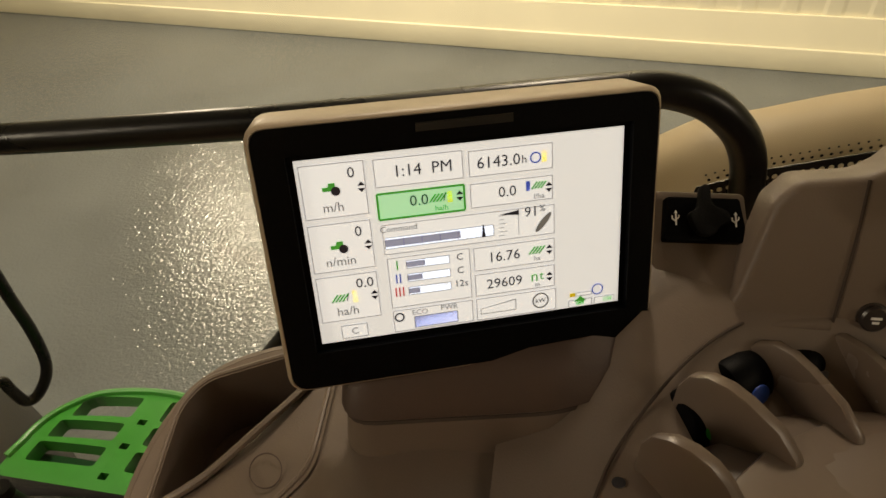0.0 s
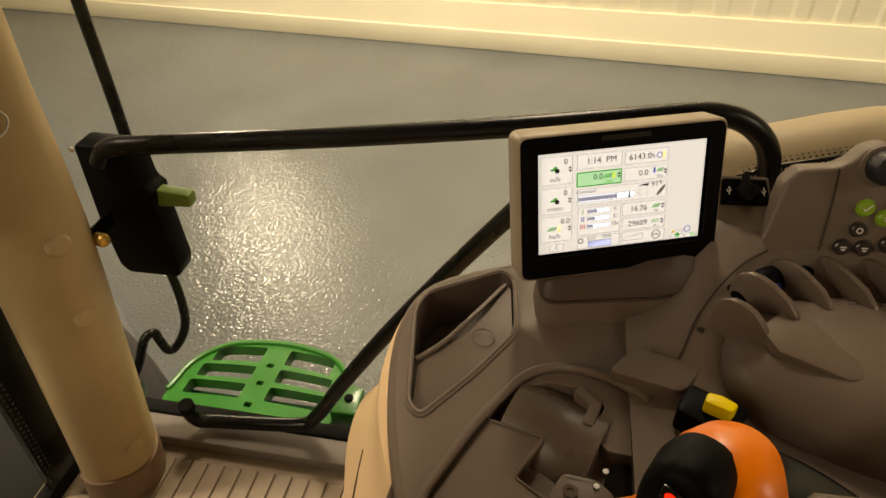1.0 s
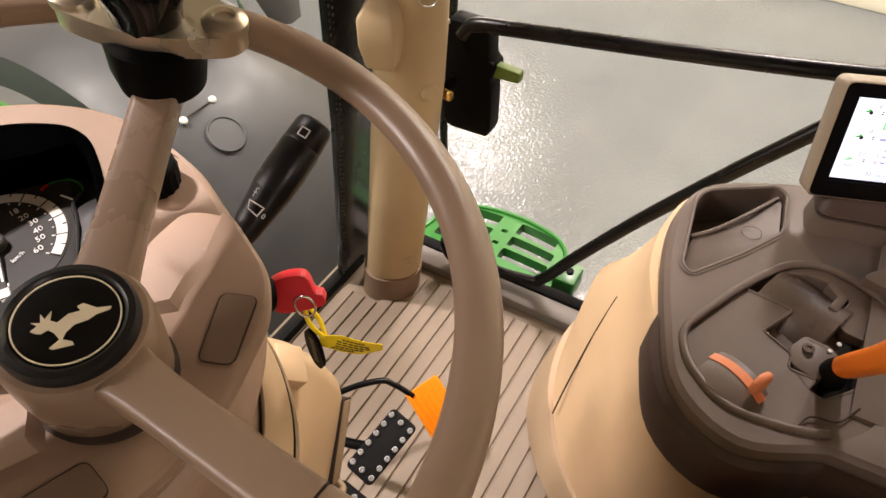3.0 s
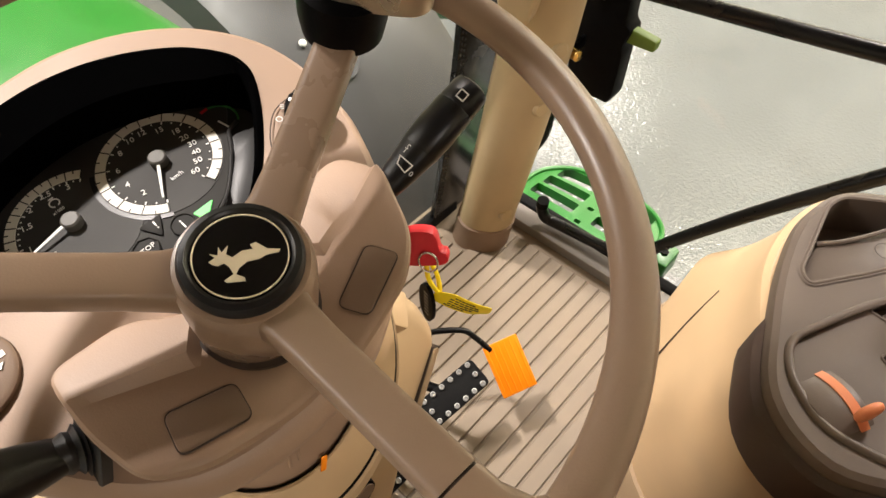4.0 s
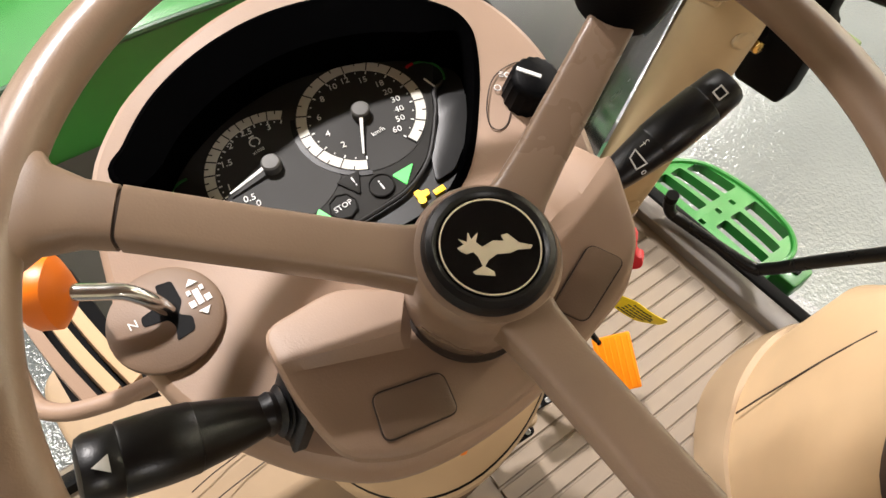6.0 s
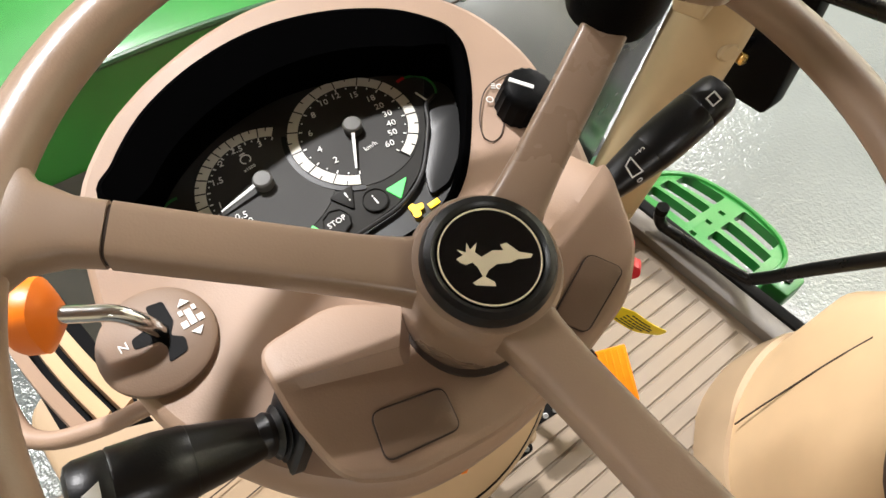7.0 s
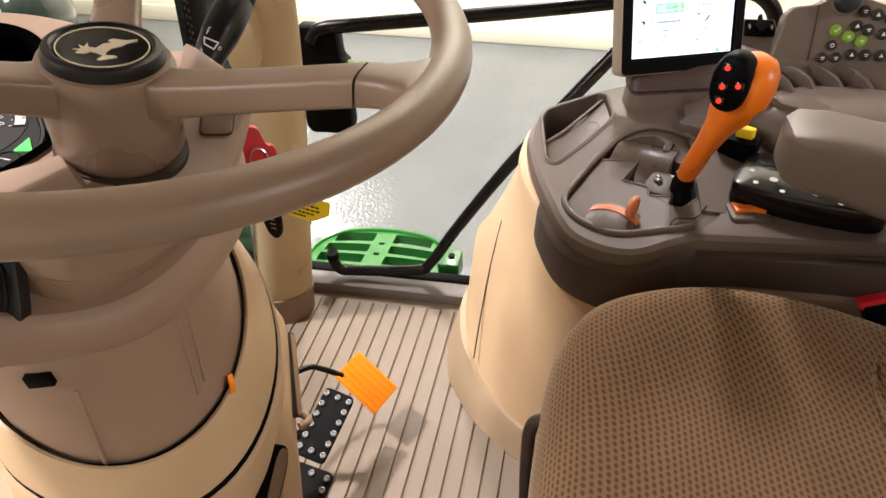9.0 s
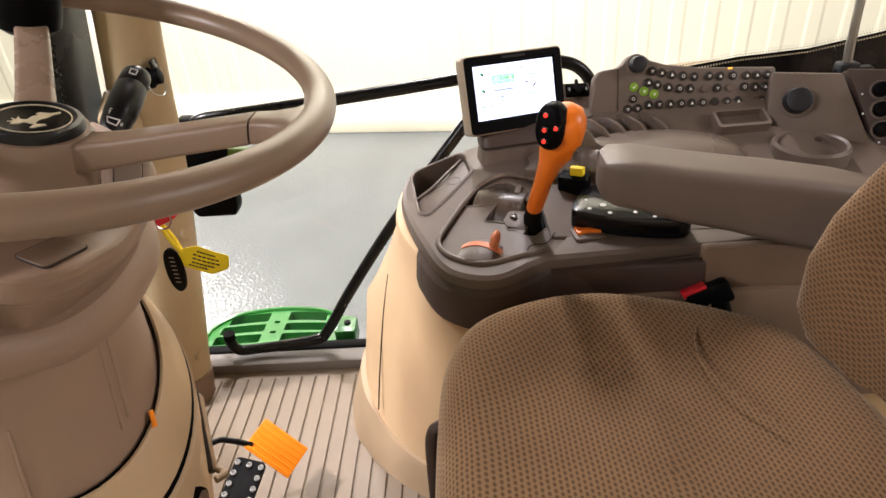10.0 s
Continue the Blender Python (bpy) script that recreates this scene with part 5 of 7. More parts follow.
part("hood_lip", loft([[(x, y, zf(x, y) + 0.0005) for x, y in grow(CLU, 0.004)], [(x, y, zf(x, y) + 0.003) for x, y in CLU], [(x, y, zf(x, y) - 0.004) for x, y in lip_i], [(x, y, zf(x, y) - 0.05) for x, y in grow(CLU, -0.005)]], cap=False), HOOD, dash, "black instrument hood")

# near block that carries the stalks and blanking plates
BLOCK = rounded([(-0.108, 0.530), (-0.064, 0.532), (-0.034, 0.512), (0.034, 0.514), (0.070, 0.540), (0.106, 0.540), (0.118, 0.510), (0.101, 0.466), (0.079, 0.448), (0.03, 0.438), (-0.03, 0.437), (-0.078, 0.443), (-0.104, 0.457), (-0.110, 0.490)], 0.011)


RIDGES = [((-0.098, 0.5030), (-0.048, 0.4885)), ((-0.048, 0.4885), (-0.034, 0.5060)), ((0.050, 0.4930), (0.100, 0.5080)), ((0.034, 0.5080), (0.050, 0.4930))]


def past(edge, x, y):
    """How far a point lies behind a ridge line."""
    (ax, ay), (bx, by) = edge
    return ((bx - ax) * (y - ay) - (by - ay) * (x - ax)) / math.hypot(bx - ax, by - ay)


def zb(x, y):
    """A face that dips towards the column, and a raised shelf with a crisp ridge on each side of the hub."""
    dip = 0.833 + 0.17 * max(abs(x), 0.02) + 0.36 * (y - 0.46) + 0.03 * x
    shelf = 0.858 + 0.08 * (y - 0.50) + 0.08 * abs(x)
    two = RIDGES[:2] if x < 0 else RIDGES[2:]
    k = min(past(e, x, y) for e in two)
    k = max(0.0, min(1.0, k / 0.0045 + 0.5))
    return dip + (shelf - dip) * k if abs(x) > 0.03 else dip


def flank(x, dz):
    """The right-hand flank runs in under the top."""
    return x - max(0.0, x) * 4.2 * max(0.0, -dz - 0.008)


def brow(y, dz):
    """The driver's side runs in under the top edge, above the rim."""
    return y + max(0.0, min(1.0, (0.485 - y) / 0.035)) * 0.42 * max(0.0, -dz - 0.006)


bm = loft([[(flank(x, dz), brow(y, dz), dz) for x, y in grow(BLOCK, g)] for g, dz in ((-0.014, -0.075), (-0.004, -0.040), (0.0012, -0.0205), (0.0002, -0.0200), (0.0002, -0.0190), (0.0014, -0.0185), (0.0016, -0.0070), (0.0006, -0.0022), (-0.0012, -0.0005), (-0.0032, 0.0))])
for co, no in [((0, 0.445 + 0.008 * k, 0), (0, 1, 0)) for k in range(8)] + [((-0.10 + 0.0125 * k, 0, 0), (1, 0, 0)) for k in range(17)] + [((x, 0, 0), (1, 0, 0)) for x in (-0.03, 0.03, -0.0301, 0.0301)] + [((a[0] - (b[1] - a[1]) / math.dist(a, b) * d, a[1] + (b[0] - a[0]) / math.dist(a, b) * d, 0), (b[1] - a[1], a[0] - b[0], 0)) for a, b in RIDGES for d in (-0.00225, 0.00225)]:
    bmesh.ops.bisect_plane(bm, geom=bm.verts[:] + bm.edges[:] + bm.faces[:], plane_co=co, plane_no=no)
for v in bm.verts:
    v.co.z += zb(v.co.x, v.co.y)
part("column_block", bm, DASH, dash, "raised stalk block", angle=25)
part("collar_ring", lathe([(0.0370, 0.0006), (0.0386, 0.0005), (0.0388, -0.004), (0.0370, -0.006)], 48, frame_of((-0.002, 0.4935, 0.8515), (1, 0, 0), (0, 0.945, 0.327))), SEAM, dash, "dark ring under the hub")


def blank(corners):
    P = [Vector((x, y, zb(x, y))) for x, y in corners]
    o = sum(P, Vector()) / 4
    m = frame_of(o, P[1] - P[0], P[0] - P[3])
    loc = [(m.inverted() @ p).xy for p in P]
    loc = [(p.x, p.y) for p in loc]
    part("gap", prism(rounded(grow(loc, 0.0010), 0.006), -0.010, 0.0014, 0), SEAM, dash, m=m)
    part("blanking_plate", prism(rounded(loc, 0.005), -0.010, 0.0021, 0.0009), DASH_SHADE, dash, "brown blanking plate", m=m)


blank([(-0.0785, 0.4750), (-0.0400, 0.4675), (-0.0440, 0.4470), (-0.0845, 0.4530)])
blank([(0.0340, 0.4630), (0.0730, 0.4770), (0.0840, 0.4590), (0.0440, 0.4460)])

# ---- instruments ----
GAUGE = mat("instrument_face", rgb(56, 55, 53), 0.55, bump=0.01, spec=0.15)
GAUGE_BLACK = mat("instrument_black", (0.004, 0.004, 0.0045), 0.36, bump=0.0, spec=0.2)
PANEL_BLACK = mat("instrument_strip", (0.022, 0.022, 0.022), 0.40, bump=0.01, spec=0.3)
CAP = mat("needle_cap_grey", rgb(84, 82, 78), 0.55, bump=0.0)
DIAL = mat("dial_band", rgb(214, 210, 198), 0.5, bump=0.0)
cluster = thing("instrument_cluster", (0, 0.66, 0.83), "instrument cluster with speed and engine dials behind the wheel", "instrument cluster")
CF = frame_of((0, 0.673, 0.8343), (1, 0, 0.10), (0, 0.987, 0.16))


def on_face(x, y, z=0.0):
    return CF @ Matrix.Translation((x, y, z))


part("backing", prism([(x, y - 0.673) for x, y in grow(CLU, 0.004)], -0.008, -0.0025, 0), PANEL_BLACK, cluster, "black instrument backing", m=CF)
DISPLAY = rounded([(0.0835, -0.0207), (0.0742, -0.0368), (0.0485, -0.0644), (0.0237, -0.0761), (-0.0043, -0.0775), (-0.0374, -0.0760), (-0.0558, -0.0735), (-0.083, -0.047), (-0.118, -0.012), (-0.119, 0.018), (-0.095, 0.042), (-0.03, 0.056), (0.03, 0.050), (0.08, 0.028), (0.103, 0.004)], 0.008, 4)
part("face", prism(DISPLAY, -0.0024, 0.0, 0.0006), GAUGE, cluster, "dark grey instrument face", m=CF)


def sector(r0, r1, a0, a1, z0, z1, n=40):
    rings = []
    for k in range(n + 1):
        a = radians(a0 + (a1 - a0) * k / n)
        c, s = math.cos(a), math.sin(a)
        rings.append([(r0 * c, r0 * s, z0), (r1 * c, r1 * s, z0), (r1 * c, r1 * s, z1), (r0 * c, r0 * s, z1)])
    return loft(rings)


def dial(cx, cy, r, a0, a1, numbers, needle, ticks, nsize, reach, recess):
    dm = on_face(cx, cy)
    d = part("dial", lathe([(r * 1.015, -0.001), (r * 1.015, 0.0005), (0, 0.0006)], 48, dm), GAUGE, cluster, "dark dial")
    part("recess", sector(r * 1.0, r * 1.075, recess[0], recess[1], 0.0001, 0.0009, 32), GAUGE_BLACK, d, "black recess beside the dial", m=dm)
    part("band", sector(r * 0.83, r * 0.985, a0, a1, 0.0008, 0.0014, 60), DIAL, d, "pale dial band", m=dm)
    for k in range(ticks + 1):
        a = radians(a0 + (a1 - a0) * k / ticks)
        long = k % 2 == 0
        part("tick", box(r * (0.155 if long else 0.06), r * 0.016, 0.0004, at=(r * (0.907 if long else 0.955), 0, 0.0016)), GAUGE_BLACK, d, m=dm @ Matrix.Rotation(a, 4, "Z"))
        part("tick", box(r * (0.05 if long else 0.022), r * 0.020, 0.0004, at=(r * 0.785, 0, 0.0012)), WHITE, d, m=dm @ Matrix.Rotation(a, 4, "Z"))
    for body, a, rr in numbers:
        a = radians(a)
        lettering(body, nsize, dm @ Matrix.Translation((r * rr * math.cos(a), r * rr * math.sin(a), 0.0012)) @ Matrix.Rotation(radians(-14), 4, "Z"), WHITE, d, "number")
    part("needle", loft([[(0.0, -0.0014, 0.006), (0.0, 0.0014, 0.006), (0.0, 0.0014, 0.0068), (0.0, -0.0014, 0.0068)], [(r * reach, -0.0007, 0.0035), (r * reach, 0.0007, 0.0035), (r * reach, 0.0007, 0.004), (r * reach, -0.0007, 0.004)]]), WHITE, d, "white needle", m=dm @ Matrix.Rotation(radians(needle), 4, "Z"))
    part("needle_cap", lathe([(r * 0.145, 0.0), (r * 0.145, 0.0070), (r * 0.12, 0.0082), (0, 0.0085)], 24, dm), CAP, d, "grey needle cap")


dial(0.031, -0.0066, 0.0478, -67, 243, [("2", 211, 0.60), ("4", 181, 0.60), ("6", 150, 0.64), ("8", 120, 0.67), ("10", 97, 0.69), ("12", 79, 0.69), ("15", 55, 0.64), ("18", 30, 0.62), ("20", 11, 0.57), ("30", -8, 0.58), ("40", -27, 0.58), ("50", -44, 0.60), ("60", -63, 0.62)], 240, 26, 0.0072, 0.74, (150, 246))
dial(-0.043, -0.0075, 0.0478, 51, 229, [("0", 222, 0.62), ("0.5", 207, 0.59), ("1", 175, 0.68), ("1.5", 140, 0.68), ("2", 116, 0.75), ("2.5", 92, 0.75), ("3", 65, 0.70)], 186, 24, 0.0072, 0.72, (228, 262))
lettering("km/h", 0.0052, on_face(0.0325, -0.0265, 0.0012), WHITE, cluster, "unit")
lettering("x1000", 0.0036, on_face(-0.0445, 0.0095, 0.0012), WHITE, cluster, "unit")
part("engine_symbol", sector(0.0032, 0.0040, -70, 250, 0.0006, 0.0011, 20), WHITE, cluster, m=on_face(-0.0432, 0.0180))
part("engine_symbol", box(0.0040, 0.0010, 0.0005), WHITE, cluster, m=on_face(-0.0432, 0.0232, 0.0008))
GREEN_ARC = mat("green_arc", rgb(44, 120, 54), 0.5, bump=0)
for cx, cy, r, a0, a1, red, tilt_n in ((0.0855, -0.0065, 0.0168, -38, 80, True, -78), (-0.0990, 0.0040, 0.0160, 78, 176, False, -125)):
    part("small_gauge", sector(r - 0.0013, r + 0.0003, a0, a1, 0.0, 0.0008, 24), GREEN_ARC, cluster, "green gauge arc", m=on_face(cx, cy))
    if red:
        part("small_gauge", sector(r - 0.0016, r + 0.0005, 82, 104, 0.0002, 0.001, 8), RED, cluster, "red gauge arc", m=on_face(cx, cy))
    part("needle", box(0.011, 0.0012, 0.0008, at=(0.007, 0, 0.002)), WHITE, cluster, m=on_face(cx, cy) @ Matrix.Rotation(radians(tilt_n), 4, "Z"))
part("side_window", prism(rounded([(0.083, -0.0265), (0.094, -0.0285), (0.1045, -0.037), (0.081, -0.068), (0.058, -0.084), (0.0415, -0.0845), (0.050, -0.0670), (0.0735, -0.0440)], 0.005), -0.003, 0.0012, 0.001), PANEL_BLACK, cluster, "black side display", m=CF)
FRAME = mat("cluster_frame", rgb(40, 39, 38), 0.4)
part("frame", tube([(0.096, -0.0175, 0.001), (0.0855, -0.0215, 0.001), (0.0760, -0.0368, 0.001), (0.0495, -0.0655, 0.001), (0.0240, -0.0778, 0.001), (-0.0043, -0.0795, 0.001), (-0.0374, -0.0780, 0.001), (-0.0568, -0.0755, 0.001), (-0.085, -0.048, 0.001)], 0.0017, 8), FRAME, cluster, m=CF)
GREEN_GLOW = mat("green_glow", (0.06, 0.62, 0.10), 0.5, bump=0, vary=0, emit=0.75)
for cx, cy, a in ((0.0296, -0.0655, 20), (-0.0398, -0.0635, 20)):
    s = 1 if cx > 0 else -1
    part("turn_light", prism(rounded([(-0.008 * s, -0.0065 * s), (0.0085 * s, 0.0), (-0.008 * s, 0.0065 * s)], 0.0015, 3), 0.0, 0.0012, 0), GREEN_GLOW, cluster, "lit green turn arrow", m=on_face(cx, cy) @ Matrix.Rotation(radians(a), 4, "Z"))
WARN = mat("warning_lens", rgb(40, 39, 37), 0.6, bump=0, spec=0.12)
part("info_light", lathe([(0.0092, -0.001), (0.0092, 0.002), (0.0085, 0.0024), (0.0080, 0.0014), (0, 0.0014)], 28, on_face(0.0097, -0.0648)), WARN, cluster)
lettering("i", 0.012, on_face(0.0097, -0.0648, 0.0018), WHITE, cluster, "symbol")
part("stop_light", lathe([(0.0102, -0.001), (0.0102, 0.002), (0.0094, 0.0024), (0.0090, 0.0014), (0, 0.0014)], 8, on_face(-0.0203, -0.0632)), WARN, cluster)
lettering("STOP", 0.0058, on_face(-0.0203, -0.0632, 0.0018), WHITE, cluster, "symbol")
part("warning_light", prism(rounded([(-0.010, 0.008), (0.0085, 0.0075), (-0.001, -0.0095)], 0.002, 3), -0.001, 0.0018, 0.0006), WARN, cluster, m=on_face(-0.0046, -0.0527))
lettering("!", 0.011, on_face(-0.0040, -0.0517, 0.0020), WHITE, cluster, "symbol")
AMBER = mat("amber_light", (1.0, 0.62, 0.02), 0.5, bump=0, vary=0, emit=1.2)
bm = prism(rounded([(-0.005, -0.002), (0.004, -0.002), (0.005, 0.002), (0.0, 0.003), (-0.001, 0.0055), (-0.005, 0.005)], 0.001), 0.0, 0.0008, 0)
bmesh.ops.create_circle(bm, cap_ends=True, segments=14, radius=0.0030, matrix=Matrix.Translation((-0.003, -0.003, 0.0009)))
part("amber_light", bm, AMBER, cluster, "lit amber vehicle tell-tale", m=on_face(0.0289, -0.0873, 0.0))
part("amber_light", box(0.0085, 0.0042, 0.0008, 0.0003), AMBER, cluster, "lit amber tell-tale", m=on_face(0.0400, -0.0905, 0.0002))
part("amber_light", box(0.0022, 0.0042, 0.0006), AMBER, cluster, "lit amber tell-tale", m=on_face(-0.0621, -0.0378, 0.0006))

# rotary light switch
LN = Vector((0, -0.30, 0.95)).normalized()
LM = frame_of((0.121, 0.591, zf(0.121, 0.591)), (1, 0, 0), LN.cross(Vector((1, 0, 0))))
light_switch = thing("light_switch", (0.127, 0.588, 0.845), "black ribbed rotary light switch with white marks", "switch")
fl = 18
part("knob", loft([[((0.0165 + (0.0009 if i % 2 else 0)) * s * math.cos(math.pi * i / fl), (0.0165 + (0.0009 if i % 2 else 0)) * s * math.sin(math.pi * i / fl), z) for i in range(2 * fl)] for z, s in ((0, 1.05), (0.018, 1.0), (0.022, 0.93), (0.0235, 0.8))]), BLACK, light_switch, m=LM)
part("pointer", box(0.017, 0.003, 0.001, 0.0003, at=(-0.006, 0, 0.0237)), WHITE, light_switch, m=LM @ Matrix.Rotation(radians(-50), 4, "Z"))
LS = LM.inverted() @ Vector((0.106, 0.606, zf(0.106, 0.606)))


def beside(right, up):
    """A place on the switch plate, from the O mark, across and along the slanted row of marks."""
    return (LS.x + 0.82 * right + 0.57 * up, LS.y - 0.57 * right + 0.82 * up)


part("plate_line", tube([(*beside(r, u), 0.0006) for r, u in ((0.0435, 0.009), (0.036, 0.020), (0.016, 0.0235), (-0.002, 0.009), (-0.0076, -0.0136), (-0.006, -0.029), (0.0, -0.033), (0.006, -0.028), (0.009, -0.018))], 0.0005, 6), SEAM, light_switch, m=LM)
TURN = Matrix.Rotation(radians(-35), 4, "Z")
lettering("O", 0.0075, LM @ Matrix.Translation((LS.x, LS.y, 0.0006)) @ TURN, WHITE, light_switch, "symbol")
for r, u, n in ((0.007, 0.0115, 3), (0.018, 0.0165, 4)):
    bm = lathe([(0.0022, 0), (0.0022, 0.0004), (0.0014, 0.0004), (0.0014, 0)], 14)
    for k in range(n):
        bmesh.ops.create_cube(bm, size=1, matrix=Matrix.Translation((-0.0042, (k - (n - 1) / 2) * 0.0017, 0.0002)) @ Matrix.Diagonal((0.0030, 0.0007, 0.0004, 1)))
    part("symbol", bm, WHITE, light_switch, m=LM @ Matrix.Translation((*beside(r, u), 0.0006)) @ TURN)

# stalks
BOOT = mat("satin_black_rubber", (0.011, 0.011, 0.012), 0.42, bump=0.03, spec=0.45)


def stalk(name, base, tip, label, r=0.0150):
    st = thing(name, base, label, "stalk")
    b, t = Vector(base), Vector(tip)
    d = (t - b).normalized()
    L = (t - b).length
    part("boot", loft([oval(axis_frame(b + d * s, d), w * 0.86, w * h, 28, p) for s, w, h, p in ((-0.0125, 0.0220, 1.0, 5.0), (-0.0070, 0.0220, 1.0, 5.0), (-0.0060, 0.0205, 1.0, 5.0), (-0.0056, 0.0180, 1.0, 3.5), (-0.0050, 0.0155, 1.0, 3.0), (-0.0040, 0.0165, 1.0, 3.0), (-0.003, 0.0135, 1.0, 2.4), (-0.0015, 0.0150, 1.0, 2.4), (0.001, 0.0118, 1.0, 2.2), (0.004, 0.0128, 1.0, 2.2), (0.009, 0.0105, 1.0, 2.2))]), BOOT, st, "ribbed black rubber boot")
    part("grip", loft([oval(axis_frame(b + d * (L * s), d), r * w, r * w * 0.92, 28, 2.3) for s, w in ((0.03, 0.55), (0.08, 0.62), (0.22, 0.80), (0.42, 0.97), (0.445, 1.0))]), STALK, st)
    part("sleeve", loft([oval(axis_frame(b + d * (L * s), d), r * w, r * w * 0.92, 28, 2.3) for s, w in ((0.445, 0.985), (0.455, 1.02), (0.6, 1.06), (0.80, 1.03), (0.81, 0.99))]), STALK, st, "turning sleeve")
    part("tip", loft([oval(axis_frame(b + d * (L * s), d), r * w, r * w * 0.92, 28, 2.3) for s, w in ((0.81, 0.97), (0.82, 1.0), (0.95, 0.95), (0.985, 0.85), (1.0, 0.6))]), STALK, st, "push button tip")
    return st, b, d, L


wiper, b, d, L = stalk("wiper_stalk", (0.110, 0.510, 0.842), (0.204, 0.500, 0.892), "black wiper stalk with white symbols", 0.0142)
side_v = Vector((-0.25, -0.45, 0.86))
up_v = (side_v - d * side_v.dot(d)).normalized()
across = up_v.cross(d)
WIP = [(-0.0045, -0.004), (0.0035, -0.0025), (0.0055, 0.003), (-0.0055, 0.003)]
for s, pts in ((0.30, WIP), (0.88, [(-0.003, -0.004), (0.003, -0.004), (0.003, 0.002), (-0.003, 0.002)])):
    m = frame_of(b + d * (L * s) + up_v * (0.0137 if s < 0.5 else 0.0160), across, d)
    bm = bmesh.new()
    for k in range(4):
        p, q = Vector((*pts[k], 0)), Vector((*pts[(k + 1) % 4], 0))
        mid, e = (p + q) / 2, q - p
        bmesh.ops.create_cube(bm, size=1, matrix=Matrix.Translation(mid) @ Matrix.Rotation(math.atan2(e.y, e.x), 4, "Z") @ Matrix.Diagonal((e.length + 0.0008, 0.0008, 0.0012, 1)))
    part("symbol", bm, WHITE, wiper, "white wiper symbol", m=m)
for s, body in ((0.40, "2"), (0.37, "1"), (0.28, "0")):
    lettering(body, 0.0052, frame_of(b + d * (L * s) + up_v * 0.0148 + across * (0.005 if body != "0" else -0.0085), across, d), WHITE, wiper, "symbol")
turn, b, d, L = stalk("turn_signal_stalk", (-0.1215, 0.502, 0.8365), (-0.205, 0.512, 0.872), "thick black turn signal stalk", 0.0168)
side_v = Vector((0.15, -0.45, 0.86))
up_v = (side_v - d * side_v.dot(d)).normalized()
part("symbol", prism([(-0.004, -0.003), (0.004, -0.003), (0.0, 0.004)], -0.001, 0.001), WHITE, turn, "white arrow", m=frame_of(b + d * (L * 0.90) + up_v * 0.0168, up_v.cross(d), d))

# reverser plate and lever
reverser = thing("reverser_lever", (-0.145, 0.578, 0.84), "chromed reverser lever with an orange knob in a round plate", "lever")
RVN = Vector((0.0, -0.16, 0.987))
RV = frame_of((-0.1465, 0.583, zf(-0.1465, 0.583) + 0.001), (1, 0, 0), RVN.cross(Vector((1, 0, 0))))
part("plate", lathe([(0.0300, -0.003), (0.0320, 0.001), (0.0315, 0.004), (0.029, 0.0057), (0.0, 0.006)], 40, RV), DASH_SHADE, reverser, "round brown plate")
part("slot", prism(rounded([(0.000, -0.017), (0.011, -0.016), (0.013, -0.008), (0.007, -0.003), (0.012, 0.004), (0.012, 0.018), (0.003, 0.020), (0.002, 0.008), (-0.011, 0.006), (-0.012, 0.0), (0.001, -0.003), (0.003, -0.009)], 0.002), 0.0055, 0.0064, 0), BLACK, reverser, "black slot", m=RV)
part("rod", tube([RV @ Vector((0.004, 0.002, 0.004)), RV @ Vector((0.000, 0.004, 0.020)), RV @ Vector((-0.008, 0.010, 0.031)), RV @ Vector((-0.020, 0.016, 0.035)), RV @ Vector((-0.032, 0.022, 0.038))], 0.0046, 14), CHROME, reverser, "chromed rod")
part("knob", loft([oval(axis_frame(RV @ Vector((-0.032 + s * -0.022, 0.022 + s * 0.011, 0.038 + s * 0.004)), (-0.86, 0.48, 0.1)), w, w * 1.2, 24, 2.6) for s, w in ((-0.15, 0.007), (0.0, 0.0125), (0.12, 0.0165), (0.45, 0.0168), (0.62, 0.0150), (0.72, 0.0100))]), ORANGE, reverser, "orange knob")
bm = box(0.0035, 0.010, 0.0006, at=(0, 0, 0))
for sx, sy, cx, cy in ((0.0035, 0.004, -0.0045, -0.003), (0.0035, 0.004, 0.0045, -0.003), (0.0022, 0.003, -0.0038, 0.0045), (0.0022, 0.003, 0.0038, 0.0045)):
    bmesh.ops.create_cube(bm, size=1, matrix=Matrix.Translation((cx, cy, 0)) @ Matrix.Diagonal((sx, sy, 0.0006, 1)))
part("symbol", bm, WHITE, reverser, "white vehicle symbol", m=RV @ Matrix.Translation((0.0205, 0.001, 0.0062)))
for s in (1, -1):
    part("symbol", prism([(-0.0035, 0.0), (0.0035, 0.0), (0, 0.004 * s)] if s > 0 else [(-0.0035, 0.0), (0.0, -0.004), (0.0035, 0.0)], 0, 0.0006), WHITE, reverser, "white arrow", m=RV @ Matrix.Translation((0.0205, 0.001 + s * 0.0085, 0.0062)))
lettering("N", 0.007, RV @ Matrix.Translation((-0.016, 0.004, 0.0062)), WHITE, reverser, "symbol")
# slatted side grille left of the dashboard
grille = thing("side_grille", (-0.20, 0.62, 0.78), "tan slatted grille at the side of the dashboard", "grille")
for k in range(3):
    o = 0.0125 * k
    part("slat", loft([[(x - 0.004, y, z - 0.004), (x + 0.004, y, z + 0.001), (x + 0.002, y, z - 0.010), (x - 0.006, y, z - 0.014)] for x, y, z in spline([(-0.206 - o, 0.715, 0.792), (-0.200 - o, 0.670, 0.800), (-0.191 - o, 0.625, 0.805), (-0.180 - o, 0.583, 0.808)], 5)]), BEIGE if k < 2 else DASH, grille)
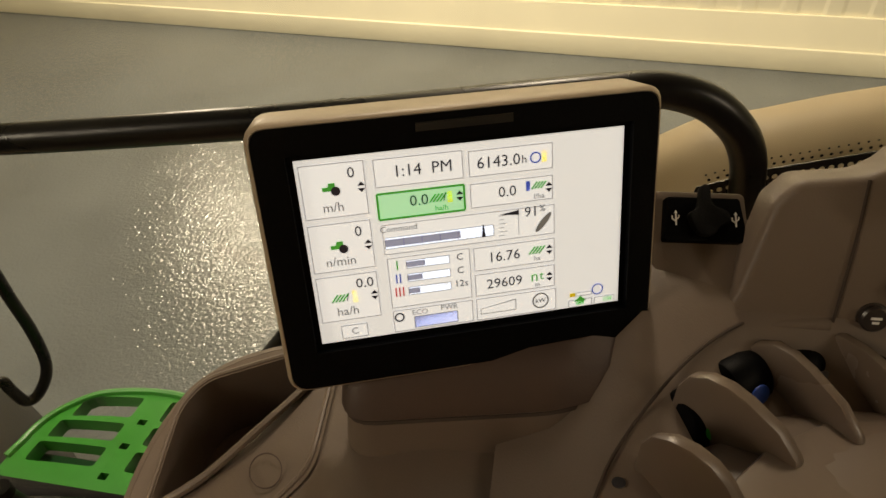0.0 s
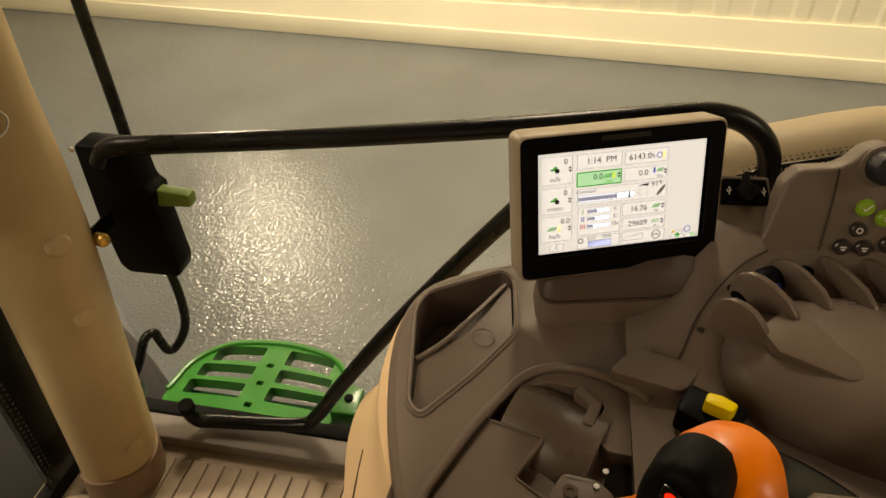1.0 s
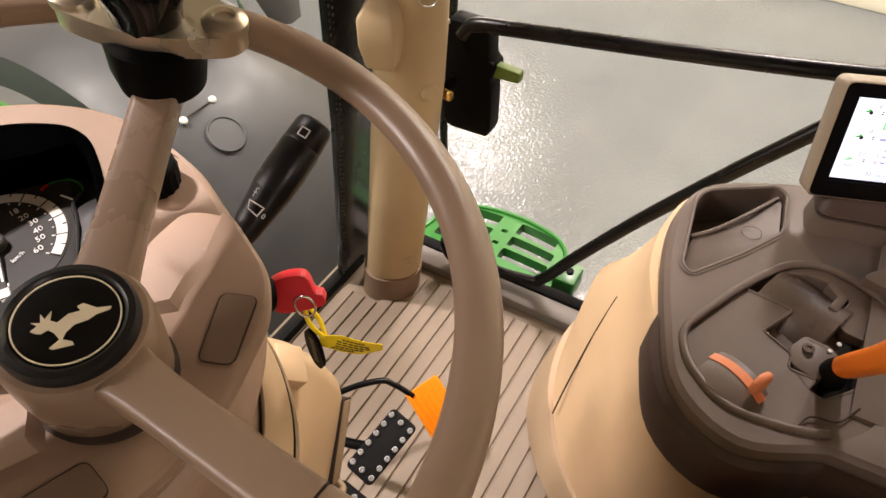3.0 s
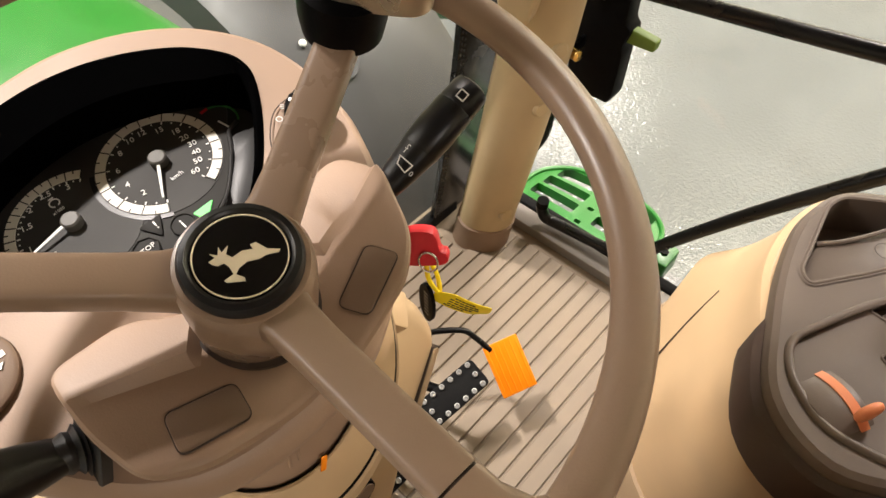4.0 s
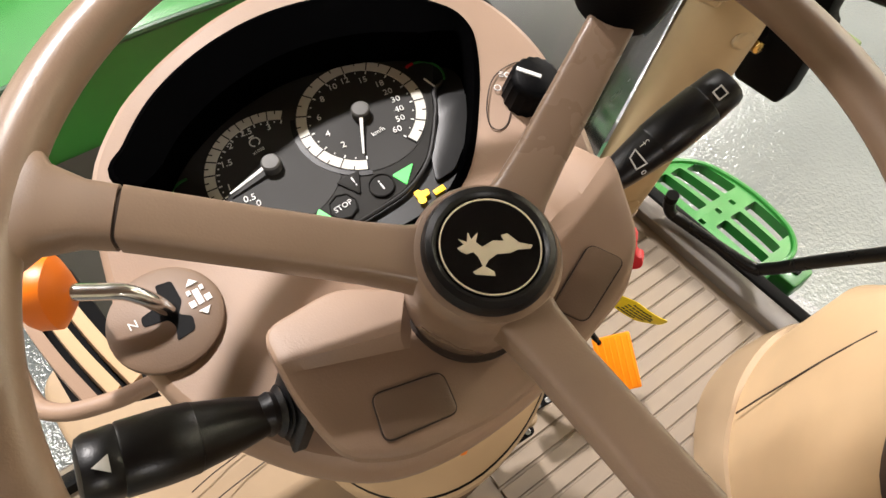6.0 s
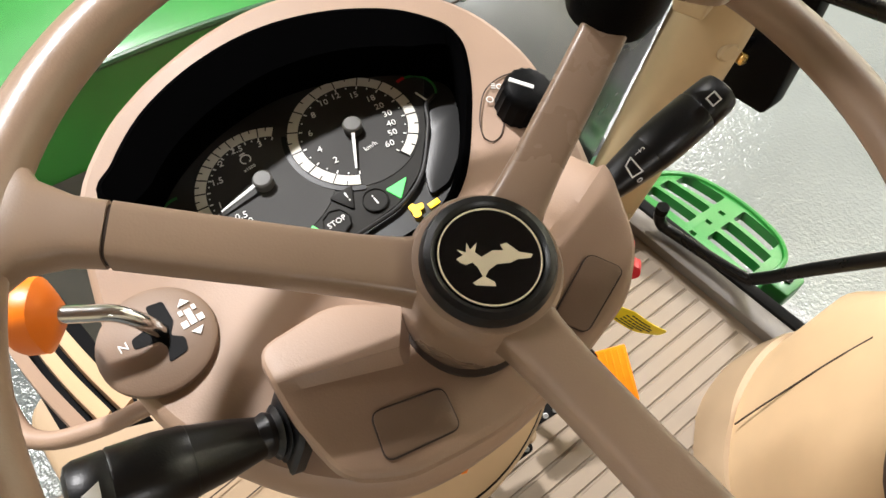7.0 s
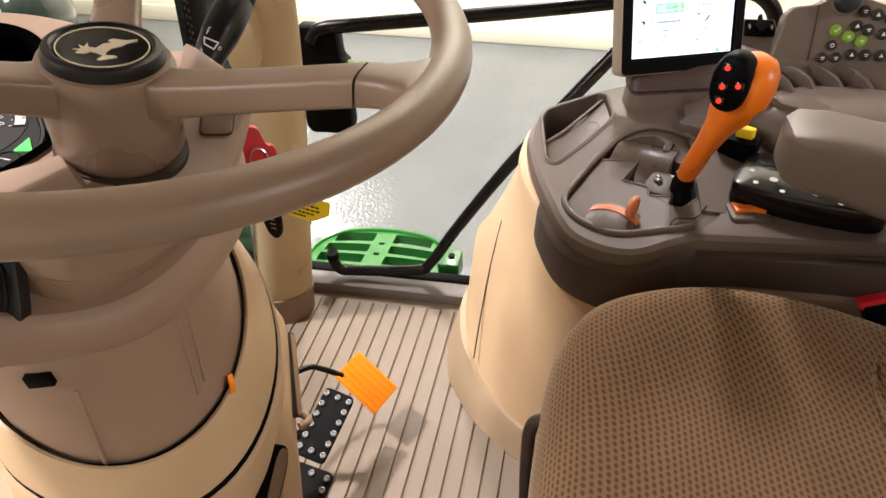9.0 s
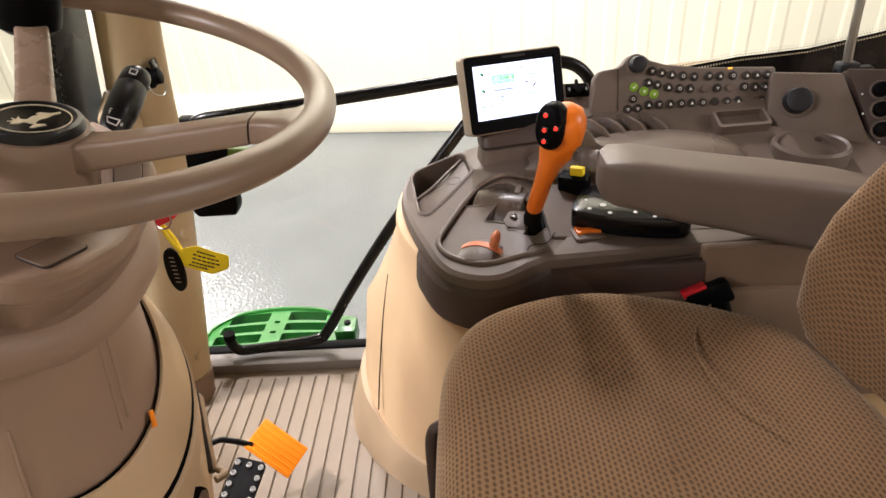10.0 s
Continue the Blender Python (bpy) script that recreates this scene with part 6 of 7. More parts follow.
part("frame", tube([(-0.165, 0.574, 0.806), (-0.195, 0.578, 0.806), (-0.225, 0.592, 0.803), (-0.238, 0.62, 0.798), (-0.243, 0.70, 0.79)], 0.0055, 10), DASH, grille)
part("backing", loft([[(-0.176, 0.58, 0.786), (-0.222, 0.60, 0.782), (-0.222, 0.60, 0.778), (-0.176, 0.58, 0.780)], [(-0.196, 0.72, 0.770), (-0.238, 0.72, 0.768), (-0.238, 0.72, 0.764), (-0.196, 0.72, 0.766)]]), BLACK, grille)
# beige knee cover left of the column, with shallow grooves
knee = thing("knee_cover", (-0.2, 0.7, 0.0), "beige lower cover beside the steering column with shallow grooves", "cover")


def knee_z(x, y):
    return 0.50 + 0.10 * (y - 0.6) + 0.35 * min(0.0, x + 0.22)


# same beige as the column, darkened here to put shade into its colour
part("shell", loft([[(x, y, knee_z(x, y) - dz) for x, y in rounded([(0.0, 0.60 - g), (-0.09, 0.57 - g), (-0.20, 0.575 - g), (-0.32 - g, 0.62), (-0.34 - g, 0.86), (0.0, 0.88)], 0.03)] for dz, g in ((0.0, -0.012), (0.004, -0.004), (0.014, 0.0), (0.20, 0.004), (0.42, 0.0))]), BEIGE_LOW, knee)
for k in range(4):
    y = 0.615 + 0.024 * k
    part("groove", tube([(x, y + 0.10 * (x + 0.2), knee_z(x, y) + 0.0004) for x in (-0.235, -0.21, -0.18, -0.155)], 0.0008, 6, 3), SEAM, knee, "shallow dark groove")

# ---- column ----
column = thing("steering_column", (0.02, 0.62, 0), "brown and beige steering column cover", "steering column")


def column_ring(z, r, follow=1.0, cx=0.010, cy=0.587):
    """A ring that follows the slanted joint between the brown and the beige cover."""
    return [Vector((p.x, p.y, z + follow * (0.60 * (p.x - cx) + 0.46 * min(0.03, p.y - cy)))) for p in oval(Matrix.Translation((cx, cy, 0)), r, r * 1.02, 64, 2.05)]


part("upper_cover", loft([column_ring(0.81, 0.1045, 0), column_ring(0.75, 0.1035, 0.3), column_ring(0.682, 0.1020)]), DASH, column, "brown upper cover")
part("gap", loft([column_ring(z, r) for z, r in ((0.676, 0.1026), (0.688, 0.1040), (0.693, 0.1056))], cap=False), BLACK, column, "dark gap")
part("lower_collar", loft([column_ring(z, r) for z, r in ((0.686, 0.1036), (0.690, 0.1056), (0.6915, 0.1082), (0.688, 0.1110), (0.672, 0.1165), (0.652, 0.1225))], cap=False), BEIGE, column, "beige collar")
part("lower_gap", loft([column_ring(z, r) for z, r in ((0.653, 0.1216), (0.650, 0.1224), (0.646, 0.1232))], cap=False), BLACK, column, "dark gap")
part("lower_cover", loft([column_ring(0.643, 0.1215), column_ring(0.641, 0.1250), column_ring(0.605, 0.1265, 0.9, 0.008, 0.592), column_ring(0.50, 0.123, 0.6, 0.004, 0.622), column_ring(0.34, 0.116, 0.3, -0.004, 0.665), column_ring(0.16, 0.110, 0.1, -0.008, 0.70), column_ring(0.0, 0.108, 0, -0.01, 0.72)]), BEIGE, column, "beige lower cover")
# shoulder of the lower cover beside the barrel, with a hinged flap and a dark opening
part("shoulder", loft([[(x, y, z) for x, y in rounded([(0.030, yf), (0.095, yf + 0.006), (xr - 0.012, yf + 0.042), (xr, yf + 0.068), (xr - 0.02, 0.67), (0.03, 0.69)], 0.014)] for z, xr, yf in ((0.06, 0.100, 0.565), (0.25, 0.125, 0.530), (0.36, 0.158, 0.514), (0.41, 0.194, 0.513), (0.45, 0.211, 0.513), (0.49, 0.213, 0.514), (0.53, 0.203, 0.517), (0.58, 0.182, 0.522), (0.62, 0.154, 0.534), (0.637, 0.132, 0.552), (0.642, 0.10, 0.575))]), BEIGE, column, "beige shoulder of the cover", angle=50)
FLN = Vector((0.38, -0.92, 0.05))
FLM = frame_of((0.163, 0.5425, 0.430), (0.079, 0.030, 0.062), FLN.cross(Vector((0.079, 0.030, 0.062))))
for nm, gw, top, m_ in (("flap_gap", 0.0022, 0.0036, SEAM), ("flap", 0.0, 0.0048, BEIGE_LOW)):
    part(nm, prism(rounded([(-0.052 - gw, -0.012 - gw), (0.050 + gw, -0.014 - gw), (0.050 + gw, 0.013 + gw), (-0.052 - gw, 0.011 + gw)], 0.006), -0.02, top, 0.0012 if gw == 0 else 0), m_, column, "beige hinged flap" if gw == 0 else "dark gap", m=FLM)
part("flap_tab", tube([FLM @ Vector(p) for p in ((-0.050, -0.006, 0.004), (-0.056, -0.004, 0.012), (-0.062, 0.004, 0.013), (-0.066, 0.010, 0.004))], 0.005, 10), BEIGE_LOW, column)
LPM = frame_of((0.152, 0.5635, 0.6005), (0.62, 0.70, 0.12), Vector((0.50, -0.52, 0.69)).cross(Vector((0.62, 0.70, 0.12))))
part("lid_panel", prism(rounded([(-0.022, -0.017), (0.022, -0.017), (0.022, 0.017), (-0.022, 0.017)], 0.005), -0.03, 0.004, 0.0015), BEIGE, column, "small square lid", m=LPM)
OP = frame_of((-0.008, 0.487, 0.470), (0.86, 0.0, 0.50), Vector((-0.05, -0.95, 0.28)).cross(Vector((0.86, 0.0, 0.50))))
part("opening", loft([oval(OP @ Matrix.Translation((0, 0, z)), 0.040, 0.017, 28, 3) for z in (-0.03, 0.0045)]), BLACK, column, "dark opening")
part("opening_flap", loft([oval(OP @ Matrix.Translation((0.004, -0.005, z)), 0.033, 0.009, 24, 3) for z in (-0.02, 0.0055)]), DASH_SHADE, column, "brown inner flap")


def barrel(a, z, r=0.1034):
    """A point on the upper cover, a degrees round from the driver's side."""
    return Vector((0.010 + r * math.sin(radians(a)), 0.587 - r * 1.02 * math.cos(radians(a)), z))


for a, zt, zl in ((-17, 0.76, 0.645), (-12, 0.76, 0.652), (-64, 0.70, 0.605)):
    part("rib", tube([barrel(a, zt), barrel(a - 4, (zt + zl) / 2), barrel(a - 8, zl)], 0.0016, 8), DASH, column, "moulded rib")
part("latch_hole", box(0.018, 0.008, 0.011, 0.001), BLACK, column, "dark latch opening", m=Matrix.Translation((-0.0895, 0.556, 0.717)) @ Matrix.Rotation(radians(-72), 4, "Z"))
part("sticker", box(0.0055, 0.0014, 0.016, 0.0004), ORANGE_PAD, column, "orange sticker", m=Matrix.Translation((-0.012, 0.4772, 0.634)) @ Matrix.Rotation(radians(-12), 4, "Z") @ Matrix.Rotation(radians(24), 4, "Y") @ Matrix.Rotation(radians(-16), 4, "X"))

# ---- pedals
STUD = mat("steel_stud", (0.30, 0.30, 0.29), 0.45, metal=0.6, bump=0.0)
def studded(name, corners, rows, cols, label):
    P = [Vector(c) for c in corners]
    o = sum(P, Vector()) / 4
    m = frame_of(o, P[1] - P[0], P[0] - P[3])
    w, h = (P[1] - P[0]).length, (P[0] - P[3]).length
    ped = thing(name, tuple(o - Vector((0, 0, 0.02))), label, "pedal", group="black pedals")
    part("pad", prism(rounded([(-w / 2, -h / 2), (w / 2, -h / 2), (w / 2, h / 2), (-w / 2, h / 2)], 0.010), -0.012, 0.0, 0.003), RUBBER, ped, m=m)
    for i in range(rows):
        for j in range(cols):
            if 0 < j < cols - 1 and 0 < i < rows - 1:
                continue
            u, v = (j / (cols - 1) - 0.5) * w * 0.76, (i / (rows - 1) - 0.5) * h * 0.80
            part("stud", lathe([(0.0050, 0), (0.0050, 0.0035), (0.0036, 0.0042), (0.0024, 0.0026), (0, 0.0026)], 12), STUD, ped, m=m @ Matrix.Translation((u, v, 0)))
    part("arm", tube([o + Vector((0.0, 0.01, -0.012)), o + Vector((-0.01, 0.05, -0.03)), o + Vector((-0.02, 0.12, -0.05))], 0.009, 10), BLACK, ped)
    return ped


studded("brake_pedal", [(0.335, 0.620, 0.188), (0.330, 0.568, 0.172), (0.212, 0.556, 0.140), (0.217, 0.622, 0.156)], 6, 3, "black rubber brake pedal with steel studs")
studded("brake_pedal", [(0.192, 0.622, 0.180), (0.188, 0.556, 0.164), (0.080, 0.548, 0.134), (0.082, 0.606, 0.150)], 6, 3, "black rubber brake pedal with steel studs")
accel = thing("accelerator_pedal", (0.40, 0.57, 0.0), "orange ribbed accelerator pedal on a bent rod", "pedal")
PA, PB, PC, PD = (Vector(p) for p in ((0.370, 0.611, 0.166), (0.430, 0.583, 0.175), (0.411, 0.509, 0.112), (0.346, 0.530, 0.107)))
AM = frame_of((PA + PB + PC + PD) / 4, PB - PA, PA - PD)
aw, ah = 0.067, 0.100
part("pad", prism(rounded([(-aw / 2, -ah / 2), (aw / 2, -ah / 2), (aw / 2, ah / 2), (-aw / 2, ah / 2)], 0.003), -0.005, 0.0, 0.001), ORANGE_PAD, accel, "orange pad", m=AM)
for k in range(6):
    part("ridge", box(0.003, ah * 0.94, 0.0016, 0.0006, at=(-aw / 2 + aw * (k + 0.5) / 6, 0, 0.0006)), ORANGE_PAD, accel, m=AM)
part("rod", tube([(0.24, 0.72, 0.205), (0.31, 0.695, 0.20), (0.362, 0.655, 0.192), (0.374, 0.632, 0.180), (0.382, 0.600, 0.158)], 0.0055, 10), BLACK_PAINT, accel, "bent black rod")

# ---- key with tag ----
key = thing("ignition_key", (0.141, 0.50, 0.70), "red ignition key with a yellow paper tag and a dark fob", "key")
KF = frame_of((0.142, 0.500, 0.768), (0.55, -0.75, 0.1), (0.1, 0.2, 0.95)) @ Matrix.Scale(0.86, 4)
part("lock", lathe([(0.015, -0.040), (0.015, 0.0), (0.012, 0.004), (0.0, 0.004)], 24, axis_frame((0.125, 0.512, 0.776), (0.75, -0.5, -0.3))), BLACK, key, "black ignition lock")
part("head", prism(smooth_loop([(-0.022, -0.016), (-0.024, 0.012), (-0.008, 0.022), (0.014, 0.020), (0.018, 0.0), (0.024, -0.004), (0.024, -0.014), (0.012, -0.018)], 4), -0.006, 0.006, 0.003), RED, key, "red key head", m=KF)
part("ring", loft([[Vector((0.006 + (0.009 + 0.0012 * math.cos(bb)) * math.cos(a), -0.012 + (0.012 + 0.0012 * math.cos(bb)) * math.sin(a), 0.008 + 0.0012 * math.sin(bb))) for bb in np.linspace(0, 2 * math.pi, 8, endpoint=False)] for a in np.linspace(0, 2 * math.pi, 25)], cap=False), CHROME, key, "steel ring", m=KF)
FB = frame_of((0.137, 0.493, 0.700), (0.2, 0.98, 0), (0.03, -0.03, 1))
fob = part("fob", loft([oval(FB @ Matrix.Translation((0, 0, z)), 0.0105, 0.026, 28, 2.2) for z in (-0.0018, 0.0018)]), BLACK, key, "dark oval fob")
for k in range(7):
    part("writing", box(0.006, 0.0011, 0.0004, at=(-0.001, 0.016 - 0.005 * k, -0.002)), STUD, fob, "unreadable grey writing", m=FB)
part("tag_strap", tube([(0.143, 0.497, 0.754), (0.137, 0.490, 0.742), (0.139, 0.486, 0.728), (0.143, 0.483, 0.719), (0.147, 0.489, 0.734), (0.145, 0.496, 0.752)], 0.0021, 8), YELLOW, key, "yellow tag strap")
TA = Vector((0.54, -0.51, -0.66)).normalized()
TG = frame_of((0.159, 0.4695, 0.6985), TA, (0.26, -0.63, 0.72))
LEAF = rounded([(-0.032, -0.004), (-0.024, -0.013), (0.020, -0.0145), (0.0355, -0.004), (0.024, 0.0125), (-0.020, 0.0140), (-0.032, 0.005)], 0.004, 3)


def curl(x):
    """The paper tag bends a little along its length."""
    return 0.0035 * math.sin((x + 0.034) / 0.07 * math.pi) - 0.05 * x


bm = loft([[(x, y, z) for x, y in LEAF] for z in (-0.0003, 0.0003)])
for x in np.linspace(-0.026, 0.028, 8):
    bmesh.ops.bisect_plane(bm, geom=bm.verts[:] + bm.edges[:] + bm.faces[:], plane_co=(x, 0, 0), plane_no=(1, 0, 0))
for v in bm.verts:
    v.co.z += curl(v.co.x)
tag = part("tag", bm, YELLOW, key, "yellow paper tag", m=TG)
for cx, cy, w in ((-0.004, 0.008, 0.024), (-0.001, 0.0035, 0.034), (0.002, -0.001, 0.036), (0.001, -0.0055, 0.030), (-0.003, -0.0095, 0.024)):
    bm = bmesh.new()
    for k in range(6):
        x0 = cx - w / 2 + w * k / 6
        bmesh.ops.create_cube(bm, size=1, matrix=Matrix.Translation((x0 + w / 14, cy, curl(x0) + 0.0005)) @ Matrix.Diagonal((w / 8, 0.0016, 0.0004, 1)))
        bmesh.ops.create_cube(bm, size=1, matrix=Matrix.Translation((x0 + w / 14, cy, curl(x0) - 0.0005)) @ Matrix.Diagonal((w / 8, 0.0016, 0.0004, 1)))
    part("writing", bm, INK, tag, "unreadable writing", m=TG)


# ---- bars, latch and fittings on the side window ----
bar = thing("grab_bar", (0.80, 0.7, 0.65), "black painted grab bar along the side window", "grab bar")
part("tube", tube([(0.800, 0.735, 0.620), (0.801, 0.722, 0.637), (0.803, 0.700, 0.645), (0.808, 0.65, 0.648), (0.83, 0.40, 0.663), (0.851, 0.19, 0.678), (0.868, 0.02, 0.694), (0.874, -0.035, 0.694), (0.878, -0.075, 0.675), (0.881, -0.100, 0.635), (0.883, -0.108, 0.56)], 0.0130), BLACK_PAINT, bar)
part("end_ring", tube([(0.8835, -0.108, 0.575), (0.8835, -0.108, 0.556)], 0.017, 16, 0), RUBBER, bar, "rubber end ring")
stay = thing("window_stay", (0.80, 0.7, 0.05), "bent black tube stay across the side window", "stay")
part("tube", tube([(0.784, 0.778, 0.098), (0.785, 0.778, 0.078), (0.788, 0.768, 0.054), (0.798, 0.74, 0.043), (0.811, 0.58, 0.052), (0.817, 0.540, 0.078), (0.822, 0.476, 0.178), (0.832, 0.377, 0.32), (0.843, 0.274, 0.454), (0.852, 0.18, 0.57), (0.862, 0.08, 0.69)], 0.0133), BLACK_PAINT, stay)
part("end", tube([(0.7835, 0.777, 0.108), (0.784, 0.778, 0.090)], 0.0142, 14, 0), RUBBER, stay, "rubber end sleeve")
latch = thing("window_latch", (0.81, 0.72, 0.41), "black window latch box with an olive green handle", "window latch")
YZ = Matrix(((0, 0, 1, 0.812), (1, 0, 0, 0), (0, 1, 0, 0), (0, 0, 0, 1)))
part("housing", prism(rounded([(0.680, 0.645), (0.680, 0.588), (0.668, 0.578), (0.674, 0.560), (0.678, 0.545), (0.674, 0.530), (0.676, 0.445), (0.684, 0.425), (0.768, 0.425), (0.778, 0.440), (0.776, 0.520), (0.760, 0.648)], 0.007), -0.018, 0.022, 0.006), BLACK, latch, m=YZ)
part("handle", prism(rounded([(0.69, 0.550), (0.626, 0.553), (0.624, 0.573), (0.69, 0.580)], 0.005), -0.008, 0.010, 0.004), OLIVE, latch, "olive green handle", m=YZ)
part("lock", lathe([(0.010, -0.01), (0.010, 0.014), (0.007, 0.016), (0, 0.016)], 20, axis_frame((0.748, 0.742, 0.532), (-0.3, -0.95, 0.1))), BRASS, latch, "brass lock cylinder")
part("lock_bracket", box(0.05, 0.008, 0.02, 0.002, at=(0.765, 0.748, 0.535)), BLACK, latch)
part("screw", lathe([(0.004, 0), (0.004, 0.001), (0, 0.0015)], 12, axis_frame((0.784, 0.752, 0.648), (-1, 0, 0))), STEEL, latch)
rail = thing("outer_handrail", (1.05, 0.95, 0.0), "bent dark steel handrail outside the side window", "handrail")
part("tube", tube([(1.03, 0.83, 1.35), (1.045, 0.875, 0.9), (1.05, 0.89, 0.736), (1.056, 0.911, 0.513), (1.077, 0.960, 0.2), (1.079, 0.967, 0.08), (1.069, 0.975, -0.005), (1.041, 0.993, -0.05), (1.020, 1.007, -0.052), (1.013, 1.011, -0.012), (1.010, 1.013, 0.018), (0.990, 1.027, 0.014), (0.965, 1.043, -0.035), (0.93, 1.06, -0.08)], 0.0105, 12), BLACK_PAINT, rail)
part("foot", box(0.07, 0.05, 0.05, 0.008, at=(0.915, 1.065, -0.10)), GREEN_DARK, rail, "dark green mounting foot")
# plugged socket on the pillar
sock = thing("pillar_socket", (0.66, 0.70, 0.765), "black plug socket with a loop on the pillar", "socket")
SKM = axis_frame((0.655, 0.722, 0.770), (0.15, -0.95, 0.15))
part("body", lathe([(0.018, -0.01), (0.018, 0.012), (0.014, 0.016), (0.014, 0.028), (0.010, 0.030), (0, 0.030)], 24, SKM), BLACK, sock)
part("flap", box(0.030, 0.022, 0.006, 0.002, at=(0.012, 0.016, 0.022)), BLACK_GLOSS, sock, m=SKM)
part("loop", tube([SKM @ Vector(p) for p in ((0.012, 0, 0.015), (0.02, -0.022, 0.022), (0.002, -0.034, 0.018), (-0.020, -0.022, 0.010), (-0.016, 0.0, 0.008))], 0.0012, 8), STEEL, sock, "thin wire loop")
# black dotted border of the side glass
border = part("border", prism([(0.895, 0.50), (0.910, 0.612), (0.960, 0.630), (1.06, 0.653), (1.25, 0.672), (1.40, 0.677), (1.70, 0.72), (1.70, 0.50)], 0.0034, 0.0044, 0), FRIT, side, "black printed glass border", m=GM)
DOTS = mat("clear_dots", rgb(206, 196, 170), 0.5, bump=0)
for row, (off, r) in enumerate(((-0.0075, 0.0021), (0.004, 0.0013), (0.0095, 0.0009))):
    bm = bmesh.new()
    for k in range(105):
        u = 0.915 + k * 0.0062 + (0.0031 if row % 2 else 0)
        v = np.interp(u, (0.910, 0.960, 1.06, 1.25, 1.40, 1.70), (0.612, 0.630, 0.653, 0.672, 0.677, 0.72)) + off
        bmesh.ops.create_circle(bm, cap_ends=True, segments=8, radius=r, matrix=Matrix.Translation((u, v, 0.0048 if row == 0 else 0.0040)))
    tagged(part("border_dots", bm, DOTS if row == 0 else FRIT, side, "row of small dots", m=GM), kind="stuff")
# front pillar glass seal and windscreen edge
bm = loft([[(x0, y, z), (x1, y, z), (x1, y + 0.012, z), (x0, y + 0.012, z)] for z, x0, x1, y in ((0.0, 0.625, 0.74, 0.982), (0.25, 0.622, 0.74, 0.936), (0.5, 0.615, 0.74, 0.89), (0.75, 0.598, 0.73, 0.846), (1.0, 0.59, 0.72, 0.80), (1.55, 0.57, 0.70, 0.70))])
part("border", bm, FRIT, pillar, "black windscreen border")
bm = bmesh.new()
for row in range(2):
    for k in range(90):
        z = 0.03 + k * 0.0125 + (0.006 if row % 2 else 0)
        x0 = np.interp(z, (0, 0.25, 0.5, 0.75, 1.0, 1.55), (0.625, 0.622, 0.615, 0.598, 0.59, 0.57))
        y = np.interp(z, (0, 0.25, 0.5, 0.75, 1.0, 1.55), (0.982, 0.936, 0.89, 0.846, 0.80, 0.70))
        bmesh.ops.create_circle(bm, cap_ends=True, segments=8, radius=0.0032 - 0.0005 * row, matrix=Matrix.Translation((x0 + 0.006 + row * 0.0085, y - 0.001, z)) @ Matrix.Rotation(radians(80), 4, "X"))
tagged(part("border_dots", bm, mat("border_dot_grey", rgb(46, 46, 43), 0.5, bump=0), pillar, "rows of small clear dots"), kind="stuff")
screen_front = thing("windscreen", (0, 1.0, 0), "clear windscreen between the front pillars", "windscreen", kind="structure")
wp = part("pane", loft([[(-0.70, 0.985, 0.0), (0.70, 0.985, 0.0), (0.70, 0.99, 0.0), (-0.70, 0.99, 0.0)], [(-0.66, 0.70, 1.55), (0.66, 0.70, 1.55), (0.66, 0.705, 1.55), (-0.66, 0.705, 1.55)]]), GLASS, screen_front)
wp.visible_shadow = False
part("lower_border", box(1.42, 0.03, 0.05, 0.006, at=(0, 0.99, 0.0)), RUBBER, screen_front, "black lower seal")


# ---- outside the cab ----
step = thing("access_step", (0.95, 0.7, -0.05), "green cast metal step with curved slots outside the cab", "step")
SO = smooth_loop([(x, y + 0.03) for x, y in [(0.845, 0.872), (0.842, 0.70), (0.845, 0.532), (0.92, 0.517), (0.99, 0.525), (1.035, 0.570), (1.055, 0.64), (1.060, 0.70), (1.053, 0.767), (1.033, 0.826), (0.98, 0.872), (0.92, 0.883)]], 5)


def arc_slot(x0, x1, y0, y1, bow):
    """A slot between two bowed lines, from y0 to y1."""
    n = 8
    near = [(x0 - bow * ((y - 0.73) / 0.2) ** 2, y) for y in np.linspace(y0, y1, n)]
    far = [(x1 - bow * ((y - 0.73) / 0.2) ** 2, y) for y in np.linspace(y1, y0, n)]
    return rounded(near + far, 0.006, 2)


slots = []
for x0, x1, bow, y0, y1 in ((0.893, 0.932, 0.010, 0.575, 0.885), (0.946, 0.984, 0.018, 0.578, 0.880), (0.998, 1.044, 0.030, 0.590, 0.868)):
    slots += [(arc_slot(x0, x1, y0, 0.702, bow), 0.030), (arc_slot(x0, x1, 0.758, y1, bow), 0.030)]
for x in (0.880, 0.939, 0.991):
    slots.append((rounded([(x - 0.006, 0.722), (x + 0.006, 0.722), (x + 0.006, 0.738), (x - 0.006, 0.738)], 0.002, 2), 0.030))
part("plate", sheet(SO, slots, 0.030, lambda x, y: -0.012 - 0.10 * max(0, x - 0.90), floor=False), GREEN, step)
part("rim", tube([(x, y, -0.010 - 0.10 * max(0, x - 0.90)) for x, y in SO[10:58]], 0.0065, 8, 0), GREEN, step)
part("bracket", box(0.10, 0.36, 0.03, 0.006, at=(0.875, 0.73, -0.065)), GREEN_DARK, step, "dark green bracket")
part("lug", prism(rounded([(0.86, 0.485), (0.925, 0.485), (0.935, 0.53), (0.86, 0.54)], 0.008), -0.02, 0.035, 0.004), GREEN, step)
part("bolt", lathe([(0.009, 0), (0.009, 0.006), (0, 0.007)], 6, Matrix.Translation((0.895, 0.508, 0.035))), BLACK, step)

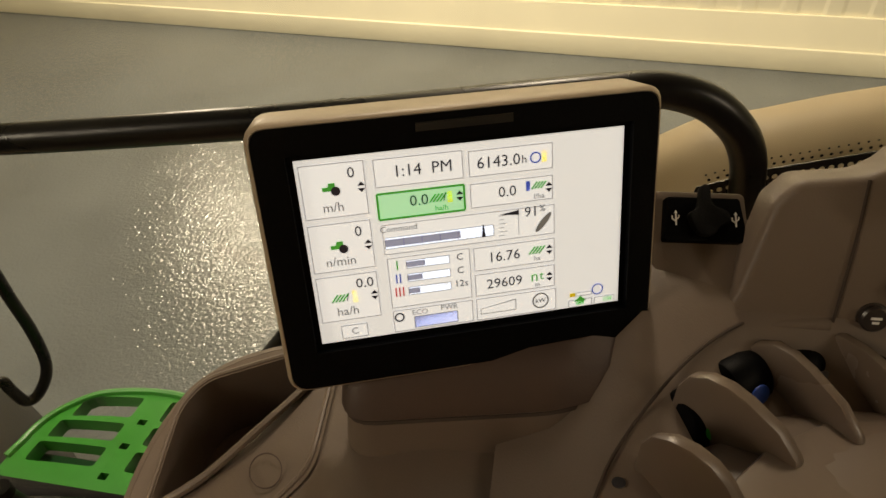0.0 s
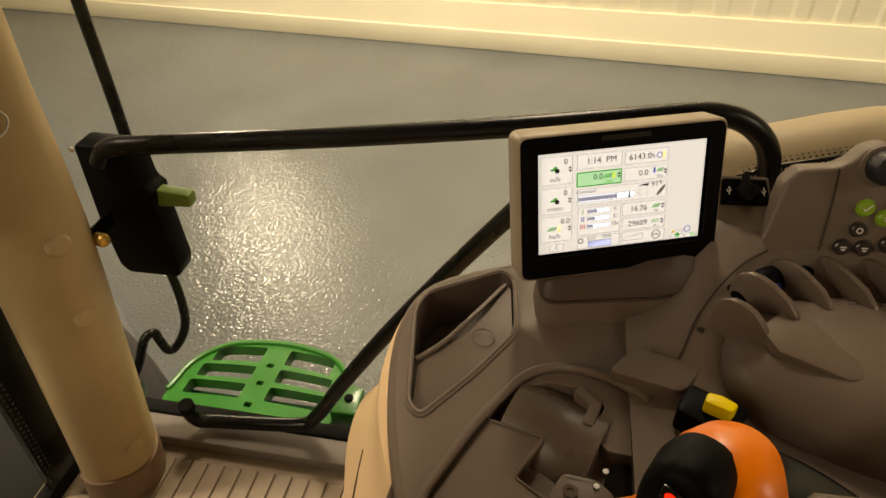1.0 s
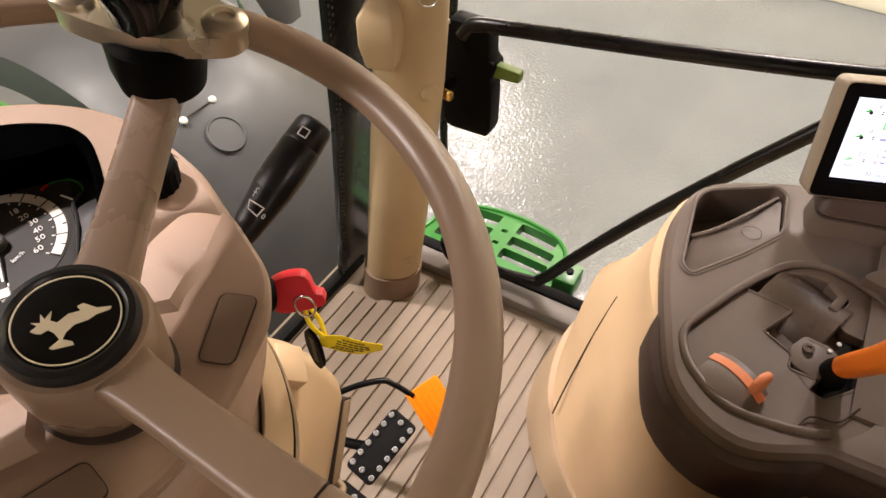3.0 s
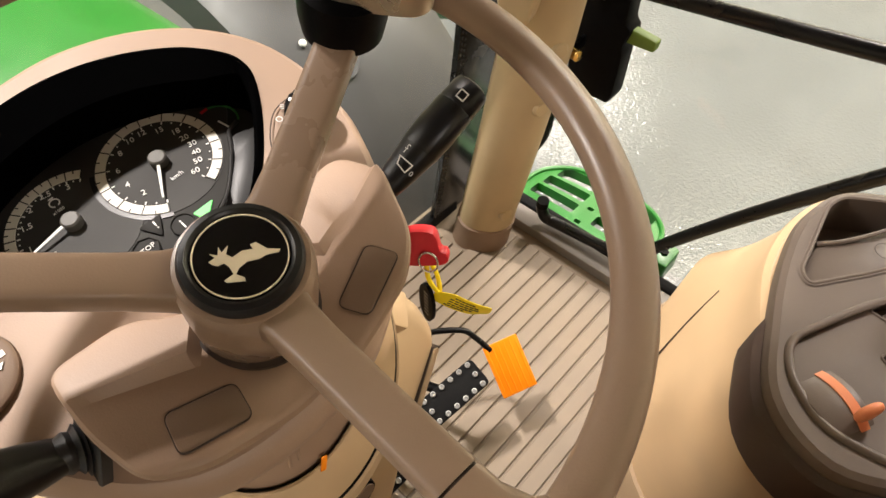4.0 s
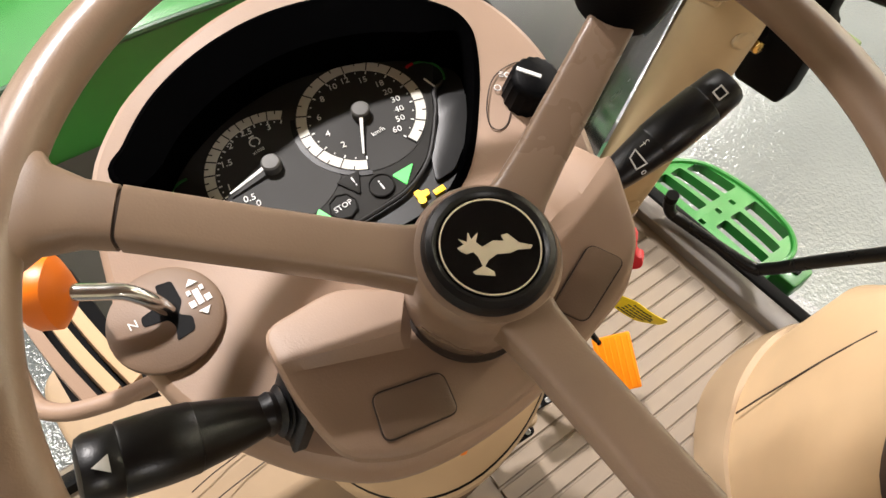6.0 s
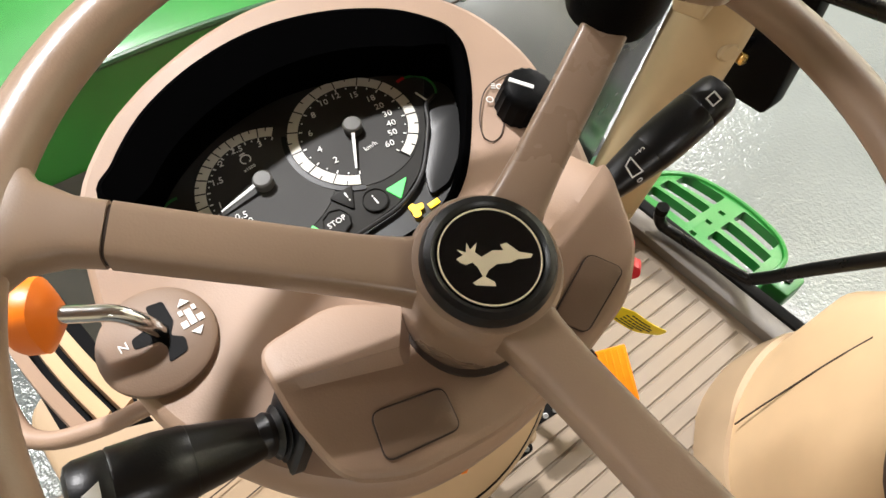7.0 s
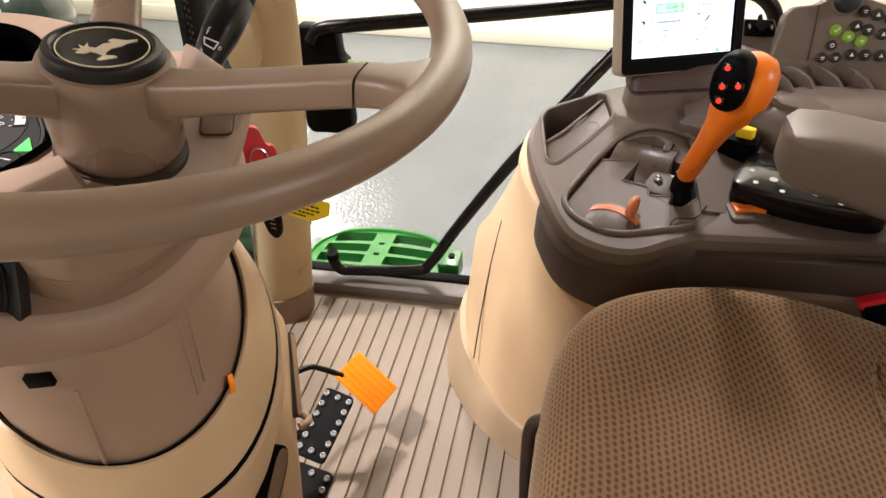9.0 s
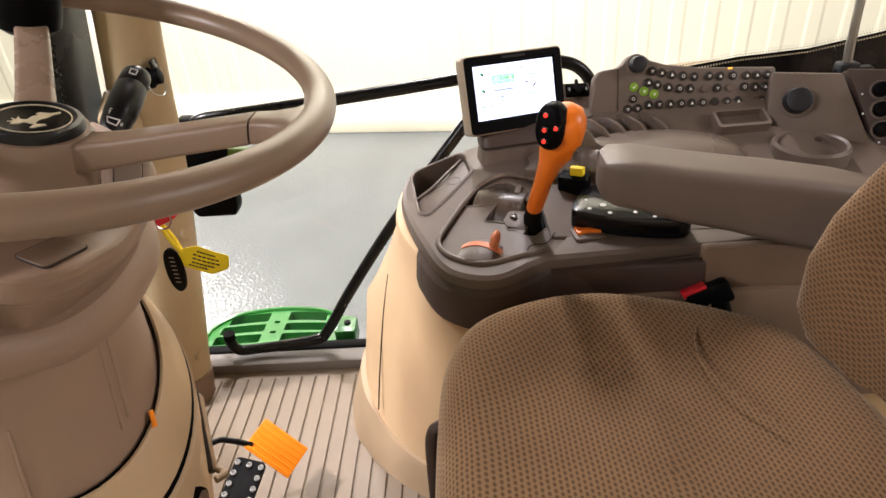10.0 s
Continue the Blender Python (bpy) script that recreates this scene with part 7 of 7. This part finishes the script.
bonnet = thing("bonnet", (0, 2.0, -0.4), "bright green tractor bonnet", "bonnet")
part("cover", loft([[(x * w, yy, z + h) for x, z in ((-0.36, -0.45), (-0.36, -0.06), (-0.345, -0.015), (-0.31, 0.008), (-0.2, 0.028), (0, 0.036), (0.2, 0.028), (0.31, 0.008), (0.345, -0.015), (0.36, -0.06), (0.36, -0.45))] for yy, w, h in ((1.24, 0.93, 0.565), (1.26, 0.95, 0.575), (1.8, 0.92, 0.56), (2.6, 0.86, 0.5), (3.2, 0.8, 0.40))]), GREEN, bonnet)
part("rear_edge", tube([(-0.335, 1.238, 0.40), (-0.333, 1.238, 0.52), (-0.30, 1.238, 0.575), (-0.19, 1.238, 0.594), (0, 1.238, 0.602), (0.19, 1.238, 0.594), (0.30, 1.238, 0.575), (0.333, 1.238, 0.52), (0.335, 1.238, 0.40)], 0.006, 8), GREEN_DARK, bonnet, "dark rubber edge")
cowl = solo("cowl", loft([[(x, yy, z) for x, z in ((-0.34, 0.02), (-0.33, h * 0.8), (-0.25, h), (0.25, h), (0.33, h * 0.8), (0.34, 0.02))] for yy, h in ((1.0, 0.30), (1.12, 0.38), (1.235, 0.45))]), mat("dark_cowl", rgb(52, 50, 46), 0.6), "dark plastic cowl between windscreen and bonnet", "cowl")

fender = thing("front_fender", (0.95, 1.9, -0.4), "grey plastic front wheel fender with two bolts", "fender")


def fender_ring(a, grow_r=0.0):
    r = 0.80 + grow_r
    prof = ((0.55, -0.10), (0.575, -0.02), (0.62, 0.0), (0.80, 0.012), (0.98, 0.008), (1.10, -0.01), (1.135, -0.03), (1.145, -0.09))
    return [(x, 1.95 + (r + dr) * math.cos(a), -0.42 + (r + dr) * math.sin(a)) for x, dr in prof]


bm = loft([fender_ring(a) for a in np.linspace(0.55, 3.35, 36)], closed=False, cap=False)
fs = part("shell", bm, FENDER, fender)
md = fs.modifiers.new("thickness", "SOLIDIFY")
md.thickness = 0.012
for x, a in ((0.799, 2.163), (0.697, 2.167)):
    c = Vector((x, 1.95 + 0.812 * math.cos(a), -0.42 + 0.812 * math.sin(a)))
    part("bolt", lathe([(0.011, 0), (0.010, 0.004), (0.005, 0.007), (0, 0.0075)], 16, axis_frame(c, (0, math.cos(a), math.sin(a)))), WHITE, fender, "pale bolt head")
ba = 2.275
part("boss", lathe([(0.052, 0.0), (0.050, 0.003), (0.046, 0.003), (0.044, 0.0), (0.0, 0.001)], 32, axis_frame((0.755, 1.95 + 0.812 * math.cos(ba), -0.42 + 0.812 * math.sin(ba)), (0, math.cos(ba), math.sin(ba)))), FENDER, fender, "round moulded boss")
part("slot", tube([(x, 1.95 + 0.8135 * math.cos(2.165), -0.42 + 0.8135 * math.sin(2.165)) for x in (0.71, 0.748, 0.786)], 0.0022, 6), SEAM, fender, "thin dark line")

# work light on a green carrier beside the bonnet
carrier = thing("work_light", (1.1, 1.6, 0.2), "dark green work light on a curved carrier arm", "work light")
LAMP_GLOSS = mat("dark_green_gloss_paint", rgb(34, 50, 43), 0.16, bump=0.0, coat=0.5)
part("lamp_head", loft([oval(axis_frame((1.035 + 0.085 * s, 1.60 + 0.02 * s, 0.580 - 0.006 * s), (1, 0.1, -0.10)), 0.098 * w, 0.096 * w, 28, 2.2) for s, w in ((-1.42, 0.18), (-1.30, 0.50), (-1.0, 0.80), (-0.4, 1.0), (0.4, 0.98), (1.0, 0.84), (1.25, 0.62), (1.33, 0.3))]), LAMP_GLOSS, carrier, "glossy dark green lamp head")
part("bracket", box(0.06, 0.05, 0.10, 0.01, at=(1.075, 1.60, 0.47)), GREEN_DARK, carrier)
part("arm", loft([[(x - 0.02, y - 0.025, z + 0.062), (x + 0.02, y + 0.025, z + 0.062), (x + 0.025, y + 0.025, z - 0.052), (x - 0.015, y - 0.025, z - 0.052)] for x, y, z in spline([(1.045, 1.60, 0.43), (1.055, 1.60, 0.32), (1.115, 1.60, 0.21), (1.22, 1.60, 0.115), (1.37, 1.61, 0.03)], 6)]), GREEN_DARK, carrier, "curved green carrier arm")
sh = part("shield", loft([[(1.13, 1.66, 0.47), (1.21, 1.64, 0.50), (1.29, 1.66, 0.47)], [(1.14, 1.64, 0.36), (1.22, 1.61, 0.35), (1.30, 1.63, 0.33)], [(1.17, 1.62, 0.26), (1.22, 1.60, 0.25), (1.28, 1.62, 0.24)]], cap=False, closed=False), FENDER, carrier, "grey plastic shield")
sh.modifiers.new("thickness", "SOLIDIFY").thickness = 0.010

# rear fender top seen just past the side glass
rear_fender = thing("rear_fender", (1.25, -0.6, -0.2), "beige rear wheel fender outside the side window", "fender")
FENDER_BEIGE = mat("beige_fender", rgb(176, 156, 128), 0.55, bump=0.02, vary=0.08, blotch=14)
sections = []
for y, z in ((0.06, 0.36), (0.0, 0.48), (-0.06, 0.545), (-0.10, 0.570), (-0.16, 0.585), (-0.22, 0.603), (-0.28, 0.617), (-0.40, 0.625), (-0.7, 0.62), (-1.3, 0.60)):
    sections.append([(0.985, y, z - 0.22), (0.985, y, z - 0.07), (1.000, y, z - 0.025), (1.030, y, z - 0.003), (1.055, y, z), (1.085, y, z - 0.006), (1.13, y, z - 0.035), (1.17, y, z - 0.09), (1.19, y, z - 0.20)])
part("shell", loft(sections, closed=False, cap=False), FENDER_BEIGE, rear_fender)

# window stick and tag at the rear corner
stick = thing("corner_post", (0.80, -0.62, 0.70), "grey tool handle in a black clip with a yellow label", "rod")
part("clip", box(0.03, 0.04, 0.075, 0.006, at=(0.82, -0.585, 0.635)), BLUEBLACK, stick, "dark clip")
part("clip_arm", box(0.02, 0.07, 0.022, 0.005, at=(0.82, -0.60, 0.652)), BLUEBLACK, stick)
part("handle", tube([(0.82, -0.584, 0.665), (0.82, -0.581, 0.701), (0.82, -0.577, 0.789), (0.82, -0.572, 0.92)], 0.0085, 12), STEEL, stick, "grey steel handle")
part("label", box(0.004, 0.055, 0.05, 0.001, at=(0.826, -0.535, 0.84)), YELLOW, stick, "yellow label")
solo("rear_trim", prism(rounded([(0.80, -0.55), (0.95, -0.60), (1.0, -1.0), (0.72, -1.0), (0.74, -0.66)], 0.03), 0.35, 0.60, 0.02), DASH, "tan moulded trim at the rear corner", "trim", kind="structure")
